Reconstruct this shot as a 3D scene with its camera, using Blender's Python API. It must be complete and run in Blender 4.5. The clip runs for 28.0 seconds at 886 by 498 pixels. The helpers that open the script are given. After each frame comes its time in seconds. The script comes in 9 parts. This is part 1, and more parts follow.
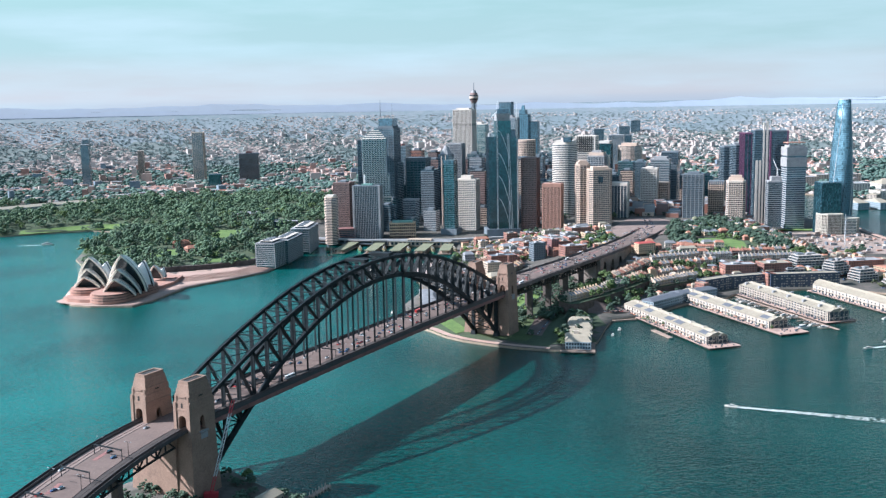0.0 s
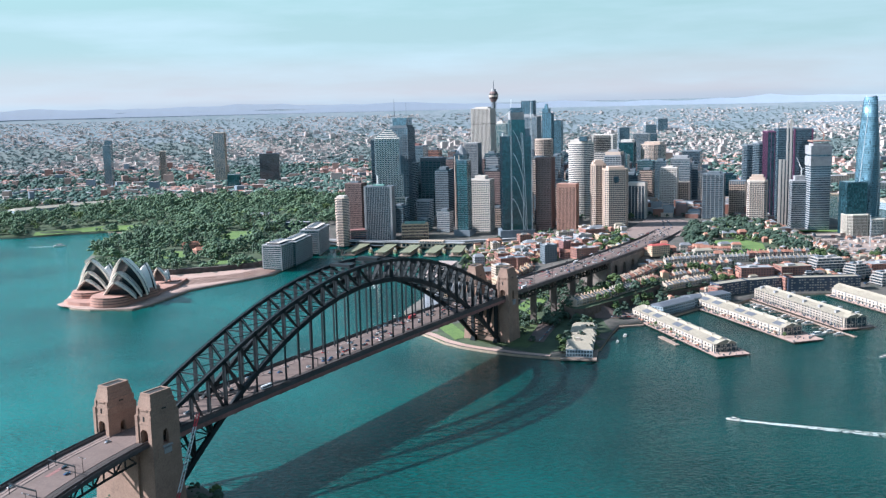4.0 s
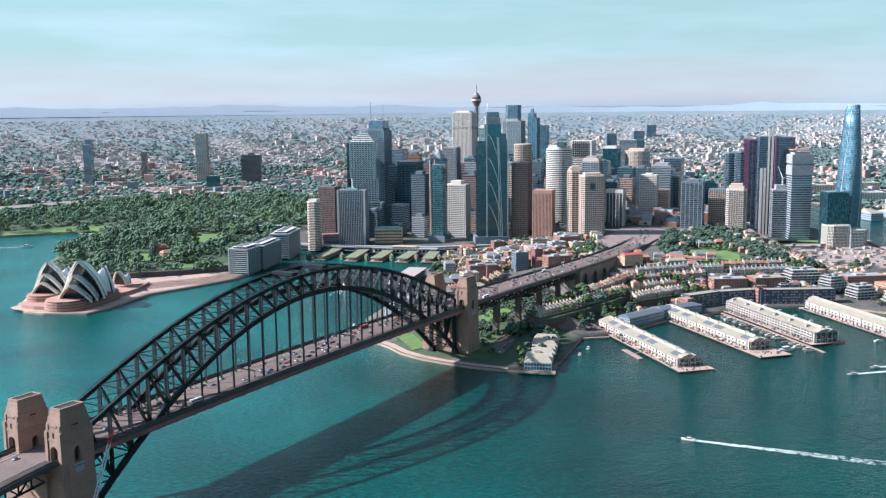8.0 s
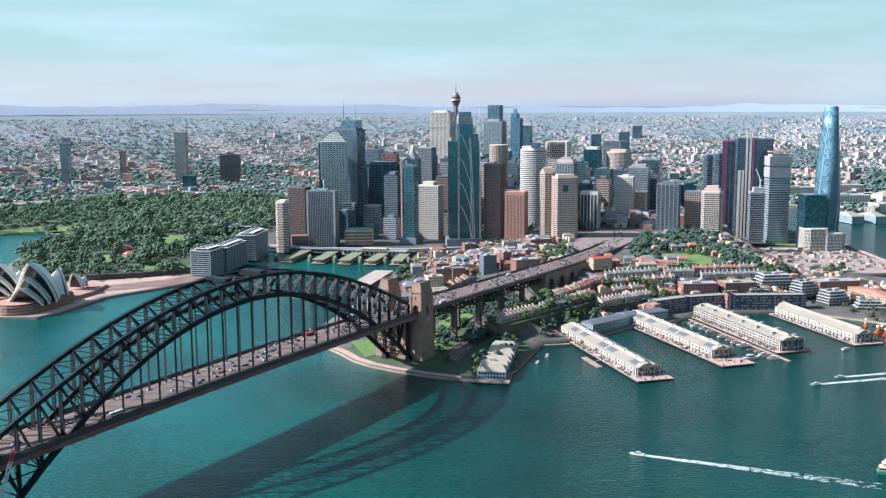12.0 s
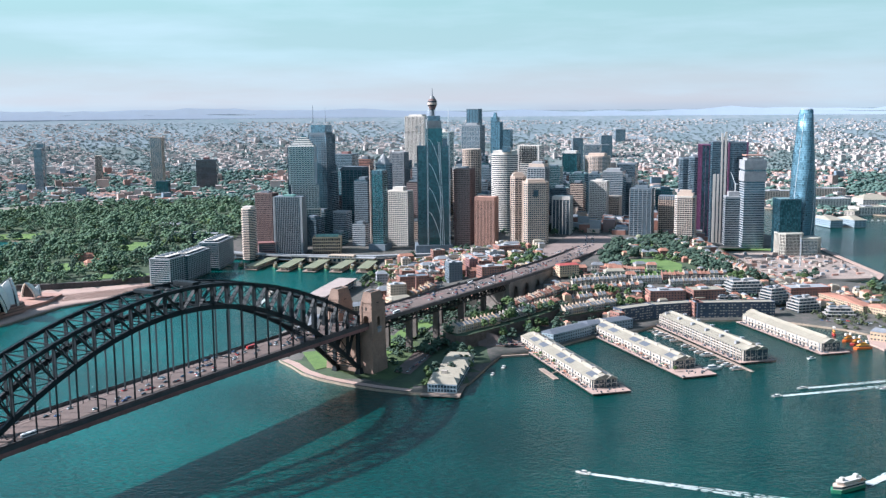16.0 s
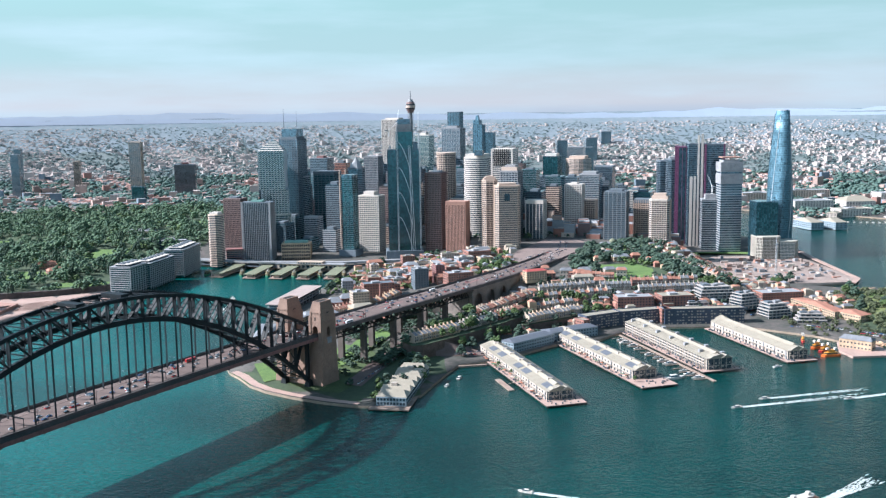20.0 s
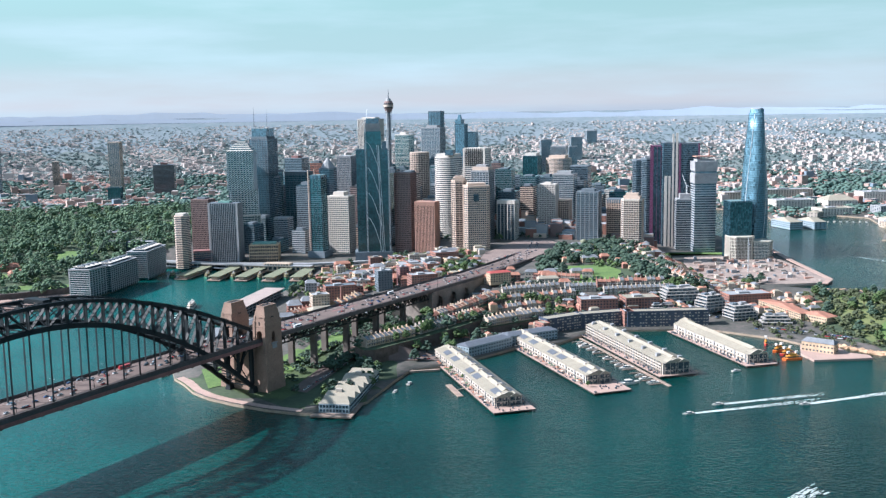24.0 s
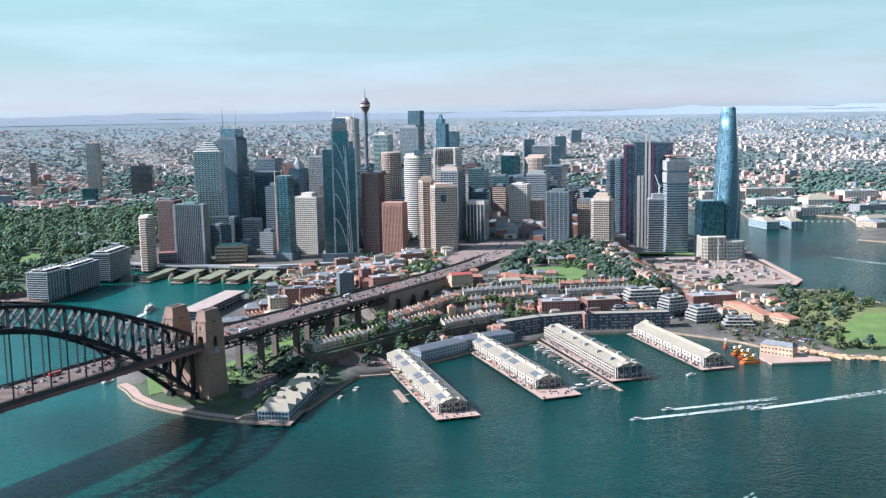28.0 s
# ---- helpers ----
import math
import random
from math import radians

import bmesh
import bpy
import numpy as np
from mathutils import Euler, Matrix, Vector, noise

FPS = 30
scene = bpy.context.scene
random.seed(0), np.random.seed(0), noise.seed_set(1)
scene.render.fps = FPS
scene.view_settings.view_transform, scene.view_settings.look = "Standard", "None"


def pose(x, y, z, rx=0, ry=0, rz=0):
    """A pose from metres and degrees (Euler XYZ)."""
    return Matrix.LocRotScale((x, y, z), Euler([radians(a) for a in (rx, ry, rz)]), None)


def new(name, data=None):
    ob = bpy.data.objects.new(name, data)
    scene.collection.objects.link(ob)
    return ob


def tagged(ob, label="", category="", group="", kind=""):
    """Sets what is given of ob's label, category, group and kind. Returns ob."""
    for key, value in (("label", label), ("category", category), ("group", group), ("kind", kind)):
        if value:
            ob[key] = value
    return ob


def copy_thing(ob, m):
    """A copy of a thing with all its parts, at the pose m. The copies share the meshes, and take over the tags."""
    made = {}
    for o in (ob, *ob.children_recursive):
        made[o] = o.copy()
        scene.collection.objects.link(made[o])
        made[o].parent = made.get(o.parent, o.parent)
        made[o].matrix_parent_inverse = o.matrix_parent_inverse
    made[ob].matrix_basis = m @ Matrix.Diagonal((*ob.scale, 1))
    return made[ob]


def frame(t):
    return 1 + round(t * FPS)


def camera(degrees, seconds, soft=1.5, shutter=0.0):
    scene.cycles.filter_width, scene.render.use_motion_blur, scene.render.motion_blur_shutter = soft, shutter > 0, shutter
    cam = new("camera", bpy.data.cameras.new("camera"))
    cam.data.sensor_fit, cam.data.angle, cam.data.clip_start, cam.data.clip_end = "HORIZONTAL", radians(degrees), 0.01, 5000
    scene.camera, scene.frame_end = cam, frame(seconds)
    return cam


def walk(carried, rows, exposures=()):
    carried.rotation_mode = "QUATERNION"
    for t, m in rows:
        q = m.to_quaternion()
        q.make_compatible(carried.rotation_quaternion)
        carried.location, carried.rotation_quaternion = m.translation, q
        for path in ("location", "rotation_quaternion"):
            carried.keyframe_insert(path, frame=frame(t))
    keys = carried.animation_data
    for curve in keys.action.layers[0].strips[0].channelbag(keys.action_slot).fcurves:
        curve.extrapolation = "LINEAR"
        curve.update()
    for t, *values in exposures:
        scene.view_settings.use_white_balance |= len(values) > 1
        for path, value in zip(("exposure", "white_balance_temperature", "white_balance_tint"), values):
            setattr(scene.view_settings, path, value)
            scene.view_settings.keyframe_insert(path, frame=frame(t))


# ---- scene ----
cam = camera(48.79, 28.0, soft=1.35)
# seconds, eye, yaw, pitch, roll
PATH = [
    (0, (0.0, 0.0, 280.3), 0.00, -8.48, -1.03),
    (0.5, (4.9, 4.2, 280.2), 0.04, -8.48, -1.02),
    (1, (9.9, 8.6, 280.1), 0.27, -8.47, -1.08),
    (1.5, (15.0, 13.0, 280.0), 0.60, -8.45, -1.17),
    (2, (20.2, 17.7, 279.8), 1.06, -8.47, -1.19),
    (2.5, (25.4, 22.4, 279.7), 1.53, -8.47, -1.24),
    (4.5, (46.0, 41.4, 279.2), 1.99, -8.50, -1.31),
    (5, (51.1, 46.2, 279.1), 1.94, -8.50, -1.30),
    (5.5, (56.1, 50.9, 278.9), 1.92, -8.45, -1.26),
    (6, (61.1, 55.7, 278.7), 1.85, -8.39, -1.13),
    (6.5, (66.2, 60.4, 278.5), 1.80, -8.36, -0.99),
    (7, (71.3, 64.9, 278.3), 1.75, -8.31, -0.84),
    (7.5, (76.4, 69.3, 278.2), 1.72, -8.29, -0.71),
    (8, (81.6, 73.8, 278.0), 1.69, -8.29, -0.54),
    (8.5, (86.9, 78.2, 277.8), 1.66, -8.30, -0.42),
    (9, (92.3, 82.8, 277.7), 1.62, -8.31, -0.31),
    (9.5, (97.7, 87.4, 277.6), 1.58, -8.33, -0.22),
    (10, (103.1, 92.1, 277.5), 1.53, -8.34, -0.17),
    (10.5, (108.5, 96.8, 277.4), 1.49, -8.32, -0.20),
    (11, (113.9, 101.4, 277.4), 1.43, -8.30, -0.24),
    (11.5, (119.3, 105.9, 277.3), 1.40, -8.30, -0.26),
    (12, (124.6, 110.3, 277.2), 1.34, -8.30, -0.27),
    (12.5, (129.9, 114.7, 277.1), 1.28, -8.25, -0.30),
    (14.5, (151.0, 132.6, 276.7), 1.04, -8.15, -0.27),
    (15, (156.3, 137.1, 276.6), 0.98, -8.11, -0.31),
    (15.5, (161.7, 141.5, 276.6), 0.93, -8.09, -0.36),
    (16, (167.1, 145.9, 276.6), 0.89, -8.07, -0.45),
    (16.5, (172.6, 150.3, 276.6), 0.85, -8.03, -0.59),
    (17, (178.0, 154.6, 276.6), 0.79, -8.02, -0.62),
    (17.5, (183.4, 158.9, 276.7), 0.77, -8.00, -0.58),
    (18, (188.9, 163.2, 276.7), 0.73, -8.00, -0.63),
    (18.5, (194.4, 167.4, 276.6), 0.69, -7.98, -0.62),
    (19, (200.0, 171.6, 276.5), 0.68, -7.98, -0.72),
    (19.5, (205.7, 175.6, 276.3), 0.67, -7.95, -0.79),
    (20, (211.6, 179.6, 276.1), 0.63, -7.90, -0.77),
    (20.5, (217.5, 183.3, 275.8), 0.62, -7.87, -0.79),
    (21, (223.5, 186.9, 275.5), 0.58, -7.85, -0.84),
    (21.5, (229.5, 190.2, 275.3), 0.59, -7.85, -0.93),
    (23.5, (253.6, 202.4, 274.8), 0.46, -7.90, -0.87),
    (24, (259.7, 205.3, 274.7), 0.42, -7.93, -0.88),
    (24.5, (265.8, 208.1, 274.6), 0.39, -7.94, -0.96),
    (25, (271.9, 210.9, 274.5), 0.37, -7.94, -1.02),
    (25.5, (278.0, 213.7, 274.3), 0.34, -7.95, -1.07),
    (26, (284.0, 216.5, 274.0), 0.29, -7.94, -1.08),
    (26.5, (290.1, 219.3, 273.8), 0.27, -7.95, -1.05),
    (27, (296.1, 222.0, 273.6), 0.23, -7.94, -1.05),
    (27.5, (302.1, 224.7, 273.5), 0.20, -7.94, -1.01),
    (28, (308.1, 227.4, 273.5), 0.16, -7.95, -1.02),
]


def aim(eye, yaw, pitch, roll):
    turn = pose(0, 0, 0, 90 + pitch, 0, yaw)
    return Matrix.Translation(eye) @ turn @ pose(0, 0, 0, 0, 0, roll)


walk(cam, [(t, aim(eye, yaw, pitch, roll)) for t, eye, yaw, pitch, roll in PATH], exposures=[(0.0, 1.02, 5280, 9), (28.0, 1.02, 5280, 9)])

# ---------------------------------------------------------------- light
SUN_WAY = Vector((-1.400, -0.060, 1.0)).normalized()      # towards the morning sun
sun = new("sun", bpy.data.lights.new("sun", "SUN"))
sun.data.energy, sun.data.angle, sun.data.color = 5.0, radians(0.9), (1.0, 0.86, 0.73)
sun.rotation_mode = "QUATERNION"
sun.rotation_quaternion = SUN_WAY.to_track_quat("Z", "Y")
sun.location = (-400, 300, 600)

world = bpy.data.worlds.new("sky")
scene.world = world
world.use_nodes = True
wn, wl = world.node_tree.nodes, world.node_tree.links
wn.clear()
sky = wn.new("ShaderNodeTexSky")
sky.sky_type, sky.sun_disc = "NISHITA", False
sky.sun_elevation, sky.sun_rotation = radians(35.5), radians(-92)
sky.air_density, sky.dust_density, sky.ozone_density = 1.0, 1.5, 1.0
sky_part = wn.new("ShaderNodeVectorMath")
sky_part.operation = "SCALE"
sky_part.inputs["Scale"].default_value = 0.08
wl.new(sky.outputs[0], sky_part.inputs[0])
coord = wn.new("ShaderNodeTexCoord")
split = wn.new("ShaderNodeSeparateXYZ")
wl.new(coord.outputs["Generated"], split.inputs[0])
# the hazy lower sky: a veil of mist near the horizon that thins upwards
veil = wn.new("ShaderNodeValToRGB")
veil.color_ramp.interpolation = "EASE"
stops = [(0.0, (0.50, 0.51, 0.52)), (0.010, (0.60, 0.555, 0.52)), (0.028, (0.57, 0.57, 0.53)), (0.060, (0.455, 0.575, 0.52)),
         (0.13, (0.41, 0.58, 0.505)), (0.26, (0.27, 0.43, 0.47)), (0.5, (0.22, 0.36, 0.44)), (1.0, (0.16, 0.30, 0.40))]
veil.color_ramp.elements[0].position, veil.color_ramp.elements[1].position = 0.0, 1.0
for n, (p, c) in enumerate(stops):
    el = veil.color_ramp.elements[0] if n == 0 else veil.color_ramp.elements[-1] if n == len(stops) - 1 else veil.color_ramp.elements.new(p)
    el.position, el.color = p, (*c, 1)
wl.new(split.outputs["Z"], veil.inputs[0])
# thin streaks of high cloud
stretch = wn.new("ShaderNodeMapping")
stretch.inputs["Scale"].default_value = (2.2, 2.2, 16.0)
stretch.inputs["Rotation"].default_value = (0.0, radians(2.0), 0.0)
wl.new(coord.outputs["Generated"], stretch.inputs[0])
cloud = wn.new("ShaderNodeTexNoise")
cloud.inputs["Scale"].default_value, cloud.inputs["Detail"].default_value, cloud.inputs["Roughness"].default_value = 1.7, 5.0, 0.55
wl.new(stretch.outputs[0], cloud.inputs["Vector"])
cloud_amount = wn.new("ShaderNodeMapRange")
cloud_amount.inputs["From Min"].default_value, cloud_amount.inputs["From Max"].default_value = 0.44, 0.70
cloud_amount.inputs["To Max"].default_value = 0.55
wl.new(cloud.outputs["Fac"], cloud_amount.inputs["Value"])
mix_sky = wn.new("ShaderNodeMix")
mix_sky.data_type = "RGBA"
low = wn.new("ShaderNodeMapRange")
low.interpolation_type = "SMOOTHSTEP"
low.inputs["From Min"].default_value, low.inputs["From Max"].default_value = 0.10, 0.45
low.inputs["To Min"].default_value, low.inputs["To Max"].default_value = 0.93, 0.50
wl.new(split.outputs["Z"], low.inputs["Value"])
wl.new(low.outputs[0], mix_sky.inputs[0])
wl.new(sky_part.outputs[0], mix_sky.inputs[6])
wl.new(veil.outputs[0], mix_sky.inputs[7])
mix_cloud = wn.new("ShaderNodeMix")
mix_cloud.data_type = "RGBA"
mix_cloud.inputs[7].default_value = (0.60, 0.69, 0.665, 1)
wl.new(cloud_amount.outputs[0], mix_cloud.inputs[0])
wl.new(mix_sky.outputs[2], mix_cloud.inputs[6])
# the sky is brighter on the sun's side
lean = wn.new("ShaderNodeMapRange")
lean.inputs["From Min"].default_value, lean.inputs["From Max"].default_value = 0.09, 0.24
lean.inputs["To Min"].default_value, lean.inputs["To Max"].default_value = -0.10, -0.9
wl.new(split.outputs["Z"], lean.inputs["Value"])
tilt = wn.new("ShaderNodeMath")
tilt.operation = "MULTIPLY_ADD"
tilt.inputs[2].default_value = 1.0
wl.new(split.outputs["X"], tilt.inputs[0])
wl.new(lean.outputs[0], tilt.inputs[1])
sided = wn.new("ShaderNodeVectorMath")
sided.operation = "SCALE"
wl.new(mix_cloud.outputs[2], sided.inputs[0])
least = wn.new("ShaderNodeMath")
least.operation = "MAXIMUM"
least.inputs[1].default_value = 0.42
wl.new(tilt.outputs[0], least.inputs[0])
most = wn.new("ShaderNodeMath")
most.operation = "MINIMUM"
most.inputs[1].default_value = 2.1
wl.new(least.outputs[0], most.inputs[0])
wl.new(most.outputs[0], sided.inputs["Scale"])
back = wn.new("ShaderNodeBackground")
back.inputs["Strength"].default_value = 0.63
wl.new(sided.outputs[0], back.inputs["Color"])
wout = wn.new("ShaderNodeOutputWorld")
wl.new(back.outputs[0], wout.inputs["Surface"])

# ---------------------------------------------------------------- materials
def mat(name, color, rough=0.7, metal=0.0, vary=0.25, size=6.0, fine=0.6, bump=0.0, second=None, random_amount=0.0, specular=0.5):
    """A surface with stains at two scales (size and fine, in metres), some relief, and tints that vary from piece to piece."""
    m = bpy.data.materials.new(name)
    m.use_nodes = True
    nt, ln = m.node_tree.nodes, m.node_tree.links
    b = nt["Principled BSDF"]
    b.inputs["Roughness"].default_value, b.inputs["Metallic"].default_value = rough, metal
    b.inputs["Specular IOR Level"].default_value = specular
    tc = nt.new("ShaderNodeTexCoord")
    big, small = nt.new("ShaderNodeTexNoise"), nt.new("ShaderNodeTexNoise")
    for node, s in ((big, size), (small, fine)):
        node.inputs["Scale"].default_value, node.inputs["Detail"].default_value = 1.0 / s, 4.0
        ln.new(tc.outputs["Object"], node.inputs["Vector"])
    both = nt.new("ShaderNodeMath")
    both.operation = "ADD"
    ln.new(big.outputs["Fac"], both.inputs[0])
    ln.new(small.outputs["Fac"], both.inputs[1])
    fac = nt.new("ShaderNodeMapRange")
    fac.inputs["From Min"].default_value, fac.inputs["From Max"].default_value = 0.7, 1.3
    ln.new(both.outputs[0], fac.inputs["Value"])
    mix = nt.new("ShaderNodeMix")
    mix.data_type = "RGBA"
    two = second or tuple(c * (1 - vary) for c in color)
    one = color if second else tuple(min(1, c * (1 + vary * 0.5)) for c in color)
    mix.inputs[6].default_value, mix.inputs[7].default_value = (*two, 1), (*one, 1)
    ln.new(fac.outputs[0], mix.inputs[0])
    last = mix.outputs[2]
    if random_amount:
        info = nt.new("ShaderNodeObjectInfo")
        isle = nt.new("ShaderNodeNewGeometry")
        add = nt.new("ShaderNodeMath")
        add.operation = "ADD"
        ln.new(info.outputs["Random"], add.inputs[0])
        ln.new(isle.outputs["Random Per Island"], add.inputs[1])
        rr = nt.new("ShaderNodeMapRange")
        rr.inputs["From Max"].default_value = 2.0
        rr.inputs["To Min"].default_value, rr.inputs["To Max"].default_value = 1 - random_amount, 1 + random_amount
        ln.new(add.outputs[0], rr.inputs["Value"])
        hsv = nt.new("ShaderNodeHueSaturation")
        ln.new(rr.outputs[0], hsv.inputs["Value"])
        ln.new(last, hsv.inputs["Color"])
        last = hsv.outputs[0]
    ln.new(last, b.inputs["Base Color"])
    if bump:
        bp = nt.new("ShaderNodeBump")
        bp.inputs["Strength"].default_value, bp.inputs["Distance"].default_value = 0.6, bump
        ln.new(small.outputs["Fac"], bp.inputs["Height"])
        ln.new(bp.outputs[0], b.inputs["Normal"])
    return m


def glass_mat(name, color, rough=0.12, pane=(3.0, 3.8), spread=0.5, specular=0.8, metal=0.0):
    """Curtain-wall glass: dark panes, some with blinds drawn, each a little different."""
    m = bpy.data.materials.new(name)
    m.use_nodes = True
    nt, ln = m.node_tree.nodes, m.node_tree.links
    b = nt["Principled BSDF"]
    b.inputs["Specular IOR Level"].default_value, b.inputs["Metallic"].default_value = specular, metal
    tc = nt.new("ShaderNodeTexCoord")
    snap = nt.new("ShaderNodeVectorMath")
    snap.operation = "SNAP"
    snap.inputs[1].default_value = (pane[0], pane[0], pane[1])
    ln.new(tc.outputs["Object"], snap.inputs[0])
    dice = nt.new("ShaderNodeTexWhiteNoise")
    ln.new(snap.outputs[0], dice.inputs["Vector"])
    big = nt.new("ShaderNodeTexNoise")
    big.inputs["Scale"].default_value = 0.03
    ln.new(tc.outputs["Object"], big.inputs["Vector"])
    both = nt.new("ShaderNodeMath")
    both.operation = "MULTIPLY"
    ln.new(dice.outputs["Value"], both.inputs[0])
    ln.new(big.outputs["Fac"], both.inputs[1])
    mix = nt.new("ShaderNodeMix")
    mix.data_type = "RGBA"
    mix.inputs[6].default_value = (*(c * (1 - spread) for c in color), 1)
    mix.inputs[7].default_value = (*(min(1, c * (1 + 2 * spread) + 0.02) for c in color), 1)
    ln.new(both.outputs[0], mix.inputs[0])
    ln.new(mix.outputs[2], b.inputs["Base Color"])
    rr = nt.new("ShaderNodeMapRange")
    rr.inputs["To Min"].default_value, rr.inputs["To Max"].default_value = rough * 0.6, rough * 1.6
    ln.new(dice.outputs["Value"], rr.inputs["Value"])
    ln.new(rr.outputs[0], b.inputs["Roughness"])
    return m


def water_mat():
    m = bpy.data.materials.new("harbour_water")
    m.use_nodes = True
    nt, ln = m.node_tree.nodes, m.node_tree.links
    b = nt["Principled BSDF"]
    b.inputs["IOR"].default_value = 1.33
    b.inputs["Roughness"].default_value = 0.12
    b.inputs["Specular IOR Level"].default_value = 0.44
    tc = nt.new("ShaderNodeTexCoord")
    drift = nt.new("ShaderNodeTexNoise")
    drift.inputs["Scale"].default_value, drift.inputs["Detail"].default_value = 0.004, 3.0
    ln.new(tc.outputs["Object"], drift.inputs["Vector"])
    mix = nt.new("ShaderNodeMix")
    mix.data_type = "RGBA"
    # base colour lightens along X towards the sun, standing in for sky glare
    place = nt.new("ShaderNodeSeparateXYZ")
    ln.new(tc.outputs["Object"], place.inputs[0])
    sunward = nt.new("ShaderNodeMapRange")
    sunward.interpolation_type = "SMOOTHSTEP"
    sunward.inputs["From Min"].default_value, sunward.inputs["From Max"].default_value = 330.0, -480.0
    ln.new(place.outputs["X"], sunward.inputs["Value"])
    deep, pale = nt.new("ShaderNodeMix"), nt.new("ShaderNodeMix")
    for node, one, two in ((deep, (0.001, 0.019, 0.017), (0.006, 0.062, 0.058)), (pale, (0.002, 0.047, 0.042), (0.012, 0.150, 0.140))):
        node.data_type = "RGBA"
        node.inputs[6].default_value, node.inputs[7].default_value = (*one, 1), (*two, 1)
        ln.new(sunward.outputs[0], node.inputs[0])
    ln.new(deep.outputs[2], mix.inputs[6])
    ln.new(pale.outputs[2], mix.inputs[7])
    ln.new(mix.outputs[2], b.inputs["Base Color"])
    turn = nt.new("ShaderNodeMapping")
    turn.inputs["Rotation"].default_value, turn.inputs["Scale"].default_value = (0, 0, radians(-25)), (1.0, 1.9, 1.0)
    ln.new(tc.outputs["Object"], turn.inputs[0])
    chop, swell = nt.new("ShaderNodeTexNoise"), nt.new("ShaderNodeTexNoise")
    for node, s in ((chop, 0.20), (swell, 0.035)):
        node.inputs["Scale"].default_value, node.inputs["Detail"].default_value = s, 4.0
        ln.new(turn.outputs[0], node.inputs["Vector"])
    # chop, over broad drift patches, paints ripple reflections into the base colour
    both = nt.new("ShaderNodeMath")
    both.operation = "ADD"
    ln.new(chop.outputs["Fac"], both.inputs[0])
    ln.new(drift.outputs["Fac"], both.inputs[1])
    patchy = nt.new("ShaderNodeMapRange")
    patchy.inputs["From Min"].default_value, patchy.inputs["From Max"].default_value = 0.85, 1.15
    ln.new(both.outputs[0], patchy.inputs["Value"])
    ln.new(patchy.outputs[0], mix.inputs[0])
    b1, b2 = nt.new("ShaderNodeBump"), nt.new("ShaderNodeBump")
    b1.inputs["Distance"].default_value, b2.inputs["Distance"].default_value = 1.5, 1.6
    b1.inputs["Strength"].default_value, b2.inputs["Strength"].default_value = 0.78, 0.45
    ln.new(chop.outputs["Fac"], b1.inputs["Height"])
    ln.new(swell.outputs["Fac"], b2.inputs["Height"])
    ln.new(b2.outputs[0], b1.inputs["Normal"])
    ln.new(b1.outputs[0], b.inputs["Normal"])
    return m


WATER = water_mat()
GROUND = mat("town_ground", (0.14, 0.12, 0.11), 0.9, size=30, fine=5, second=(0.05, 0.058, 0.048))
# farther grounds turn paler and bluer: haze put into the base colour
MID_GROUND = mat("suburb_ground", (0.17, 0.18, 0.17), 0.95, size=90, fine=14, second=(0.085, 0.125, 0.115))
FAR_GROUND = mat("hazed_far_ground", (0.20, 0.215, 0.21), 0.95, size=110, fine=18, second=(0.10, 0.145, 0.145))
LAST_GROUND = mat("hazed_farthest_ground", (0.22, 0.25, 0.275), 0.95, size=150, fine=26, second=(0.14, 0.19, 0.215))
PARK = mat("park_soil", (0.07, 0.10, 0.05), 0.95, size=40, fine=5, second=(0.04, 0.06, 0.035))
GRASS = mat("lawn_grass", (0.15, 0.23, 0.06), 0.95, size=22, fine=2, second=(0.08, 0.14, 0.04))
PAVING = mat("pink_paving", (0.44, 0.31, 0.26), 0.85, size=25, fine=2, vary=0.2)
SEAWALL = mat("seawall_stone", (0.36, 0.28, 0.21), 0.9, size=8, fine=1, vary=0.4)
ASPHALT = mat("asphalt", (0.165, 0.122, 0.108), 0.9, size=20, fine=2, vary=0.25)
ROAD_TAN = mat("worn_concrete_road", (0.25, 0.19, 0.17), 0.9, size=14, fine=1.5, vary=0.3)
STEEL = mat("grey_painted_steel", (0.018, 0.024, 0.029), 0.6, size=10, fine=1, vary=0.4, random_amount=0.15, specular=0.25)
STEEL_DECK = mat("deck_steel", (0.07, 0.065, 0.07), 0.6, size=10, fine=1, vary=0.4)
ORANGE_BED = mat("orange_track_ballast", (0.40, 0.25, 0.17), 0.9, size=12, fine=1, vary=0.3)
RAIL_BED = mat("dark_track_ballast", (0.060, 0.050, 0.048), 0.95, size=9, fine=0.8, vary=0.35)
RUST = mat("reddish_primer_steel", (0.27, 0.13, 0.12), 0.7, size=12, fine=1, vary=0.4)
# pier granite, much darker than the pylon granite
GRANITE_DARK = mat("dark_pier_granite", (0.12, 0.10, 0.09), 0.85, size=9, fine=1.1, vary=0.3)
GRANITE = mat("pylon_granite", (0.32, 0.215, 0.165), 0.85, size=9, fine=1.1, vary=0.28, bump=0.1, random_amount=0.06)
DARK = mat("dark_opening", (0.03, 0.03, 0.03), 0.8)
WHITE_PAINT = mat("white_painted_timber", (0.49, 0.43, 0.37), 0.7, size=8, fine=1, vary=0.2)
WHITE_ROOF = mat("pale_metal_roof", (0.36, 0.32, 0.25), 0.5, size=12, fine=1, vary=0.18)
GREY_ROOF = mat("grey_slate_roof", (0.23, 0.24, 0.26), 0.7, size=8, fine=1, vary=0.35, random_amount=0.25)
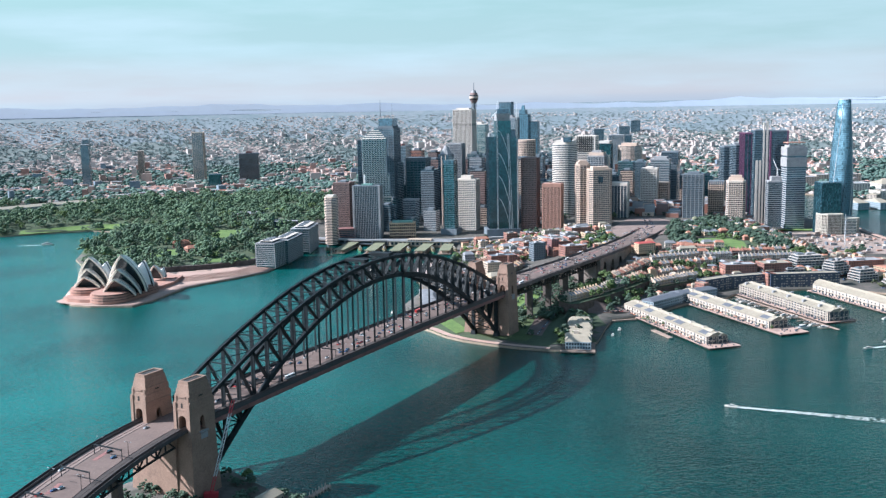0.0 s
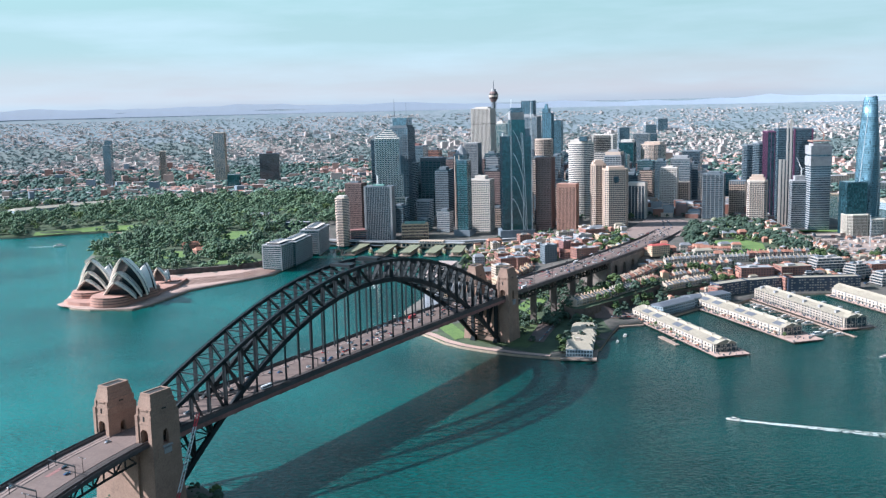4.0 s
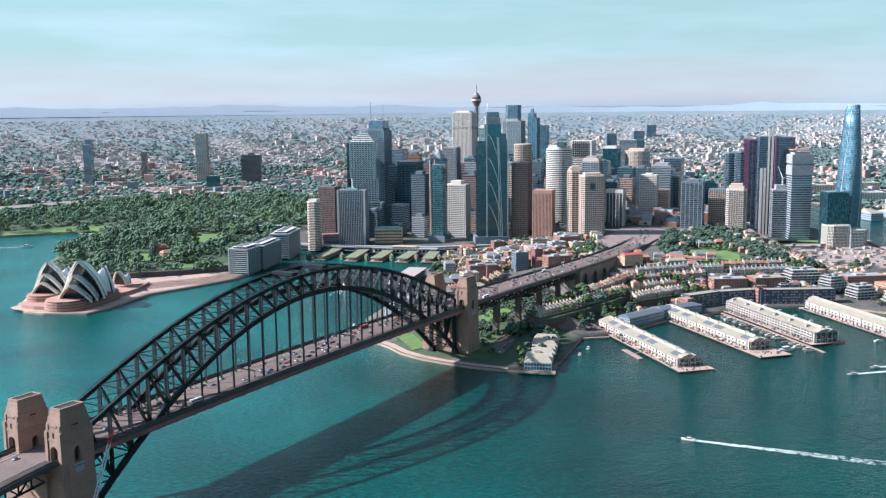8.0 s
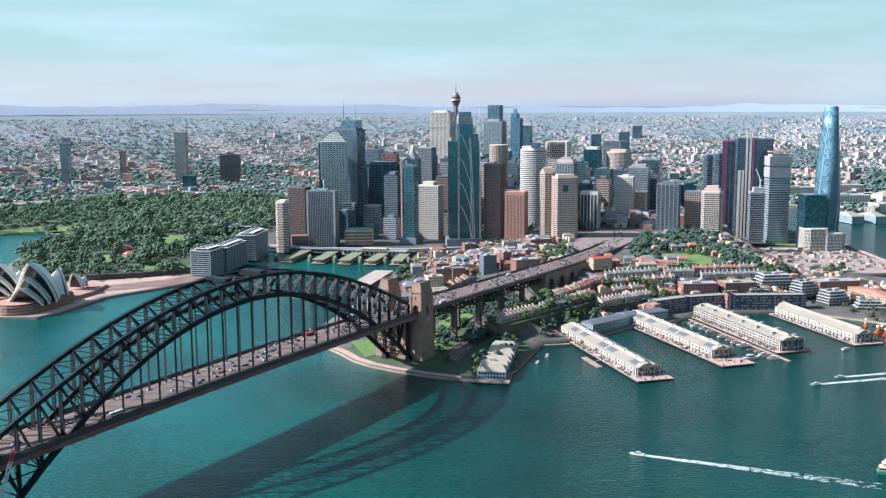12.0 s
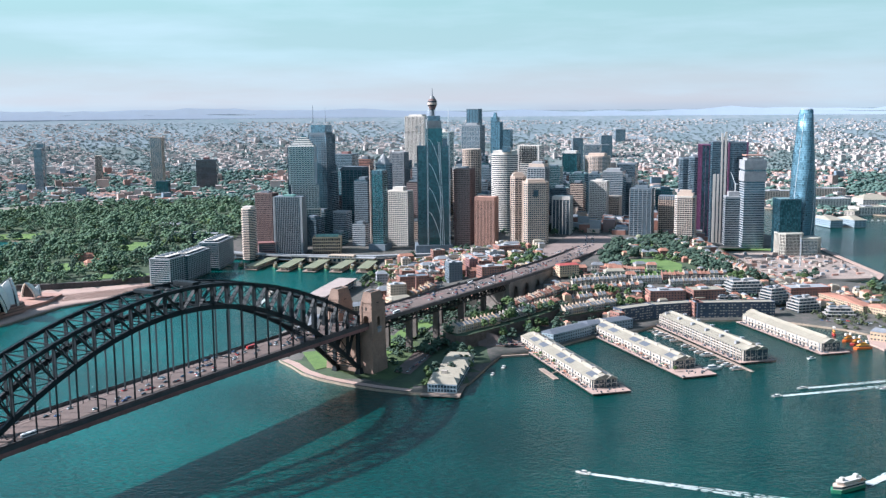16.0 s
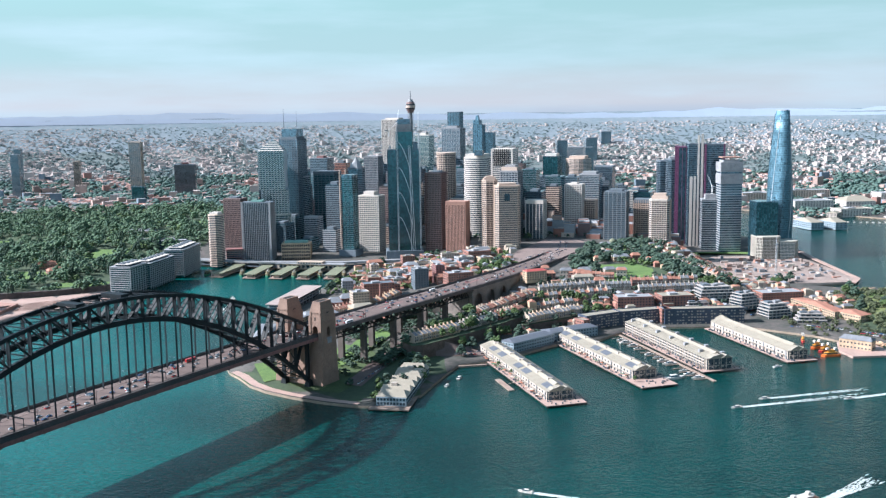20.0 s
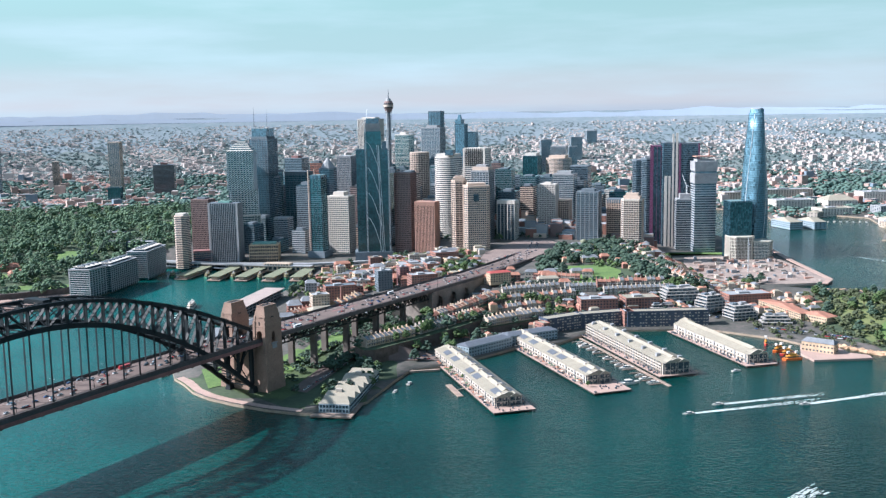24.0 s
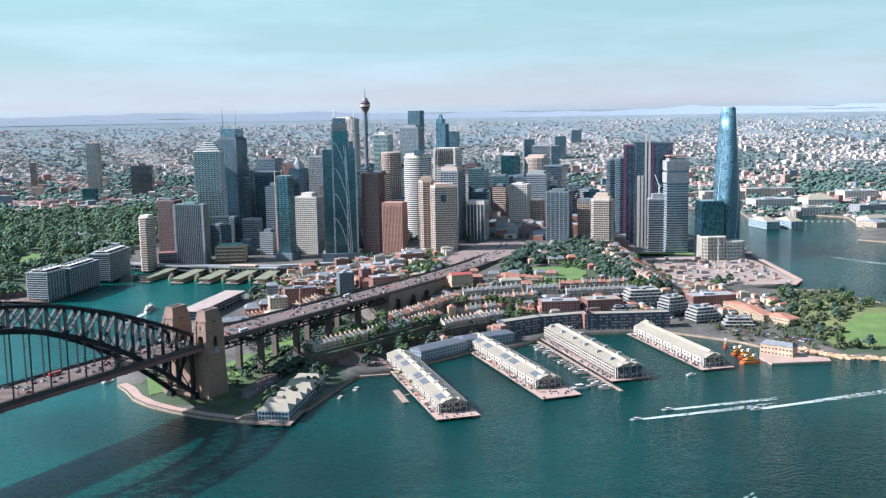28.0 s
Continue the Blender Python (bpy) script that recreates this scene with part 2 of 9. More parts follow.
RED_ROOF = mat("terracotta_roof", (0.40, 0.19, 0.13), 0.8, size=8, fine=1, vary=0.3, random_amount=0.2)
BRICK = mat("red_brick_wall", (0.31, 0.155, 0.12), 0.85, size=8, fine=0.8, vary=0.3, random_amount=0.2)
CREAM = mat("cream_render", (0.52, 0.42, 0.33), 0.8, size=9, fine=1, vary=0.2, random_amount=0.12)
SANDSTONE = mat("sandstone_wall", (0.54, 0.40, 0.27), 0.85, size=8, fine=1, vary=0.3, random_amount=0.12)
CONCRETE = mat("pale_concrete", (0.33, 0.335, 0.35), 0.8, size=12, fine=1.2, vary=0.2)
CONCRETE_DARK = mat("weathered_concrete", (0.15, 0.18, 0.21), 0.85, size=12, fine=1.2, vary=0.3)
BROWN = mat("brown_precast", (0.22, 0.15, 0.14), 0.8, size=12, fine=1.2, vary=0.2)
TAN = mat("tan_precast", (0.43, 0.25, 0.195), 0.8, size=12, fine=1.2, vary=0.2)
CREAM_CLAD = mat("cream_precast", (0.60, 0.47, 0.385), 0.75, size=12, fine=1.2, vary=0.15)
WHITE_CLAD = mat("white_precast", (0.64, 0.585, 0.53), 0.7, size=12, fine=1.2, vary=0.12)
PURPLE = mat("maroon_fin_panels", (0.15, 0.05, 0.11), 0.5, size=10, fine=2, vary=0.3)
TIMBER = mat("wharf_timber", (0.34, 0.25, 0.20), 0.9, size=6, fine=0.7, vary=0.4)
PILE = mat("wharf_pile_timber", (0.10, 0.08, 0.07), 0.9, size=4, fine=0.5, vary=0.4)
TILE_SHELL = mat("cream_shell_tiles", (0.86, 0.82, 0.76), 0.35, size=9, fine=1.5, vary=0.1)
SHELL_EDGE = mat("shell_rib_concrete", (0.70, 0.62, 0.52), 0.7, size=6, fine=1, vary=0.2)
PODIUM = mat("podium_pink_granite", (0.42, 0.245, 0.195), 0.8, size=10, fine=1, vary=0.2)
GLASS_BLUE = glass_mat("blue_grey_glass", (0.15, 0.255, 0.325), metal=0.65)
GLASS_DARK = glass_mat("dark_glass", (0.085, 0.14, 0.185), metal=0.6)
GLASS_TEAL = glass_mat("teal_glass", (0.055, 0.185, 0.215), rough=0.14, metal=0.65, spread=0.4)
GLASS_SKY = glass_mat("sky_blue_glass", (0.115, 0.225, 0.295), rough=0.42, pane=(2.5, 4.0), specular=0.6, metal=0.45, spread=0.35)
GLASS_BRONZE = glass_mat("bronze_glass", (0.10, 0.09, 0.095), metal=0.35)
LEAF = mat("dark_foliage", (0.072, 0.112, 0.070), 0.9, size=9, fine=1.5, second=(0.030, 0.058, 0.044), random_amount=0.45)
GARDEN_LEAF = mat("garden_foliage", (0.115, 0.175, 0.09), 0.9, size=16, fine=3, second=(0.055, 0.098, 0.07), random_amount=0.35)
OLIVE_LEAF = mat("olive_native_foliage", (0.105, 0.120, 0.055), 0.9, size=9, fine=1.5, second=(0.045, 0.06, 0.032), random_amount=0.4)
LEAF_LIGHT = mat("light_foliage", (0.115, 0.165, 0.05), 0.9, size=9, fine=1.5, second=(0.045, 0.08, 0.03), random_amount=0.35)
BARK = mat("bark", (0.12, 0.09, 0.07), 0.9, size=2, fine=0.3, vary=0.4)


# ---------------------------------------------------------------- building blocks
def mesh_of(bm, name, material):
    me = bpy.data.meshes.new(name)
    bm.to_mesh(me)
    bm.free()
    for m in material if isinstance(material, (list, tuple)) else (material,):
        me.materials.append(m)
    return me


def thing(name, x, y, z, turn=0.0, label="", category="", group="", kind=""):
    ob = new(name)
    ob.empty_display_size = 2.0
    ob.matrix_basis = pose(x, y, z, 0, 0, turn)
    return tagged(ob, label, category, group, kind)


def part(name, bm, material, parent, label="", kind=""):
    ob = new(name, mesh_of(bm, name, material) if isinstance(bm, bmesh.types.BMesh) else bm)
    ob.parent = parent
    return tagged(ob, label, kind=kind)


def solid(name, bm, material, m=None, label="", category="", group="", kind=""):
    ob = new(name, mesh_of(bm, name, material) if isinstance(bm, bmesh.types.BMesh) else bm)
    if m is not None:
        ob.matrix_basis = m
    return tagged(ob, label, category, group, kind)


def prism(bm, outline, z0, z1, scale=1.0, mid=(0.0, 0.0), shift=(0.0, 0.0), index=0):
    """An upright prism on a plan outline; its top may be scaled about mid and shifted."""
    low = [bm.verts.new((x, y, z0)) for x, y in outline]
    top = [bm.verts.new((mid[0] + (x - mid[0]) * scale + shift[0], mid[1] + (y - mid[1]) * scale + shift[1], z1)) for x, y in outline]
    n = len(outline)
    made = [bm.faces.new((low[i], low[(i + 1) % n], top[(i + 1) % n], top[i])) for i in range(n)]
    made += [bm.faces.new(top), bm.faces.new(low[::-1])]
    for f in made:
        f.material_index = index
    return made


def box(bm, x0, x1, y0, y1, z0, z1, index=0):
    return prism(bm, ((x0, y0), (x1, y0), (x1, y1), (x0, y1)), z0, z1, index=index)


def beam(bm, p, q, w, h, up=(0, 0, 1)):
    """A square-edged bar from p to q, w wide and h deep."""
    p, q = Vector(p), Vector(q)
    way = (q - p).normalized()
    side = way.cross(Vector(up))
    side = side.normalized() if side.length > 1e-4 else Vector((1, 0, 0))
    top = side.cross(way).normalized()
    ring = [(-w / 2, -h / 2), (w / 2, -h / 2), (w / 2, h / 2), (-w / 2, h / 2)]
    a = [bm.verts.new(p + side * s + top * t) for s, t in ring]
    b = [bm.verts.new(q + side * s + top * t) for s, t in ring]
    for i in range(4):
        bm.faces.new((a[i], a[(i + 1) % 4], b[(i + 1) % 4], b[i]))
    bm.faces.new(a[::-1]), bm.faces.new(b)


def gable(bm, x0, x1, y0, y1, z0, z1, hip=0.0, index=0, across=False):
    """A pitched roof with its ridge along x, or across it."""
    if across:
        tmp = gable(bm, y0, y1, x0, x1, z0, z1, hip, index)
        for v in tmp:
            v.co.x, v.co.y = v.co.y, v.co.x
        bmesh.ops.reverse_faces(bm, faces=list({f for v in tmp for f in v.link_faces}))
        return tmp
    ym = (y0 + y1) / 2
    v = [bm.verts.new(c) for c in ((x0, y0, z0), (x1, y0, z0), (x1, y1, z0), (x0, y1, z0), (x0 + hip, ym, z1), (x1 - hip, ym, z1))]
    for f in ((0, 1, 5, 4), (2, 3, 4, 5), (1, 2, 5), (3, 0, 4), (3, 2, 1, 0)):
        bm.faces.new([v[i] for i in f]).material_index = index
    return v


def ring(n, r, ry=None, turn=0.0):
    ry = r if ry is None else ry
    return [(r * math.cos(2 * math.pi * i / n + turn), ry * math.sin(2 * math.pi * i / n + turn)) for i in range(n)]


def rect(w, d, cut=0.0):
    a, b = w / 2, d / 2
    if not cut:
        return [(-a, -b), (a, -b), (a, b), (-a, b)]
    return [(-a + cut, -b), (a - cut, -b), (a, -b + cut), (a, b - cut), (a - cut, b), (-a + cut, b), (-a, b - cut), (-a, -b + cut)]


def grown(outline, by):
    """A convex outline about (0, 0), moved outwards by roughly by metres."""
    return [(x + by * (1 if x > 0.01 else -1 if x < -0.01 else 0), y + by * (1 if y > 0.01 else -1 if y < -0.01 else 0)) for x, y in outline]


def tube(bm, points, w, h):
    """One continuous square bar through the points, standing in an upright plane."""
    rows = []
    for i, p in enumerate(points):
        a, b = Vector(points[max(0, i - 1)]), Vector(points[min(len(points) - 1, i + 1)])
        way = (b - a).normalized()
        side = way.cross(Vector((0, 0, 1))).normalized()
        top = side.cross(way)
        rows.append([bm.verts.new(Vector(p) + side * s + top * t) for s, t in ((-w / 2, -h / 2), (w / 2, -h / 2), (w / 2, h / 2), (-w / 2, h / 2))])
    for a, b in zip(rows, rows[1:]):
        for i in range(4):
            bm.faces.new((a[i], a[(i + 1) % 4], b[(i + 1) % 4], b[i]))
    bm.faces.new(rows[0][::-1]), bm.faces.new(rows[-1])


# ---------------------------------------------------------------- water and land
FARM_COVE = [(-5200, 2350), (-1500, 2100), (-994, 2177), (-911, 2223), (-810, 2249), (-749, 2225), (-690, 2140), (-690, 2085), (-735, 1990), (-705, 1884),
             (-690, 1813), (-640, 1720)]
BENNELONG = [(-596, 1560), (-574, 1457), (-557, 1409), (-538, 1383), (-506, 1371), (-445, 1368), (-428, 1400), (-403, 1507), (-383, 1534), (-332, 1595),
             (-300, 1640), (-290, 1701), (-275, 1777), (-271, 1846), (-270, 1915), (-278, 1972)]
QUAY = [(-195, 1962), (-60, 1915), (10, 1895), (29, 1810), (20, 1759), (-10, 1689), (-43, 1546), (-30, 1450), (-58, 1330), (-45, 1240)]
DAWES = [(-32, 1202), (-16, 1180), (1, 1150), (22, 1128), (49, 1109), (85, 1089), (119, 1076), (142, 1074), (178, 1110), (203, 1190), (216, 1225), (247, 1237)]
WALSH = [(290, 1272), (332, 1315), (374, 1322), (422, 1378), (480, 1402), (524, 1402), (575, 1405), (622, 1368), (650, 1345), (668, 1318), (705, 1313),
         (744, 1268), (781, 1258)]
HEADLAND = [(840, 1262), (905, 1300), (955, 1385), (960, 1470), (915, 1530), (895, 1590), (868, 1655), (800, 1672), (774, 1690), (841, 1704), (864, 1742), (872, 1962), (884, 2108)]
DARLING = [(850, 2200), (830, 2400), (850, 2800), (900, 2960), (990, 2900), (1083, 2783), (1060, 2640), (1030, 2500)]
PYRMONT = [(1150, 2640), (1226, 2687), (1294, 2609), (1240, 2380), (1149, 2205), (1190, 2165), (1500, 2150), (2400, 2150), (5200, 2200)]
NORTH_SHORE = [(-60, 540), (-102, 672), (-133, 684), (-165, 719), (-205, 726), (-240, 700), (-265, 640), (-290, 560), (-320, 450), (-300, 200), (0, 200), (-20, 450)]
COAST = FARM_COVE + BENNELONG + QUAY + DAWES + WALSH + HEADLAND + DARLING + PYRMONT + [(5200, 5100), (-5200, 5100)]
EYE_AT, BEND = (130, 100), 3650.0


def inside(x, y, loop):
    hit = np.zeros(np.shape(x), bool)
    for (ax, ay), (bx, by) in zip(loop, loop[1:] + loop[:1]):
        if ay != by:
            hit ^= ((ay > y) != (by > y)) & (x < (bx - ax) * (y - ay) / (by - ay) + ax)
    return hit


def off_shore(x, y, loop):
    best = np.full(np.shape(x), 1e9)
    for (ax, ay), (bx, by) in zip(loop, loop[1:] + loop[:1]):
        dx, dy = bx - ax, by - ay
        k = np.clip(((x - ax) * dx + (y - ay) * dy) / (dx * dx + dy * dy), 0, 1)
        best = np.minimum(best, np.hypot(x - ax - k * dx, y - ay - k * dy))
    return best


HILLS = [(170, 1400, 8, 70), (850, 1480, 13, 80), (-420, 2150, 16, 200), (-800, 2900, 30, 500), (300, 2800, 22, 400), (-100, 2600, 20, 330), (100, 2250, 8, 150)]


def ease(k):
    k = np.clip(k, 0, 1)
    return k * k * (3 - 2 * k)


SHELVES = [([(164, 1246), (176, 1248), (226, 1304), (264, 1350), (306, 1411), (318, 1450), (322, 1500), (300, 1512), (226, 1368), (196, 1338), (152, 1268)], 19.5),
           ([(222, 1350), (238, 1350), (264, 1390), (302, 1450), (328, 1498), (312, 1512), (222, 1370)], 25.5), ([(298, 1376), (390, 1438), (374, 1464), (288, 1402)], 12.8)]


def height(x, y, shelves=True):
    """The ground's height: a sandstone ridge behind the wharves, gardens, and past the town a long rise towards the skyline."""
    x, y = np.asarray(x, float), np.asarray(y, float)
    d = off_shore(x, y, COAST)
    z = sum(h * np.exp(-((x - cx) ** 2 + (y - cy) ** 2) / (2 * s * s)) for cx, cy, h, s in HILLS)
    z = z + 33.0 * ease((x - 60) / 250) * (1 - ease((x - 590) / 70)) * ease((y - 1420) / 190) * (1 - ease((y - 2250) / 350))
    z = 2.6 + ease(d / 90.0) * z
    r = np.hypot(x - EYE_AT[0], y - EYE_AT[1])
    s = np.clip((r - BEND) / (4900 - BEND), 0, 1)
    for loop, top in SHELVES if shelves else ():
        z = np.where(inside(x, y, loop), np.maximum(z, top), z)
    return z + 272 * (1 - (BEND + (4900 - BEND) * s) * (1 - s) / BEND)


def ground_at(x, y):
    return float(height(np.array([x]), np.array([y]))[0])


def land_sheet(name, loop, step, rise, far=True):
    from mathutils.geometry import delaunay_2d_cdt
    shore = []
    for (ax, ay), (bx, by) in zip(loop, loop[1:] + loop[:1]):
        n = max(1, int(math.hypot(bx - ax, by - ay) / 40)) if min(abs(ax), abs(bx)) < 1400 and max(ay, by) < 3200 else 1
        shore += [(ax + (bx - ax) * i / n, ay + (by - ay) * i / n) for i in range(n)]
    xs, ys = [p[0] for p in shore], [p[1] for p in shore]
    pts = []
    bands = ((min(ys), 1950, step, -1100, 1250), (1950, 3300, step * 2, -2100, 2400), (3300, 5000, step * 4, -3300, 3500)) if far else ((min(ys), max(ys), step, min(xs), max(xs)),)
    for y0, y1, st, x0, x1 in bands:
        gx, gy = np.meshgrid(np.arange(x0, x1, st), np.arange(y0, y1, st))
        gx, gy = gx.ravel(), gy.ravel()
        ok = inside(gx, gy, loop)
        gx, gy = gx[ok], gy[ok]
        ok = off_shore(gx, gy, loop) > step * 0.4
        pts += list(zip(gx[ok], gy[ok]))
    n = len(shore)
    verts = [Vector(p) for p in shore] + [Vector((float(a), float(b))) for a, b in pts]
    v, _, f, *_ = delaunay_2d_cdt(verts, [(i, (i + 1) % n) for i in range(n)], [], 1, 0.01)
    vx, vy = np.array([p.x for p in v]), np.array([p.y for p in v])
    vz = rise(vx, vy)
    me = bpy.data.meshes.new(name)
    co = [(float(a), float(b), float(c)) for a, b, c in zip(vx, vy, vz)]
    base = len(co)
    co += [(x, y, -6.0) for x, y in shore]
    wall = [(i, base + i, base + (i + 1) % n, (i + 1) % n) for i in range(n)]
    me.from_pydata(co, [], [tuple(q) for q in f] + wall)
    for p in me.polygons:
        p.use_smooth = len(p.vertices) == 3
    return me, len(f)


bm = bmesh.new()
box(bm, -5200, 5200, -3000, 4900, -1.0, 0.0)
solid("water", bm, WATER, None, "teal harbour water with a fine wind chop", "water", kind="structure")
bm = bmesh.new()
box(bm, -5200, 5200, -3000, 5000, -9.0, -7.0)
solid("harbour_bed", bm, SEAWALL, None, "dark silt bed under the harbour", "sea bed", kind="structure")

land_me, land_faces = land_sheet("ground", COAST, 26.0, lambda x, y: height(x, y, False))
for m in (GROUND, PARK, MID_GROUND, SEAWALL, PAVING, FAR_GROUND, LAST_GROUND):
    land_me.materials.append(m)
GARDEN = [(-5200, 2360), (-1500, 2110), (-994, 2180), (-749, 2228), (-690, 2085), (-735, 1990), (-640, 1720), (-470, 1640), (-330, 1700), (-310, 1960), (-290, 2100), (-210, 2200), (-250, 2500), (-420, 2720), (-1100, 2700), (-5200, 3000)]
DAWES_PARK = [(-20, 1195), (25, 1140), (120, 1085), (170, 1120), (205, 1240), (130, 1330), (60, 1260), (0, 1230)]
OBSERVATORY = [(430, 1560), (560, 1530), (660, 1600), (650, 1720), (540, 1760), (430, 1700)]
RESERVE = [(740, 1275), (840, 1268), (900, 1305), (950, 1390), (955, 1470), (905, 1530), (860, 1630), (800, 1640), (740, 1500), (720, 1400)]
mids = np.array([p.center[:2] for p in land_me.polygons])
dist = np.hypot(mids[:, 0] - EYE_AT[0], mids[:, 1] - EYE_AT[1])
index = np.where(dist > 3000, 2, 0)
for area in (GARDEN, DAWES_PARK, OBSERVATORY, RESERVE):
    index[inside(mids[:, 0], mids[:, 1], area) & (dist < 3000)] = 1
OPERA_POINT = [(-620, 1570), (-620, 1350), (-400, 1350), (-375, 1530), (-320, 1600), (-260, 1700), (-260, 1985), (-320, 1985), (-335, 1700), (-470, 1630), (-560, 1620)]
index[inside(mids[:, 0], mids[:, 1], OPERA_POINT)] = 4
# outer rings get the haze-tinted grounds
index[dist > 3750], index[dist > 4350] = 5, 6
index[land_faces:] = 3
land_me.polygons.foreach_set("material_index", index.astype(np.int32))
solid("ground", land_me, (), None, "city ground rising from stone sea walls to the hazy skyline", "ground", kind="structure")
north_me, north_faces = land_sheet("north_ground", NORTH_SHORE, 30.0, lambda x, y: 3.0 + 0 * x, far=False)
for m in (GROUND, SEAWALL):
    north_me.materials.append(m)
north_me.polygons.foreach_set("material_index", np.r_[np.zeros(north_faces), np.ones(len(north_me.polygons) - north_faces)].astype(np.int32))
solid("north_ground", north_me, (), None, "north shore point under the bridge approach", "ground", kind="structure")


# ---------------------------------------------------------------- the arch bridge
BRIDGE_AT, BRIDGE_TURN = (-71.0, 929.0), 61.75
SPAN, PANELS, TRUSS = 251.5, 28, 15.0      # half span; x runs south along the deck, -y faces west


def top_chord(s):
    u = abs(s) / SPAN
    return 134.0 - 76.0 * u * u + 9.0 * u ** 4


def low_chord(s):
    u = s / SPAN
    return 116.0 - 106.0 * u * u


def deck_z(s):
    return 57.0 - 6.0 * min(1.0, (s / 420.0) ** 2)


def pair(bm, p, q, w, gap):
    """Two parallel plates with lacing between them, as riveted members have."""
    side = Vector((0, gap / 2, 0))
    p, q = Vector(p), Vector(q)
    beam(bm, p + side, q + side, w * 0.35, w, (0, 1, 0))
    beam(bm, p - side, q - side, w * 0.35, w, (0, 1, 0))
    n = max(2, int((q - p).length / 6))
    for i in range(n):
        a, b = p.lerp(q, i / n), p.lerp(q, (i + 1) / n)
        beam(bm, a + side, b - side, 0.25, 0.25)


bridge = thing("arch_bridge", *BRIDGE_AT, 0.0, BRIDGE_TURN, "dark grey riveted steel through-arch bridge crossing the harbour on granite pylons", "bridge")
stations = [-SPAN + 2 * SPAN * i / PANELS for i in range(PANELS + 1)]
for side in (-TRUSS, TRUSS):
    bm = bmesh.new()
    tube(bm, [(s, side, top_chord(s)) for s in stations], 2.3, 3.0)
    truss = part("arch_truss", bm, STEEL, bridge, "riveted steel truss arch")
    bm = bmesh.new()
    tube(bm, [(s, side, low_chord(s)) for s in stations], 2.6, 4.2)
    part("bottom_chord", bm, STEEL, truss)
    for i, s in enumerate(stations):
        bm = bmesh.new()
        pair(bm, (s, side, low_chord(s)), (s, side, top_chord(s)), 2.0, 1.8)
        part("post", bm, STEEL, truss)
        if i < PANELS:
            a, b = (s, stations[i + 1]) if s < -0.1 else (stations[i + 1], s)
            bm = bmesh.new()
            pair(bm, (a, side, top_chord(a)), (b, side, low_chord(b)), 1.7, 1.6)
            part("diagonal", bm, STEEL, truss)
        gap = low_chord(s) - deck_z(s)
        if gap > 4:
            bm = bmesh.new()
            pair(bm, (s, side, deck_z(s) - 2), (s, side, low_chord(s)), 0.9, 0.9)
            part("hanger", bm, STEEL, truss)
        elif gap < -8 and abs(s) < SPAN - 1:
            bm = bmesh.new()
            pair(bm, (s, side, low_chord(s)), (s, side, deck_z(s) - 2), 1.5, 1.5)
            part("spandrel_post", bm, STEEL, truss)
# end posts above the bearings, and the lattice between the two planes below the deck
for end in (-1, 1):
    for side in (-TRUSS, TRUSS):
        bm = bmesh.new()
        pair(bm, (end * (SPAN + 1.5), side, 7.0), (end * (SPAN + 1.5), side, 66.0), 2.6, 2.2)
        part("end_post", bm, STEEL, bridge)
        bm = bmesh.new()
        prism(bm, [(end * (SPAN + 3.0) + x, side + y) for x, y in rect(9.0, 7.0)], 2.0, 9.0, 0.6, (end * (SPAN + 2.0), side))
        part("bearing", bm, STEEL, bridge)
    for k in range(6):
        s0, s1 = end * (SPAN - 18.0 * k), end * (SPAN - 18.0 * (k + 1))
        bm = bmesh.new()
        for a, b in ((-TRUSS, TRUSS), (TRUSS, -TRUSS)):
            beam(bm, (s0, a, low_chord(s0)), (s0, b, deck_z(s0) - 6.0), 0.8, 0.8)
            beam(bm, (s0, a, low_chord(s0)), (s1, b, low_chord(s1)), 0.9, 0.9)
        part("sway_lattice", bm, STEEL, bridge)
# bracing between the two trusses
for chord, name in ((top_chord, "top_bracing"), (low_chord, "bottom_bracing")):
    for i, s in enumerate(stations):
        if chord is low_chord and -10 < low_chord(s) - deck_z(s) < 10:
            continue
        bm = bmesh.new()
        beam(bm, (s, -TRUSS, chord(s)), (s, TRUSS, chord(s)), 0.7, 0.9)
        if i < PANELS:
            n = stations[i + 1]
            if not (chord is low_chord and -10 < low_chord(n) - deck_z(n) < 10):
                beam(bm, (s, -TRUSS, chord(s)), (n, TRUSS, chord(n)), 0.5, 0.6)
                beam(bm, (s, TRUSS, chord(s)), (n, -TRUSS, chord(n)), 0.5, 0.6)
        part(name, bm, STEEL, bridge)
for s in stations[1:-1]:
    if low_chord(s) - deck_z(s) > 14:
        bm = bmesh.new()
        beam(bm, (s, -TRUSS, low_chord(s)), (s, TRUSS, top_chord(s)), 0.7, 0.7)
        beam(bm, (s, TRUSS, low_chord(s)), (s, -TRUSS, top_chord(s)), 0.7, 0.7)
        part("sway_bracing", bm, STEEL, bridge)
# walkway and creeper rails along the crown
for side in (-TRUSS - 1.2, -TRUSS + 1.2, TRUSS - 1.2, TRUSS + 1.2):
    bm = bmesh.new()
    for a, b in zip(stations, stations[1:]):
        beam(bm, (a, side, top_chord(a) + 2.0), (b, side, top_chord(b) + 2.0), 0.18, 0.18)
        beam(bm, (a, side, top_chord(a)), (a, side, top_chord(a) + 2.0), 0.15, 0.15)
    part("climb_handrail", bm, STEEL, bridge)
for x in (-22, 22):
    bm = bmesh.new()
    box(bm, x - 4, x + 4, -11, 11, top_chord(22) + 1.0, top_chord(22) + 3.4)
    part("maintenance_gantry", bm, STEEL, bridge)

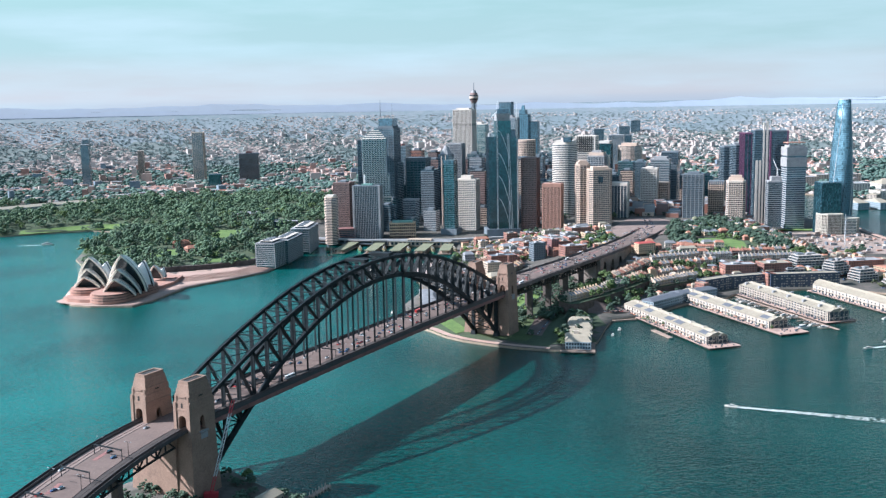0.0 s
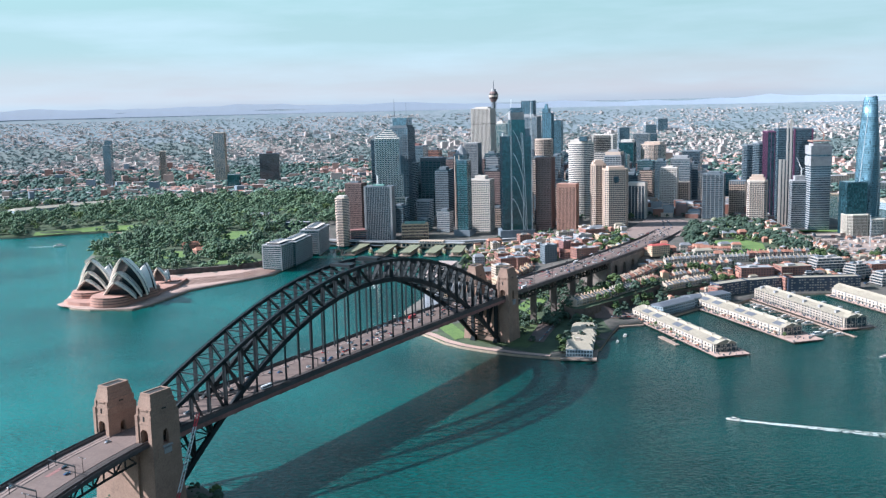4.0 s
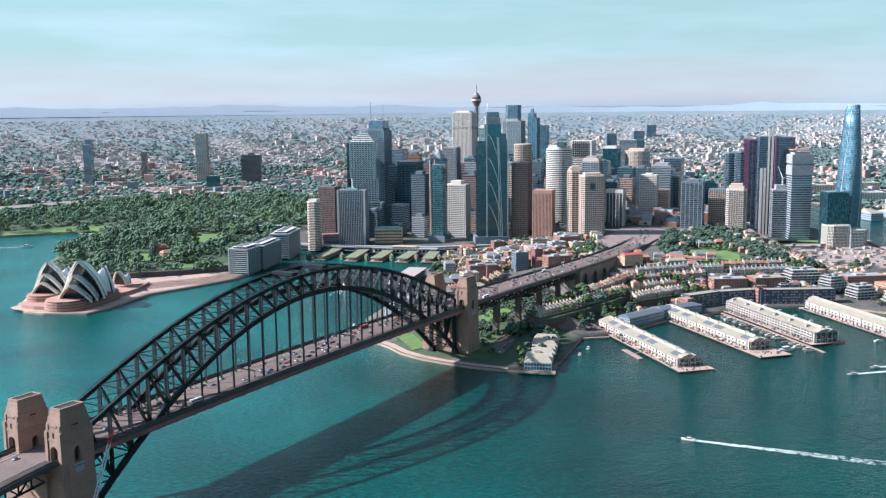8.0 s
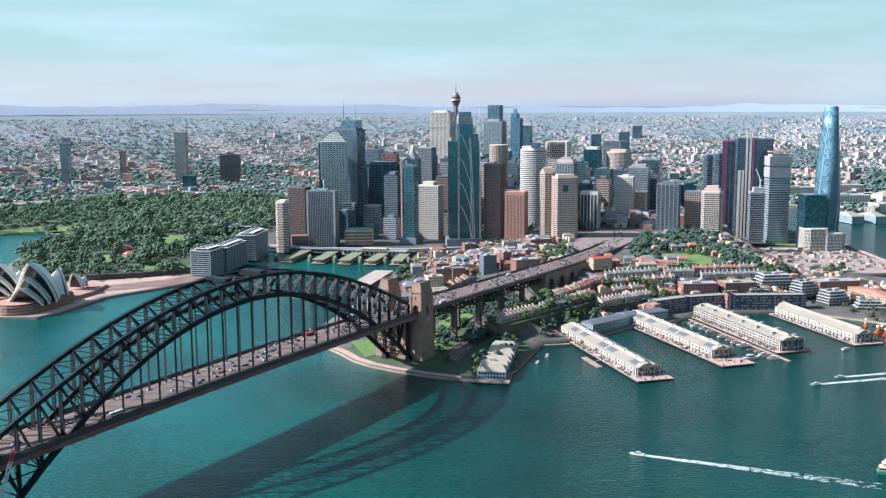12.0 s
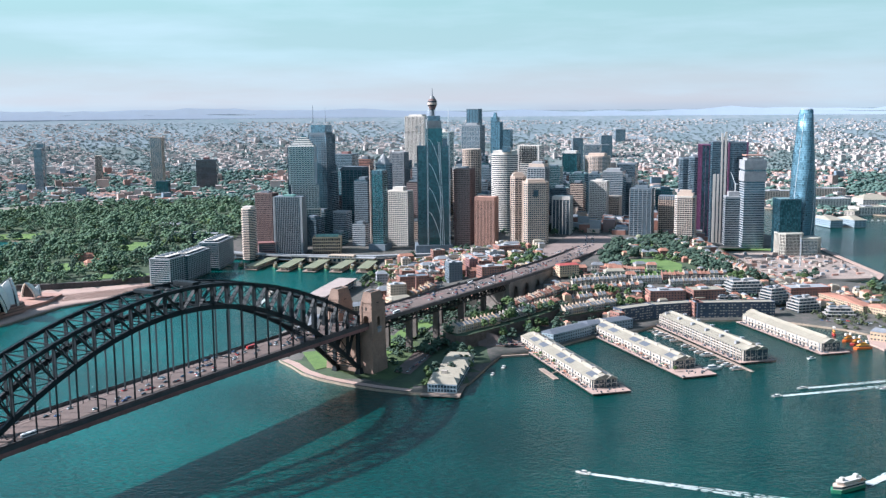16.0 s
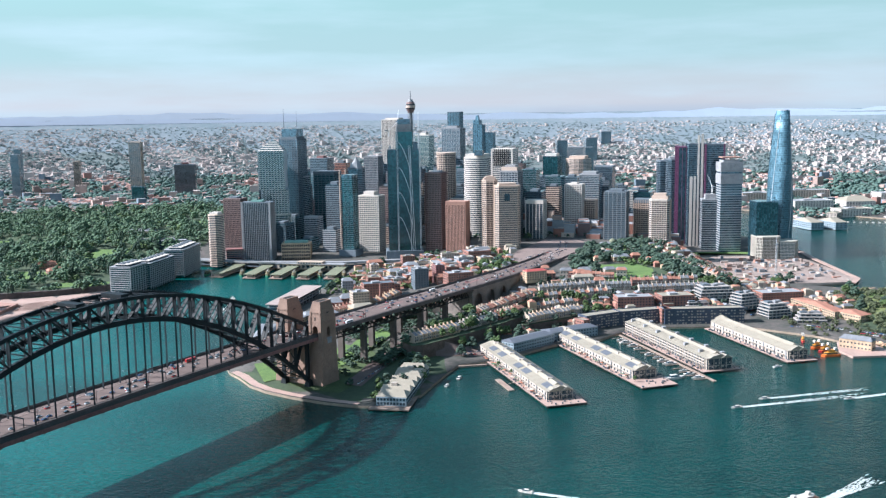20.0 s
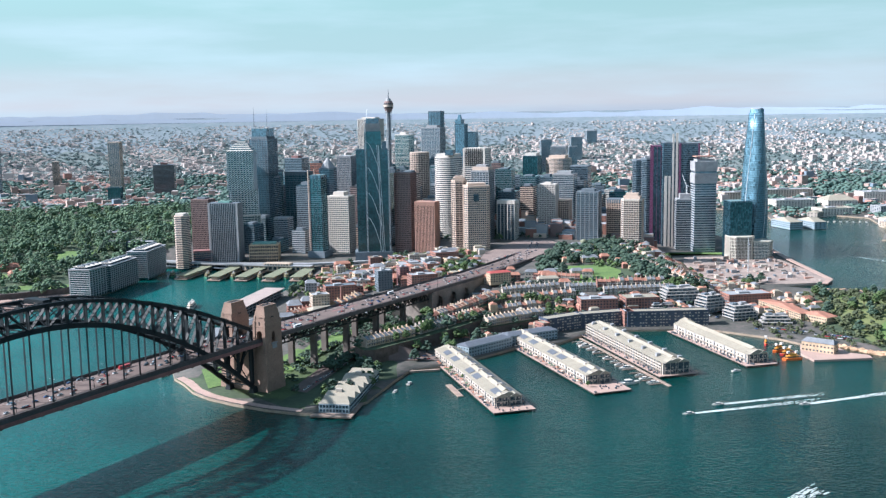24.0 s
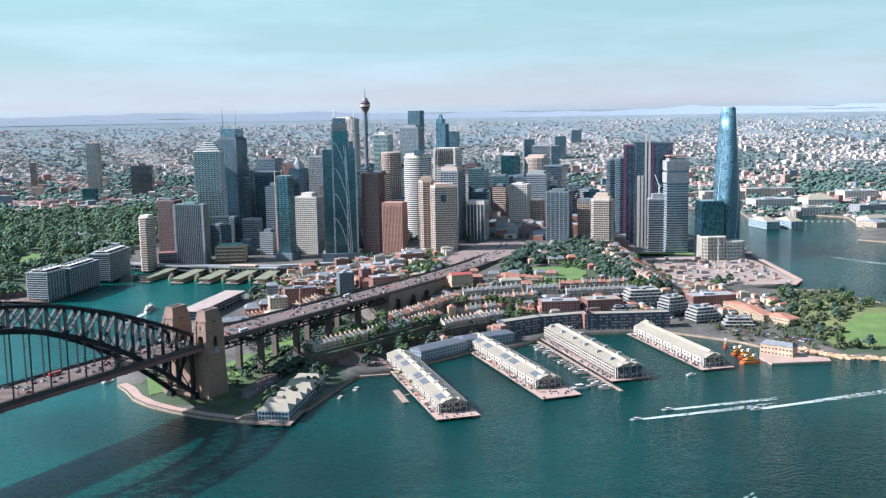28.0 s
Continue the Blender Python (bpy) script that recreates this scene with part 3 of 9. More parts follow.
# the deck: a curved roadway from the north approach over the arch to the south approach
SOUTH_LINE = [(271, 0.0, 54.0), (330, 0.0, 53.3), (400, -0.8, 52.0), (480, -2.0, 50.0), (590, -2.4, 46.8), (745, -1.8, 43.0), (870, 4.6, 39.6), (960, 12.0, 37.6), (1040, 18.6, 37.0)]


def deck_line():
    rows = [(-520.0, -84.0, 50.5), (-495.0, -71.0, 50.8), (-470, -59.0, 51.2), (-445, -47.5, 51.5), (-420, -37.0, 51.8), (-395, -27.5, 52.0), (-370, -19.0, 52.3), (-345, -11.8, 52.6), (-320, -6.0, 53.0), (-295, -1.8, 53.4)]
    rows += [(float(s), 0.0, deck_z(s)) for s in np.linspace(-271, 271, 31)]
    return rows + SOUTH_LINE[1:]


DECK = deck_line()


def along(rows, offsets):
    """Rows of cross-section points (y, z) carried along the deck's line."""
    out = []
    for i, (x, y, z) in enumerate(rows):
        a, b = rows[max(0, i - 1)], rows[min(len(rows) - 1, i + 1)]
        way = Vector((b[0] - a[0], b[1] - a[1])).normalized()
        out.append([(x - way.y * o, y + way.x * o, z + dz) for o, dz in offsets])
    return out


def ribbon(bm, rows, offsets, closed=True):
    sections = [[bm.verts.new(c) for c in sec] for sec in along(rows, offsets)]
    n = len(offsets)
    for a, b in zip(sections, sections[1:]):
        for i in range(n if closed else n - 1):
            j = (i + 1) % n
            bm.faces.new((a[i], b[i], b[j], a[j]))
    if closed:
        bm.faces.new(sections[0][::-1]), bm.faces.new(sections[-1])
    bmesh.ops.recalc_face_normals(bm, faces=bm.faces[:])


bm = bmesh.new()
ribbon(bm, DECK, [(-24.4, 0.0), (24.4, 0.0), (24.4, -1.2), (-24.4, -1.2)])
deck = part("deck", bm, STEEL_DECK, bridge, "steel bridge deck with road, rail and footways")
for o0, o1, m, name in ((-12.2, 12.2, ASPHALT, "roadway"), (-16.2, -13.0, RAIL_BED, "rail_track_bed"), (13.2, 15.8, ROAD_TAN, "bus_lane"), (-23.8, -21.4, ORANGE_BED, "footway"),
                        (21.2, 23.8, STEEL_DECK, "cycleway"), (-20.6, -16.5, RAIL_BED, "rail_track_bed"), (16.6, 20.4, ROAD_TAN, "side_lane")):
    bm = bmesh.new()
    ribbon(bm, DECK, [(o0, 0.25), (o1, 0.25), (o1, -0.2), (o0, -0.2)])
    part(name, bm, m, deck)
for o in (-24.2, -20.9, 20.9, 24.2):
    bm = bmesh.new()
    ribbon(bm, DECK, [(o - 0.12, 2.0), (o + 0.12, 2.0), (o + 0.12, 0.0), (o - 0.12, 0.0)])
    part("parapet_fence", bm, STEEL_DECK, deck)
for o in (-24.0, -15.0, -5.0, 5.0, 15.0, 24.0):
    bm = bmesh.new()
    ribbon(bm, [r for r in DECK if abs(r[0]) < 275], [(o - 0.5, -1.2), (o + 0.5, -1.2), (o + 0.5, -4.6), (o - 0.5, -4.6)])
    part("deck_girder", bm, RUST if o == -24.0 else STEEL, deck)
for s in stations:
    bm = bmesh.new()
    beam(bm, (s, -24.4, deck_z(s) - 3.4), (s, 24.4, deck_z(s) - 3.4), 1.2, 4.0)
    part("cross_girder", bm, STEEL, deck)


# ---------------------------------------------------------------- granite pylons and the approaches
def arch_wall(bm, m, w, h, aw, spring, thick):
    """A wall panel, w wide and h high in its own x-z plane, with a round-headed opening through its thickness."""
    n, r = 10, aw / 2
    curve = [(-r, 0.0)] + [(-r * math.cos(math.pi * i / n), spring + r * math.sin(math.pi * i / n)) for i in range(n + 1)] + [(r, 0.0)]
    loop = [(-w / 2, 0.0), (-w / 2, h)] + [(-w / 2 + w * i / 6, h) for i in range(1, 6)] + [(w / 2, h), (w / 2, 0.0)] + curve[::-1]
    front = [bm.verts.new(m @ Vector((x, 0, z))) for x, z in loop]
    rear = [bm.verts.new(m @ Vector((x, thick, z))) for x, z in loop]
    made = [bm.faces.new(front), bm.faces.new(rear[::-1])]
    for i in range(len(loop)):
        j = (i + 1) % len(loop)
        made.append(bm.faces.new((front[i], rear[i], rear[j], front[j])))
    bmesh.ops.triangulate(bm, faces=made[:2])


def build_pylon(foot):
    """A battered granite tower with arched openings above the deck, set-backs and a ridged cap; x runs along the bridge."""
    ob = thing("bridge_pylon", 0, 0, 0, 0, "tall battered granite pylon tower with arched openings beside the bridge deck", "pylon", "bridge pylons")
    bm = bmesh.new()
    prism(bm, rect(29.5, 18.6), foot - 4, 8, 0.97)
    prism(bm, rect(28.4, 17.8), 8, 16, 0.975)
    part("plinth", bm, GRANITE, ob)
    bm = bmesh.new()
    prism(bm, rect(27.2, 17), 16, 52, 0.92)
    part("shaft", bm, GRANITE, ob)
    bm = bmesh.new()
    w, d, h = 24.6, 15.2, 16.0
    for turn, ww, off, aw, spring in ((0, w, d / 2, 5.6, 7.5), (180, w, d / 2, 5.6, 7.5), (90, d, w / 2, 7.2, 8.5), (270, d, w / 2, 7.2, 8.5)):
        arch_wall(bm, pose(0, 0, 52, 0, 0, turn) @ pose(0, -off, 0), ww - (0.02 if turn % 180 else 0), h, aw, spring, 3.2)
    box(bm, -7, 7, -1.8, 1.8, 52, 68)
    part("arch_stage", bm, GRANITE, ob)
    bm = bmesh.new()
    prism(bm, rect(25.2, 15.8), 67.9, 69.2)
    part("string_course", bm, GRANITE, ob)
    bm = bmesh.new()
    prism(bm, rect(24.4, 15.0), 69.2, 74.6, 0.985)
    prism(bm, rect(23.5, 14.0), 74.6, 79.6, 0.97)
    prism(bm, rect(22.2, 12.4), 79.6, 83.4, 0.95)
    prism(bm, rect(20.6, 10.8), 83.4, 86.2, 0.97)
    part("upper_shaft", bm, GRANITE, ob)
    # raised corner piers and a narrow slot on the faces that look along the road
    for end in (-1, 1):
        for o in (-1, 1):
            bm = bmesh.new()
            prism(bm, [(end * 12.35 + x, o * 6.3 + y) for x, y in rect(1.3, 2.6)], 52, 73.6, 0.99, (end * 12.0, o * 6.3))
            prism(bm, [(end * 11.75 + x, o * 5.6 + y) for x, y in rect(1.0, 2.0)], 73.6, 78.4, 0.9, (end * 11.5, o * 5.4))
            part("corner_pier", bm, GRANITE, ob)
        bm = bmesh.new()
        box(bm, end * 12.2 - 0.25, end * 12.2 + 0.25, -0.5, 0.5, 69.8, 73.2)
        part("slit_window", bm, DARK, ob)
        bm = bmesh.new()
        box(bm, end * 11.4 - 0.7, end * 11.4 + 0.7, -3.4, 3.4, 77.2, 78.3)
        part("ledge", bm, GRANITE, ob)
    bm = bmesh.new()
    for x0, x1, y0, y1 in ((-9.6, 9.6, -4.7, -3.4), (-9.6, 9.6, 3.4, 4.7), (-9.6, -8.3, -3.4, 3.4), (8.3, 9.6, -3.4, 3.4)):
        box(bm, x0, x1, y0, y1, 86.2, 88.8)
    part("lookout_parapet", bm, GRANITE, ob)
    bm = bmesh.new()
    box(bm, -8.3, 8.3, -3.4, 3.4, 86.1, 88.3)
    part("roof", bm, DARK, ob)
    bm = bmesh.new()
    box(bm, -3.4, 3.4, -9.0, -7.9, 45.5, 49.6), box(bm, -4.2, 4.2, -9.2, -7.6, 50.2, 51.4)
    part("stone_plaque", bm, CONCRETE, ob, "pale stone plaque under the window")
    for side in (-1, 1):
        bm = bmesh.new()
        box(bm, -2.0, 2.0, side * 6.75 - 0.3, side * 6.75 + 0.3, 76.6, 77.6)
        part("window_slot", bm, DARK, ob)
        bm = bmesh.new()
        box(bm, side * 6 - 2.8, side * 6 + 2.8, -8.5, -7.6, 44, 50.5)
        part("granite_panel", bm, GRANITE, ob)
    return ob


on_bridge = pose(*BRIDGE_AT, 0, 0, 0, BRIDGE_TURN)
first_pylon = build_pylon(2.0)
spots = [(s, o) for s in (-272, 272) for o in (-20.8, 20.8)]
first_pylon.matrix_basis = on_bridge @ pose(spots[0][0], spots[0][1], 0)
for s, o in spots[1:]:
    copy_thing(first_pylon, on_bridge @ pose(s, o, 0))
for s in (-272, 272):
    bm = bmesh.new()
    prism(bm, rect(30, 30), -2, 44, 0.98)
    prism(bm, rect(33, 31), 44, 46)
    solid("abutment_tower", bm, GRANITE, on_bridge @ pose(s, 0, 0), "granite-faced abutment block joining a pair of pylons", "abutment", "bridge abutments")


def deck_at(s):
    for a, b in zip(DECK, DECK[1:]):
        if a[0] <= s <= b[0]:
            k = (s - a[0]) / (b[0] - a[0])
            return [a[i] + (b[i] - a[i]) * k for i in range(3)]
    return list(DECK[-1])


def approach_span(name, s0, s1, n=6):
    """A deck-truss approach span: four lattice girders under the roadway."""
    ob = thing(name, *BRIDGE_AT, 0, BRIDGE_TURN, "grey steel lattice girder span under the bridge approach road", "bridge span", "approach spans")
    for o in (-18.0, -6.0, 6.0, 18.0):
        bm = bmesh.new()
        for i in range(n):
            a, b = deck_at(s0 + (s1 - s0) * i / n), deck_at(s0 + (s1 - s0) * (i + 1) / n)
            top0, top1 = Vector((a[0], a[1] + o, a[2] - 1.6)), Vector((b[0], b[1] + o, b[2] - 1.6))
            drop = Vector((0, 0, -9.0))
            beam(bm, top0, top1, 1.1, 1.4), beam(bm, top0 + drop, top1 + drop, 1.1, 1.3), beam(bm, top0, top0 + drop, 0.9, 0.9)
            beam(bm, *((top0, top1 + drop) if i % 2 else (top0 + drop, top1)), 0.9, 0.9)
        part("lattice_girder", bm, STEEL, ob)
    return ob


for s0, s1 in ((292, 356), (356, 417), (417, 478), (478, 540), (540, 600), (-356, -292), (-417, -356), (-478, -417)):
    approach_span("approach_span", s0, s1)
for s in (356, 417, 478, 540, -356, -417, -478):
    x, y, z = deck_at(s)
    foot = 2.0 if s < 0 else 3.0
    ob = thing("approach_pier", *(on_bridge @ Vector((x, y, 0)))[:2], 0, BRIDGE_TURN, "pair of granite piers carrying the approach road", "bridge pier", "approach piers")
    for o in (-15.0, 15.0):
        bm = bmesh.new()
        prism(bm, [(px, py + o) for px, py in rect(4.4, 7.0)], foot, z - 9.4, 0.94, (0, o))
        part("pier_shaft", bm, GRANITE_DARK, ob)
        bm = bmesh.new()
        prism(bm, [(px, py + o) for px, py in rect(5.4, 8.0)], z - 10.6, z - 9.2)
        part("pier_cap", bm, GRANITE_DARK, ob)
    bm = bmesh.new()
    box(bm, -2.2, 2.2, -11, 11, z - 16, z - 13)
    part("cross_beam", bm, GRANITE_DARK, ob)

VIADUCT_STONE = mat("weathered_viaduct_stone", (0.27, 0.235, 0.21), 0.9, size=10, fine=1.2, vary=0.35)
# masonry viaduct with round arches, then a retaining wall up to the toll plaza
viaduct = thing("masonry_viaduct", *BRIDGE_AT, 0, BRIDGE_TURN, "concrete viaduct wall with round arches under the approach road", "viaduct")
for k in range(9):
    s0, s1 = 600 + k * 38, 638 + k * 38
    a, b = deck_at(s0), deck_at(s1)
    for side in (-1, 1):
        bm = bmesh.new()
        h = min(a[2], b[2]) - 2.2
        m = Matrix.Translation(((a[0] + b[0]) / 2, (a[1] + b[1]) / 2 + side * 23.4, 0)) @ pose(0, 0, 0, 0, 0, math.degrees(math.atan2(b[1] - a[1], b[0] - a[0])) + (180 if side > 0 else 0))
        arch_wall(bm, m, 38.0, h, 24.0, max(3, h - 16.0), 6.0)
        part("arch_bay", bm, VIADUCT_STONE if k < 6 else SANDSTONE, viaduct)
        bm = bmesh.new()
        beam(bm, (a[0], a[1] + side * 24.2, a[2] - 1.4), (b[0], b[1] + side * 24.2, b[2] - 1.4), 1.6, 1.6)
        part("cornice", bm, VIADUCT_STONE, viaduct)
    bm = bmesh.new()
    box(bm, s0 - 1.5, s0 + 1.5, a[1] - 17, a[1] + 17, 0, a[2] - 2)
    part("cross_wall", bm, VIADUCT_STONE, viaduct)

# lamps and gantries along the deck
lamp = thing("street_lamp", 0, 0, 0, 0, "tall grey double-armed road lamp on the bridge deck", "street lamp", "deck lamps")
bm = bmesh.new()
prism(bm, ring(6, 0.22), 0, 10.0, 0.6)
part("pole", bm, STEEL, lamp)
bm = bmesh.new()
beam(bm, (0, -2.4, 10.0), (0, 2.4, 10.0), 0.2, 0.2)
part("arm", bm, STEEL, lamp)
for o in (-2.4, 2.4):
    bm = bmesh.new()
    box(bm, -0.3, 0.3, o - 0.7, o + 0.7, 9.7, 10.0)
    part("lamp_head", bm, CONCRETE, lamp)
lamp_spots = [(s, o) for s in range(-500, 1000, 54) for o in (-12.9, 12.9) if abs(abs(s) - 272) > 20]
lamp.matrix_basis = on_bridge @ pose(lamp_spots[0][0], deck_at(lamp_spots[0][0])[1] + lamp_spots[0][1], deck_at(lamp_spots[0][0])[2])
for s, o in lamp_spots[1:]:
    x, y, z = deck_at(s)
    copy_thing(lamp, on_bridge @ pose(s, y + o, z))
gantry = thing("sign_gantry", 0, 0, 0, 0, "grey steel portal gantry over the traffic lanes", "gantry", "lane gantries")
for o in (-12.6, 12.6):
    bm = bmesh.new()
    beam(bm, (0, o, 0), (0, o, 7), 0.4, 0.4)
    part("gantry_post", bm, STEEL, gantry)
bm = bmesh.new()
beam(bm, (0, -12.6, 7), (0, 12.6, 7), 0.6, 0.9)
part("gantry_beam", bm, STEEL, gantry)
for k, s in enumerate((-455, -420, -382, -345, -200, -80, 60, 190, 360, 520, 700)):
    x, y, z = deck_at(s)
    if k == 0:
        gantry.matrix_basis = on_bridge @ pose(s, y, z)
    else:
        copy_thing(gantry, on_bridge @ pose(s, y, z))
# red-surfaced stretches of the bus lane
for s0, s1 in ((-352, -334), (-404, -388), (300, 330), (420, 470), (640, 680)):
    a, b = deck_at(s0), deck_at(s1)
    bm = bmesh.new()
    ribbon(bm, [(*a[:2], a[2]), (*b[:2], b[2])], [(4.6, 0.31), (7.8, 0.31), (7.8, 0.2), (4.6, 0.2)])
    part("red_lane_surface", bm, RUST, deck)
# lane lines
for o in (-9.2, -6.1, -3.0, 0.1, 3.1, 6.2, 9.2):
    bm = bmesh.new()
    for a, b in zip(DECK, DECK[1:]):
        n = max(1, int((b[0] - a[0]) / 7))
        for i in range(n):
            p, q = Vector(a).lerp(Vector(b), i / n), Vector(a).lerp(Vector(b), (i + 0.4) / n)
            beam(bm, (p.x, p.y + o, p.z + 0.26), (q.x, q.y + o, q.z + 0.26), 0.11, 0.03)
    part("lane_line", bm, ROAD_TAN, deck, kind="stuff")


# ---------------------------------------------------------------- the city's towers
GREEN_CAP = mat("verdigris_copper_roof", (0.20, 0.36, 0.32), 0.7, size=8, fine=1, vary=0.3)


def tower(name, x, y, w, d, top, turn=0.0, glass=None, band=None, label="", fins=0.0, floor=3.8, band_h=1.3, outline=None, crown=(), proud=0.35, fin_m=None, base=None, podium=0.0,
          category="office tower", fin_depth=0.5, fin_w=0.7, edges=None, cap=None, group="city towers"):
    """A tower on a plan outline: a glazed body, a spandrel band at every floor, fins up the faces, a podium and rooftop plant."""
    if "construction" not in label and 1930 < y < 3700 and -300 < x < 760 and turn >= 0 and "stacked" not in label and category != "building":
        # the street grid: fronts turned to the morning sun
        see = math.atan2(180 - x, y - 150)
        old, turn = radians(turn) - see, -22.0 + 0.3 * turn if x < 640 else -6.0
        fresh = radians(turn) - see
        if outline is None and not crown and "construction" not in label and "cream edges" not in label:
            k = (w * abs(math.cos(old)) + d * abs(math.sin(old))) / (w * abs(math.cos(fresh)) + d * abs(math.sin(fresh)))
            w, d = w * k, d * k
    z0 = ground_at(x, y) - 1.0 if base is None else base
    h = top - z0
    ob = thing(name, x, y, z0, turn, label, category, group)
    shape = outline or rect(w, d)
    bm = bmesh.new()
    prism(bm, shape, 0, h)
    part("body", bm, glass or GLASS_BLUE, ob)
    if band:
        bm = bmesh.new()
        for k in range(1, int(h / floor) + 1):
            prism(bm, grown(shape, proud), k * floor - band_h, min(k * floor, h - 0.05))
        part("spandrel", bm, band, ob, kind="stuff")
    if fins:
        bm = bmesh.new()
        n = len(shape)
        for i in range(n):
            a, b = Vector(shape[i]), Vector(shape[(i + 1) % n])
            m = max(1, int((b - a).length / fins))
            out = Vector(((b - a).y, -(b - a).x)).normalized() * fin_depth
            for k in range(m + 1):
                p = a.lerp(b, k / m)
                beam(bm, (p.x + out.x / 2, p.y + out.y / 2, 0), (p.x + out.x / 2, p.y + out.y / 2, h + 0.3), fin_w, abs(fin_depth) + 0.4, (out.x, out.y, 0))
        part("fin", bm, fin_m or band or CONCRETE, ob, kind="stuff")
    if edges:
        for px, py in shape[:: max(1, len(shape) // 4)]:
            bm = bmesh.new()
            prism(bm, [(px * 0.97 + a, py * 0.97 + b) for a, b in rect(3.2, 3.2)], 0, h + 0.6)
            part("corner_pier", bm, edges, ob)
    if cap:
        bm = bmesh.new()
        prism(bm, grown(shape, 0.6), h - 5.5, h + 1.2)
        part("roof_band", bm, cap, ob)
    elif group != "city blocks":
        bm = bmesh.new()
        prism(bm, grown(shape, 0.25), h - 1.4, h + 0.9)
        part("parapet", bm, band or fin_m or CONCRETE_DARK, ob)
    if podium:
        bm = bmesh.new()
        prism(bm, grown(shape, 6), 0, podium)
        part("podium", bm, CONCRETE_DARK, ob)
    for k, (cw, cd, ch, cm) in enumerate(crown):
        bm = bmesh.new()
        low = h + sum(c[2] for c in crown[:k]) - 0.2
        prism(bm, rect(w * cw, d * cd), low, low + ch + 0.2)
        part("plant_room", bm, cm, ob)
    return ob


def loft(bm, sections):
    """A skin through outlines of the same length: (z, points)."""
    rows = [[bm.verts.new((x, y, z)) for x, y in pts] for z, pts in sections]
    n = len(rows[0])
    for a, b in zip(rows, rows[1:]):
        for i in range(n):
            bm.faces.new((a[i], a[(i + 1) % n], b[(i + 1) % n], b[i]))
    bm.faces.new(rows[-1]), bm.faces.new(rows[0][::-1])


def tower_crane(x, y, z, high, jib, turn, colour, lean=35.0):
    ob = thing("tower_crane", x, y, z, turn, "lattice luffing tower crane on the building works", "crane", "tower cranes")
    bm = bmesh.new()
    for a, b in ((-0.8, -0.8), (0.8, -0.8), (0.8, 0.8), (-0.8, 0.8)):
        beam(bm, (a, b, 0), (a, b, high), 0.35, 0.35)
    for k in range(int(high / 3)):
        beam(bm, (-0.8, -0.8, k * 3), (0.8, -0.8, k * 3 + 3), 0.25, 0.25), beam(bm, (0.8, 0.8, k * 3), (-0.8, 0.8, k * 3 + 3), 0.25, 0.25)
    part("crane_mast", bm, colour, ob)
    c, s = math.cos(radians(lean)), math.sin(radians(lean))
    bm = bmesh.new()
    for o, p in ((-0.7, 0), (0.7, 0), (0, 1.3)):
        beam(bm, (0, o, high + p), (jib * c, o * 0.3, high + jib * s + p * 0.2), 0.35, 0.35)
    for k in range(int(jib / 3)):
        f, g = k * 3 / jib, (k * 3 + 3) / jib
        beam(bm, (jib * c * f, -0.7, high + jib * s * f), (jib * c * g, 0.7, high + jib * s * g), 0.22, 0.22)
    part("jib", bm, colour, ob)
    bm = bmesh.new()
    box(bm, -7, -1, -1.2, 1.2, high - 0.5, high + 1.6)
    part("counterweight", bm, CONCRETE_DARK, ob)
    bm = bmesh.new()
    box(bm, -1, 1.4, -2.6, -0.9, high - 1, high + 1.6)
    part("cab", bm, WHITE_CLAD, ob)
    return ob


def mast(ob, x, y, z0, z1, r=0.5):
    bm = bmesh.new()
    prism(bm, ring(6, r), z0, z1, 0.3)
    for v in bm.verts:
        v.co.x += x
        v.co.y += y
    part("mast", bm, CONCRETE_DARK, ob)


STEEL_WHITE = mat("white_painted_steel", (0.70, 0.72, 0.74), 0.5, size=10, fine=1, vary=0.15)
CRANE_RED = mat("red_painted_steel", (0.55, 0.05, 0.07), 0.5, size=6, fine=1, vary=0.2)
SITE_GREY = mat("raw_concrete_core", (0.33, 0.33, 0.34), 0.9, size=8, fine=1.2, vary=0.3)
TRAVERTINE = mat("pale_travertine", (0.62, 0.58, 0.50), 0.7, size=8, fine=1.2, vary=0.2)

tower("apartment_tower", -223, 1955, 24, 24, 98, 20, GLASS_DARK, CREAM_CLAD, "cream round-cornered apartment tower with balconies beside the quay", floor=3.2, band_h=1.5, outline=rect(25, 25, 7), crown=((0.7, 0.7, 5, WHITE_CLAD),), category="apartment tower")
tower("apartment_block", -192, 1990, 44, 22, 30, 14, GLASS_DARK, RUST, "low dark red block behind the quay road", category="building")
tower("office_tower", -206, 2045, 36, 26, 120, 10, GLASS_BRONZE, BROWN, "brown precast office tower with a close window grid", fins=3.0, fin_m=BROWN, crown=((0.5, 0.6, 4, CONCRETE_DARK),))
tower("office_tower", -152, 1990, 56, 24, 117, -10, GLASS_DARK, CONCRETE_DARK, "grey slab office tower with close vertical fins", fins=3.4, fin_m=CONCRETE, fin_depth=0.9, band_h=0.7, crown=((0.4, 0.5, 4, GREEN_CAP),), edges=CONCRETE)
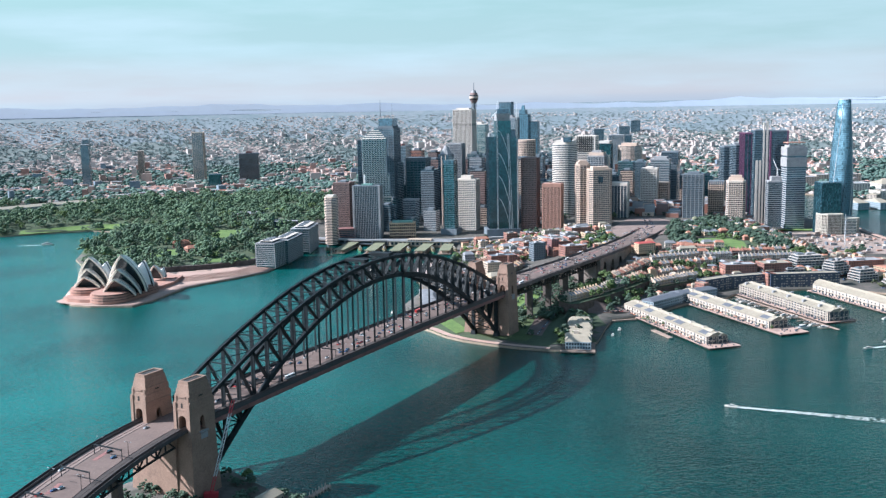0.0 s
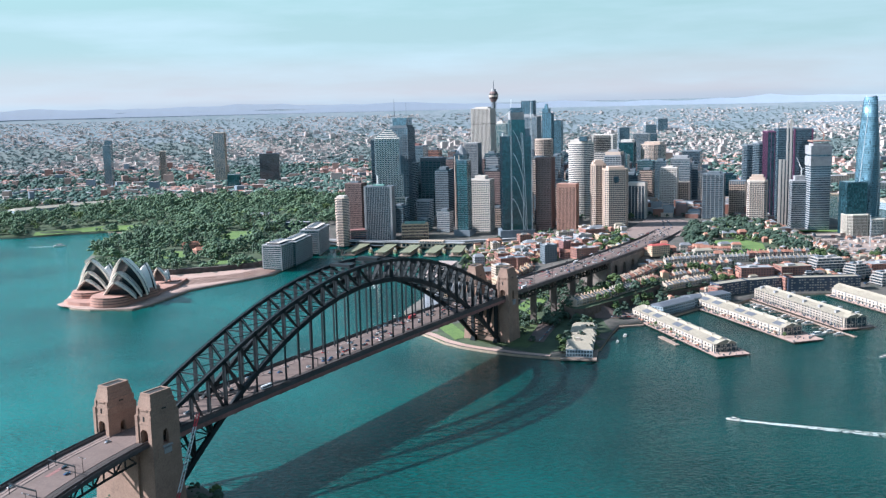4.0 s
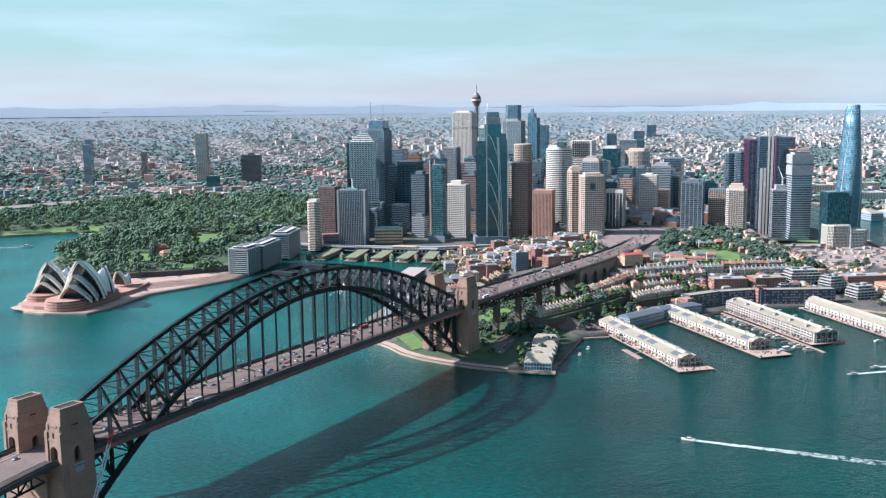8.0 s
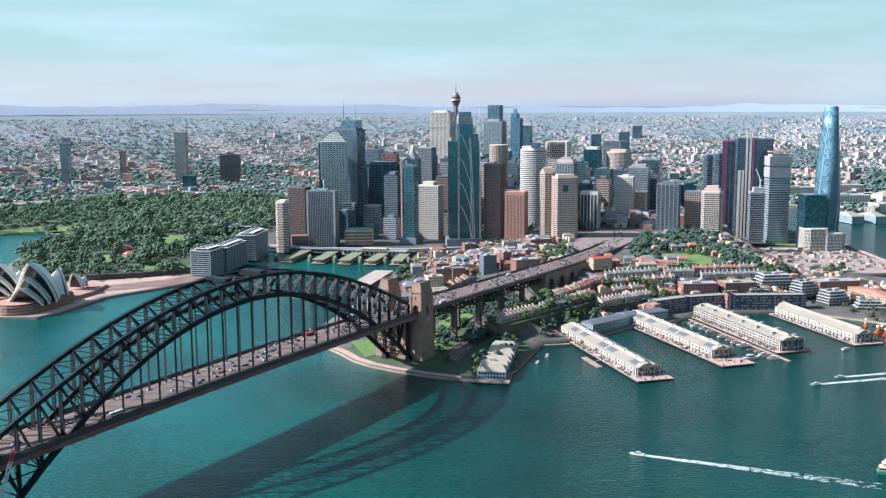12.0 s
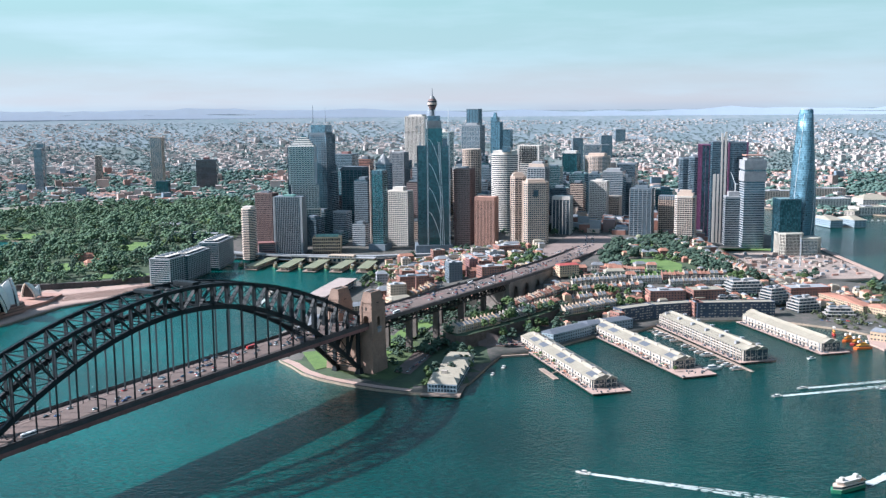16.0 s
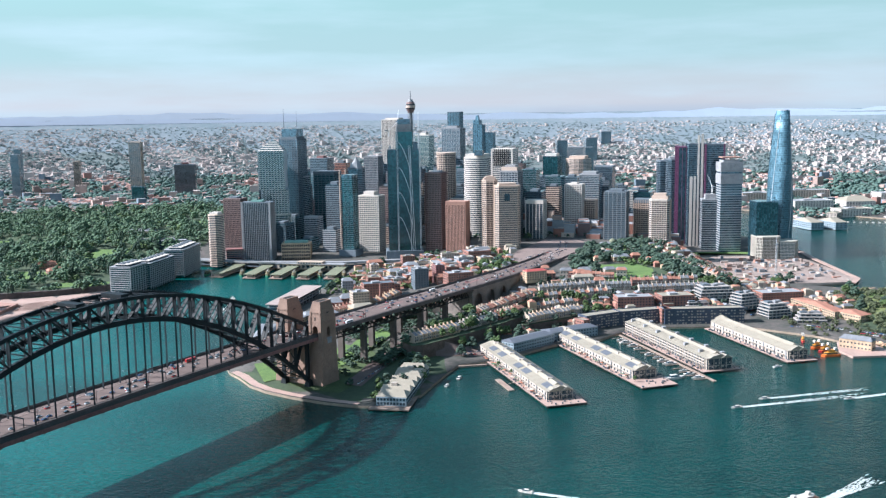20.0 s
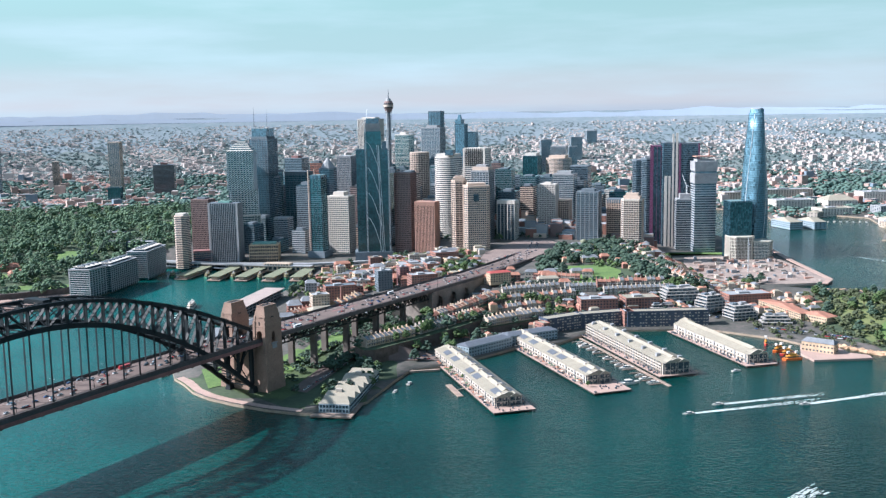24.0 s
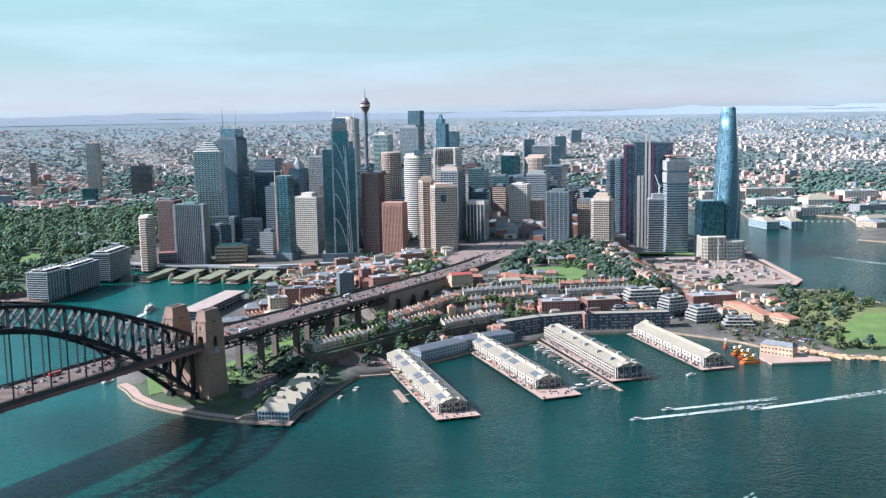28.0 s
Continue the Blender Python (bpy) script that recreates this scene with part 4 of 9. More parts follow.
# the twisting tower of stacked volumes
twist = tower("office_tower", -141, 2112, 54, 44, 84, 16, GLASS_TEAL, WHITE_CLAD, "white-gridded glass tower of shifted stacked volumes", floor=4.0, band_h=1.2, fins=6.0, fin_m=WHITE_CLAD, fin_depth=0.6, fin_w=0.5)
for k, (z0, z1, w, d, turn, ox) in enumerate(((84, 132, 52, 42, -6, 0), (132, 208, 50, 42, -14, -3))):
    seg = rect(w, d)
    c, s = math.cos(radians(turn)), math.sin(radians(turn))
    seg = [(x * c - y * s + ox, x * s + y * c) for x, y in seg]
    off = ground_at(-141, 2112) - 1
    bm = bmesh.new()
    prism(bm, seg, z0 - off, z1 - off)
    if k == 1:
        prism(bm, seg, z1 - off, 228 - off, 0.14, (ox, 0), (3, -4))
    part("stacked_volume", bm, GLASS_TEAL, twist)
    bm = bmesh.new()
    for n in range(int((z1 - z0) / 4)):
        prism(bm, [(x * 1.015, y * 1.015) for x, y in seg], z0 - off + n * 4, z0 - off + n * 4 + 1.1)
    if k == 1:
        for n in range(5):
            g = n / 5
            f = 1.03 - 0.86 * g
            prism(bm, [(ox + (x - ox) * f + 3 * g, y * f - 4 * g) for x, y in seg], z1 - off + g * 20, z1 - off + g * 20 + 2.0, 0.91, (ox, 0))
    part("spandrel", bm, WHITE_CLAD, twist, kind="stuff")
    bm = bmesh.new()
    for i in range(4):
        a, b = Vector(seg[i]), Vector(seg[(i + 1) % 4])
        for row in range(int((z1 - z0) / 4)):
            for n in range(9):
                p, q = a.lerp(b, n / 9.0), a.lerp(b, min(1, (n + 0.75) / 9.0))
                beam(bm, (p.x * 1.02, p.y * 1.02, z0 - off + row * 4), (q.x * 1.02, q.y * 1.02, z0 - off + row * 4 + 4), 0.8, 0.9)
    part("diagonal_mullion", bm, STEEL_WHITE, twist, kind="stuff")
tower("office_tower", -178, 2190, 18, 30, 202, 5, GLASS_DARK, CONCRETE_DARK, "narrow dark glass office tower behind the stacked tower", band_h=0.6)
gpt = tower("office_tower", -118, 2205, 41, 40, 228, 10, GLASS_BLUE, CONCRETE_DARK, "tall blue-grey glass office tower with a glazed crown", fins=5.5, fin_m=CONCRETE_DARK, crown=((0.86, 0.86, 5, CONCRETE_DARK), (0.8, 0.8, 16, GLASS_BLUE)))
mast(gpt, -14, -10, 225, 262, 1.0)
mast(gpt, 10, 0, 225, 258, 0.5)
tower("office_tower", -98, 2212, 22, 36, 150, 10, GLASS_BLUE, CONCRETE, "lower grey wing beside a tall tower")
tower("office_tower", -53, 2241, 56, 40, 158, 8, GLASS_TEAL, CONCRETE_DARK, "broad dark green glass office tower with a flat cap", cap=CONCRETE_DARK, fins=9, fin_m=CONCRETE_DARK)
gate = tower("office_tower", 18, 2008, 28, 28, 164, 8, GLASS_TEAL, CONCRETE_DARK, "slim dark teal glass tower with a pale cap line", band_h=0.5, fins=7, fin_m=GLASS_DARK, podium=12, cap=GLASS_BLUE)
bm = bmesh.new()
for k in range(36):
    box(bm, -15.6, -13.8, -12, 12, 10 + k * 4, 11.4 + k * 4)
part("side_balcony", bm, CREAM_CLAD, gate, kind="stuff")
for o in (-12.6, 12.6):
    bm = bmesh.new()
    box(bm, -15.2, -14.0, o - 0.7, o + 0.7, 6, 162)
    part("edge_strip", bm, CREAM_CLAD, gate)
cone = tower("office_tower", 11, 2215, 32, 32, 166, 20, GLASS_BLUE, CONCRETE_DARK, "grey office tower with a stepped pyramid top", outline=rect(32, 32, 7))
bm = bmesh.new()
off = ground_at(11, 2215) - 1
prism(bm, ring(12, 15), 166 - off, 176 - off, 0.65)
prism(bm, ring(12, 9.5), 176 - off, 188 - off, 0.1)
part("pyramid_roof", bm, CONCRETE, cone)
tower("office_tower", 54, 2052, 44, 28, 122, 5, GLASS_BLUE, WHITE_CLAD, "white office block with ribbon windows and stepped roof", fins=4, fin_m=WHITE_CLAD, crown=((0.5, 0.7, 8, WHITE_CLAD),), band_h=1.9)
tall = tower("office_tower", 65, 2676, 52, 40, 262, 5, GLASS_BRONZE, WHITE_CLAD, "tall white concrete office tower with a dark plant floor", fins=3.6, fin_m=WHITE_CLAD, fin_w=1.7, fin_depth=0.8, band_h=0.7, crown=((0.7, 0.7, 5, WHITE_CLAD),))
bm = bmesh.new()
prism(bm, grown(rect(52, 40), 0.9), 176, 182)
part("plant_floor", bm, DARK, tall)
# the slender observation tower
eye = thing("observation_tower", 98, 2885, ground_at(98, 2885), 0, "slender observation tower with a golden drum turret and spire", "observation tower")
bm = bmesh.new()
prism(bm, ring(14, 4.4), 0, 250)
part("shaft", bm, CONCRETE_DARK, eye)
bm = bmesh.new()
for k in range(14):
    a = 2 * math.pi * k / 14
    beam(bm, (11 * math.cos(a), 11 * math.sin(a), 40), (5 * math.cos(a + 0.9), 5 * math.sin(a + 0.9), 150), 0.4, 0.4)
    beam(bm, (5 * math.cos(a + 0.9), 5 * math.sin(a + 0.9), 150), (8 * math.cos(a), 8 * math.sin(a), 246), 0.4, 0.4)
part("stay_cable", bm, CONCRETE, eye, kind="stuff")
for z0, z1, r, f, m in ((240, 250, 7, 1.7, BROWN), (250, 254, 12, 1.1, GLASS_BRONZE), (254, 260, 13.2, 1.0, CREAM_CLAD), (260, 264, 13.2, 0.95, GLASS_BRONZE), (264, 270, 12.5, 0.75, BROWN), (270, 277, 8, 0.7, CONCRETE)):
    bm = bmesh.new()
    prism(bm, ring(20, r), z0, z1, f)
    part("turret_ring", bm, m, eye)
mast(eye, 0, 0, 277, 301, 1.4)
# the glass tower still being built
site = tower("office_tower", 121, 1972, 56, 36, 212, 5, GLASS_TEAL, GLASS_DARK, "teal glass tower under construction with white braces and cranes", fins=4.8, fin_m=GLASS_DARK, podium=14, fin_depth=0.4)
off = ground_at(121, 1972) - 1
for w, d, z0, z1, ox, m in ((30, 30, 211, 244, 2, GLASS_TEAL), (27, 27, 244, 258, 2, SITE_GREY), (23, 22, 258, 267, 2, GLASS_BLUE), (9, 26, 211, 226, 22.5, GLASS_DARK), (3, 20, 211, 219, -24, SITE_GREY)):
    bm = bmesh.new()
    prism(bm, [(x + ox, y) for x, y in rect(w, d)], z0 - off, z1 - off)
    part("core", bm, m, site)
for x in (-11, 29.5):
    bm = bmesh.new()
    for k in range(64):
        beam(bm, (x - 0.8, -19.4, k * 3.6), (x + 0.8, -19.4, k * 3.6 + 3.6), 0.4, 0.4)
    for o in (-0.9, 0.9):
        beam(bm, (x + o, -19.4, 0), (x + o, -19.4, 236), 0.5, 0.5)
    part("hoist_mast", bm, STEEL_WHITE, site)
for k, z in enumerate((30, 75, 120, 165)):
    bm = bmesh.new()
    pts = [(-9 + 24 * (i / 8) ** 1.0, -18.9, z + 46 - 62 * (i / 8) ** 1.6) for i in range(9)]
    tube(bm, pts, 0.8, 0.8)
    part("curved_brace", bm, STEEL_WHITE, site)
for x in (12, 17, 20):
    bm = bmesh.new()
    beam(bm, (x, -18.9, 2), (x - 8 if x > 12 else x, -18.9, 205), 0.8, 0.8, (0, 1, 0))
    part("straight_brace", bm, STEEL_WHITE, site)
tower_crane(112, 1972, 240, 22, 22, 70, STEEL_WHITE, 75)
tower_crane(150, 1950, 214, 30, 36, 80, STEEL_WHITE, 84)
tower_crane(96, 1962, 236, 10, 24, 10, STEEL_WHITE, 45)
tower("office_tower", 180, 1978, 36, 32, 168, 5, GLASS_BRONZE, BROWN, "dark brown office tower with small square windows", fins=3, fin_m=BROWN, band_h=1.5)
tower("hotel_tower", 220, 1932, 38, 26, 119, 8, GLASS_BRONZE, None, "tan ribbed hotel tower with vertical piers", fins=2.6, fin_m=TAN, fin_w=1.3, fin_depth=0.8, cap=TAN, category="hotel tower")
grosv = tower("office_tower", 259, 2052, 50, 44, 192, 0, GLASS_DARK, WHITE_CLAD, "curved white striped office tower with a notched top", outline=ring(28, 26, 22), band_h=1.9, crown=((0.75, 0.75, 7, WHITE_CLAD),))
bm = bmesh.new()
box(bm, 2, 18, -21.5, -10, 156, 166)
part("notch_window", bm, GLASS_DARK, grosv)
tower("office_tower", 198, 2272, 40, 40, 193, 0, GLASS_BRONZE, CREAM_CLAD, "round grey concrete office tower with window ribs", outline=ring(24, 20), fins=5.2, fin_m=CREAM_CLAD)
tower("apartment_tower", 277, 1922, 26, 26, 157, 0, GLASS_BRONZE, CREAM_CLAD, "cream tower with cut corners and rounded top", outline=rect(27, 27, 7), fins=4.5, crown=((0.8, 0.8, 5, CREAM_CLAD), (0.55, 0.55, 3, CREAM_CLAD)), category="apartment tower")
four = tower("hotel_tower", 306, 1897, 44, 30, 149, 5, GLASS_DARK, CREAM_CLAD, "cream precast hotel tower with a grid of windows", fins=3.5, band_h=1.7, outline=rect(44, 32, 6), crown=((0.7, 0.7, 5, CREAM_CLAD),), category="hotel tower")
bm = bmesh.new()
box(bm, -6, 3, -17.2, -16.2, 86, 98)
part("sign_panel", bm, GLASS_DARK, four)
frame20 = tower("office_tower", 315, 2122, 46, 40, 205, 5, GLASS_DARK, WHITE_CLAD, "white framed dark glass tower with a striped top", edges=WHITE_CLAD, cap=WHITE_CLAD, band_h=1.7)
bm = bmesh.new()
for k in range(8):
    box(bm, -16 + k * 4.3, -14.5 + k * 4.3, -21.0, -20, 128, 160)
part("louvre", bm, DARK, frame20, kind="stuff")
tower("office_tower", 322, 2020, 34, 30, 168, 0, GLASS_DARK, CONCRETE, "dark glass tower with a round cream crown", fins=5, fin_m=CONCRETE, crown=((0.9, 0.9, 7, CREAM_CLAD), (0.6, 0.6, 4, CONCRETE)))
tower("office_tower", 494, 2960, 42, 40, 152, 0, GLASS_TEAL, None, "teal glass tower with a pale crown", crown=((0.8, 0.8, 8, WHITE_CLAD),), fins=7, fin_m=GLASS_BLUE)
tower("office_tower", 567, 2946, 66, 50, 145, 0, GLASS_BLUE, CREAM_CLAD, "rounded cream office block with stepped top", outline=ring(18, 36, 26), crown=((0.7, 0.7, 8, CREAM_CLAD),), fins=5, band_h=1.8)
tower("apartment_tower", 368, 2014, 33, 26, 112, 8, GLASS_DARK, CONCRETE_DARK, "dark glass apartment tower with white vertical fins", fins=6, fin_m=WHITE_CLAD, fin_w=1.0, fin_depth=0.9, cap=WHITE_CLAD, category="apartment tower")
tower("apartment_tower", 456, 2140, 34, 30, 132, 8, GLASS_BRONZE, WHITE_CLAD, "white apartment tower with rows of small windows", fins=3.2, fin_m=WHITE_CLAD, band_h=1.8, fin_w=1.2, category="apartment tower", crown=((0.4, 0.5, 4, WHITE_CLAD),))
tower("apartment_tower", 489, 2154, 23, 26, 99, 8, GLASS_BRONZE, CREAM_CLAD, "small cream apartment block with balconies", fins=4, category="apartment tower")
tower("apartment_tower", 516, 1997, 40, 30, 128, 5, GLASS_DARK, CONCRETE_DARK, "dark apartment tower with grey balconies", fins=8, fin_m=CONCRETE, crown=((0.6, 0.6, 5, CONCRETE_DARK),), category="apartment tower")
tower("office_tower", 501, 2234, 42, 36, 146, 5, GLASS_BLUE, CONCRETE, "glass office block with pale bands and plant", crown=((0.7, 0.7, 6, CONCRETE),))
tower("office_tower", 545, 2326, 38, 36, 157, 5, GLASS_DARK, CONCRETE_DARK, "dark glass office tower with fine bands", band_h=0.7)
tower("apartment_tower", 572, 2030, 26, 26, 110, 10, GLASS_BRONZE, CREAM_CLAD, "cream apartment tower with dark roof", fins=4, fin_m=CREAM_CLAD, cap=CONCRETE_DARK, category="apartment tower")
tower("apartment_tower", 585, 1938, 36, 28, 118, 10, GLASS_BRONZE, WHITE_CLAD, "cream apartment tower with stepped rounded top", fins=4, fin_m=CREAM_CLAD, outline=rect(36, 30, 5), crown=((0.8, 0.8, 6, CREAM_CLAD), (0.6, 0.6, 5, CREAM_CLAD)), category="apartment tower")
tower("office_tower", 661, 2280, 22, 36, 170, 0, GLASS_DARK, CONCRETE_DARK, "black glass office tower with rounded corners", outline=rect(24, 38, 6), band_h=0.8)
tower("office_tower", 671, 2222, 26, 40, 176, 0, GLASS_DARK, CONCRETE_DARK, "black glass office tower with rounded ends", outline=rect(28, 42, 8), band_h=0.8, crown=((0.7, 0.7, 5, CONCRETE),))
tower("office_tower", 683, 2177, 26, 50, 203, 0, GLASS_DARK, None, "dark glass tower with maroon sun fins", fins=6.5, fin_m=PURPLE, fin_depth=0.7, band_h=0.6)
t33 = tower("office_tower", 703, 2144, 40, 40, 210, 0, GLASS_DARK, CONCRETE_DARK, "pale grey tower with tall white service cores", band_h=0.9, fins=8, fin_m=GLASS_BLUE, fin_w=0.6)
for x, z, w in ((-2.5, 222, 3.4), (4.5, 224, 4.2), (-16, 140, 5), (-9, 140, 4)):
    bm = bmesh.new()
    box(bm, x - w / 2, x + w / 2, -23.5, -19.8, 0, z)
    part("service_core", bm, WHITE_CLAD, t33)
tower("office_tower", 729, 2130, 34, 40, 209, 0, GLASS_DARK, CONCRETE_DARK, "dark glass office tower with maroon edge fins", band_h=0.6, edges=PURPLE)
tower("apartment_tower", 712, 2083, 33, 30, 104, 0, GLASS_DARK, CONCRETE, "half-built concrete apartment tower with open floors", floor=4.4, band_h=1.0, crown=((0.6, 0.6, 10, SITE_GREY),), category="apartment tower")
con = tower("apartment_tower", 742, 2060, 40, 34, 172, 0, GLASS_BLUE, CONCRETE, "concrete apartment tower under construction with wrapped top", floor=4.6, band_h=2.0, crown=((0.8, 0.8, 9, SITE_GREY),), category="apartment tower")
for z0, z1 in ((132, 150), (156, 173)):
    bm = bmesh.new()
    prism(bm, grown(rect(40, 34), 1.2), z0, z1)
    part("site_screen", bm, SITE_GREY, con)
bm = bmesh.new()
box(bm, -18, 18, -15, 15, 181, 183)
part("formwork", bm, TAN, con)
tower_crane(716, 2083, 112, 16, 26, 120, STEEL_WHITE, 60)
tower_crane(752, 2062, 186, 14, 26, 200, TAN, 40)
# the tall petal-shaped hotel tower
crown = thing("hotel_tower", 825, 2012, 2.0, 0, "slender twisting blue glass hotel tower tapering to a notched top", "hotel tower")
def petal(r, twist_by, n=36):
    return [(r * (1 + 0.10 * math.cos(3 * (2 * math.pi * i / n))) * math.cos(2 * math.pi * i / n + twist_by), r * (1 + 0.10 * math.cos(3 * (2 * math.pi * i / n))) * math.sin(2 * math.pi * i / n + twist_by)) for i in range(n)]
CROWN_SHAPE = [(0, 19.6), (30, 21.6), (70, 23.2), (110, 23.0), (150, 21.4), (190, 18.8), (230, 15.4), (264, 12.6)]
bm = bmesh.new()
loft(bm, [(z, petal(r, 0.9 * z / 262)) for z, r in CROWN_SHAPE])
for f in bm.faces:
    f.smooth = len(f.verts) == 4
part("glass_skin", bm, GLASS_SKY, crown)
for k in range(6):
    bm = bmesh.new()
    i = k * 6
    for (z0, r0), (z1, r1) in zip(CROWN_SHAPE, CROWN_SHAPE[1:]):
        p, q = petal(r0 + 0.2, 0.9 * z0 / 262)[i], petal(r1 + 0.2, 0.9 * z1 / 262)[i]
        beam(bm, (*p, z0), (*q, z1), 0.7, 0.7)
    part("seam_rib", bm, STEEL_WHITE if k % 2 else GLASS_DARK, crown)
bm = bmesh.new()
for k in range(62):
    z = 6 + k * 4.15
    r = float(np.interp(z, [c[0] for c in CROWN_SHAPE], [c[1] for c in CROWN_SHAPE]))
    prism(bm, petal(r + 0.12, 0.9 * z / 262), z, z + 0.5)
part("floor_line", bm, GLASS_BLUE, crown, kind="stuff")
bm = bmesh.new()
loft(bm, [(263.8, petal(12.6, 0.9)), (271.0, [(x * 0.92 + 0.8, y * 0.92) for x, y in petal(12.6, 0.92)])])
part("crown_petal", bm, GLASS_SKY, crown)
bm = bmesh.new()
loft(bm, [(271.0, petal(10.4, 0.95)), (272.6, petal(10.0, 0.95))])
part("roof", bm, CONCRETE, crown)
tower("hotel_annex", 785, 1982, 40, 34, 108, 4, GLASS_TEAL, None, "teal glass annex with a woven lattice front", fins=3, fin_m=GLASS_BLUE, fin_depth=0.5, category="hotel annex")
tower("hotel_podium", 787, 1972, 42, 40, 45, 4, GLASS_BRONZE, TRAVERTINE, "pale stone podium with curved upright ribs", floor=6, band_h=1.0, fins=2.4, fin_m=TRAVERTINE, fin_w=0.9, category="podium", outline=rect(44, 42, 8))
tower("hotel_podium", 822, 1975, 40, 36, 36, 0, GLASS_BLUE, TRAVERTINE, "glass and stone podium facing the water", floor=6, band_h=0.9, fins=2.6, fin_m=TRAVERTINE, fin_w=0.6, category="podium", outline=rect(44, 40, 9))
# towers further back
tower("apartment_tower", 222, 3320, 48, 40, 280, 0, GLASS_SKY, CONCRETE_DARK, "tall blue glass residential tower", fins=8, fin_m=GLASS_BLUE, band_h=0.7, category="apartment tower")
tower("office_tower", 215, 3124, 58, 44, 232, 0, GLASS_BLUE, CONCRETE, "grey office tower with stepped corners", fins=5, fin_m=CONCRETE, crown=((0.6, 0.6, 7, CONCRETE),))
point = tower("apartment_tower", 304, 3556, 40, 40, 236, 0, GLASS_SKY, None, "pointed blue glass residential tower", fins=8, fin_m=GLASS_BLUE, category="apartment tower")
bm = bmesh.new()
off = ground_at(304, 3556) - 1
prism(bm, [(x - 6, y) for x, y in rect(22, 30)], 235 - off, 252 - off)
prism(bm, [(x - 6, y) for x, y in rect(12, 16)], 252 - off, 268 - off, 0.6, (-6, 0))
part("stepped_top", bm, GLASS_SKY, point)
tower("apartment_tower", 342, 3602, 38, 36, 208, 0, GLASS_SKY, GLASS_BLUE, "blue glass residential tower", category="apartment tower")
tower("office_tower", 127, 3168, 46, 40, 212, 0, GLASS_TEAL, WHITE_CLAD, "green glass tower with pale bands", band_h=0.8, crown=((0.4, 0.6, 7, WHITE_CLAD),))
for x, y, w, top in ((627, 3924, 40, 169), (638, 3566, 52, 156), (770, 4150, 46, 172), (870, 4420, 44, 190), (700, 3700, 30, 150)):
    tower("apartment_tower", x, y, w, w * 0.7, top, 8, GLASS_BLUE, CONCRETE, "distant grey residential tower near the rail yards", band_h=1.0, category="apartment tower")
tower("apartment_tower", -869, 3519, 38, 30, 193, 0, GLASS_BLUE, CREAM_CLAD, "lone pale apartment tower on the eastern ridge", fins=6, fin_m=CREAM_CLAD, category="apartment tower")
tower("apartment_tower", -658, 3356, 66, 30, 123, 5, GLASS_BRONZE, CONCRETE_DARK, "broad dark apartment slab on the ridge", band_h=1.0, category="apartment tower", crown=((0.3, 0.6, 7, RUST),))
tower("office_tower", -688, 2969, 34, 30, 80, 5, GLASS_TEAL, None, "small teal glass office block", fins=6, fin_m=GLASS_BLUE)
tower("apartment_tower", -1090, 3560, 20, 18, 129, 5, GLASS_BRONZE, CREAM_CLAD, "narrow pink-cream apartment tower", category="apartment tower")
tower("apartment_tower", -1240, 3420, 26, 20, 160, 5, GLASS_BLUE, CONCRETE, "slim grey apartment tower in the east", category="apartment tower")
tower("apartment_tower", -1265, 3500, 22, 20, 175, 5, GLASS_BLUE, CONCRETE, "slim grey apartment tower in the east", category="apartment tower")
# along the quay front
tower("customs_house", -82, 1990, 52, 30, 40, 2, GLASS_BRONZE, SANDSTONE, "sandstone government building with a green roof", floor=6, band_h=2.0, fins=4, fin_m=SANDSTONE, category="building", crown=((0.8, 0.7, 4, GREEN_CAP),))
tower("office_block", -67, 2115, 36, 30, 76, 5, GLASS_BLUE, CONCRETE, "grey office block behind the quay", band_h=1.6)
tower("office_tower", -107, 2565, 46, 36, 172, 5, GLASS_DARK, CONCRETE_DARK, "dark office tower with red plant rooms", crown=((0.4, 0.5, 6, RUST),))
tower("office_tower", 37, 2340, 40, 34, 185, 5, GLASS_BLUE, CONCRETE, "grey office tower with close ribs", fins=3, fin_m=CONCRETE)

# the rest of the town blocks, street by street
TAKEN = [(o.location.x, o.location.y) for o in scene.objects if o.get("group") == "city towers"]
rng = random.Random(77)
STYLES = [(GLASS_DARK, CONCRETE_DARK, "dark glass"), (GLASS_BLUE, CONCRETE_DARK, "blue glass"), (GLASS_TEAL, CONCRETE_DARK, "dark teal glass"), (GLASS_BLUE, CONCRETE, "grey concrete"), (GLASS_BRONZE, BROWN, "brown precast"), (GLASS_BLUE, WHITE_CLAD, "pale banded"), (GLASS_BRONZE, CREAM_CLAD, "cream precast"), (GLASS_TEAL, CONCRETE_DARK, "teal glass"),
          (GLASS_BRONZE, BRICK, "red brick")]
for row in range(24):
    for col in range(16):
        x, y = -120 + col * 50 + rng.uniform(-7, 7), 2052 + row * 56 + rng.uniform(-7, 7)
        if x > 640 and y < 2320 or rng.random() < 0.06 or (x > 380 and y < 2200) or x > 770:
            continue
        if min(math.hypot(x - a, y - b) for a, b in TAKEN) < 44:
            continue
        front = y < 2150
        h = rng.uniform(22, 60) if front else rng.uniform(35, 125) if y < 2700 else rng.uniform(25, 100)
        if x > 420:
            h *= 0.75
        g, b, word = rng.choice(STYLES)
        tower("city_block", x, y, rng.uniform(24, 38), rng.uniform(22, 36), ground_at(x, y) + h, 6 + rng.uniform(-3, 3), g, b, word + " city building with rows of windows", floor=3.9, band_h=rng.choice((1.0, 1.5, 1.9)),
              crown=((0.5, 0.6, rng.uniform(3, 6), CONCRETE_DARK),), category="city building", group="city blocks")


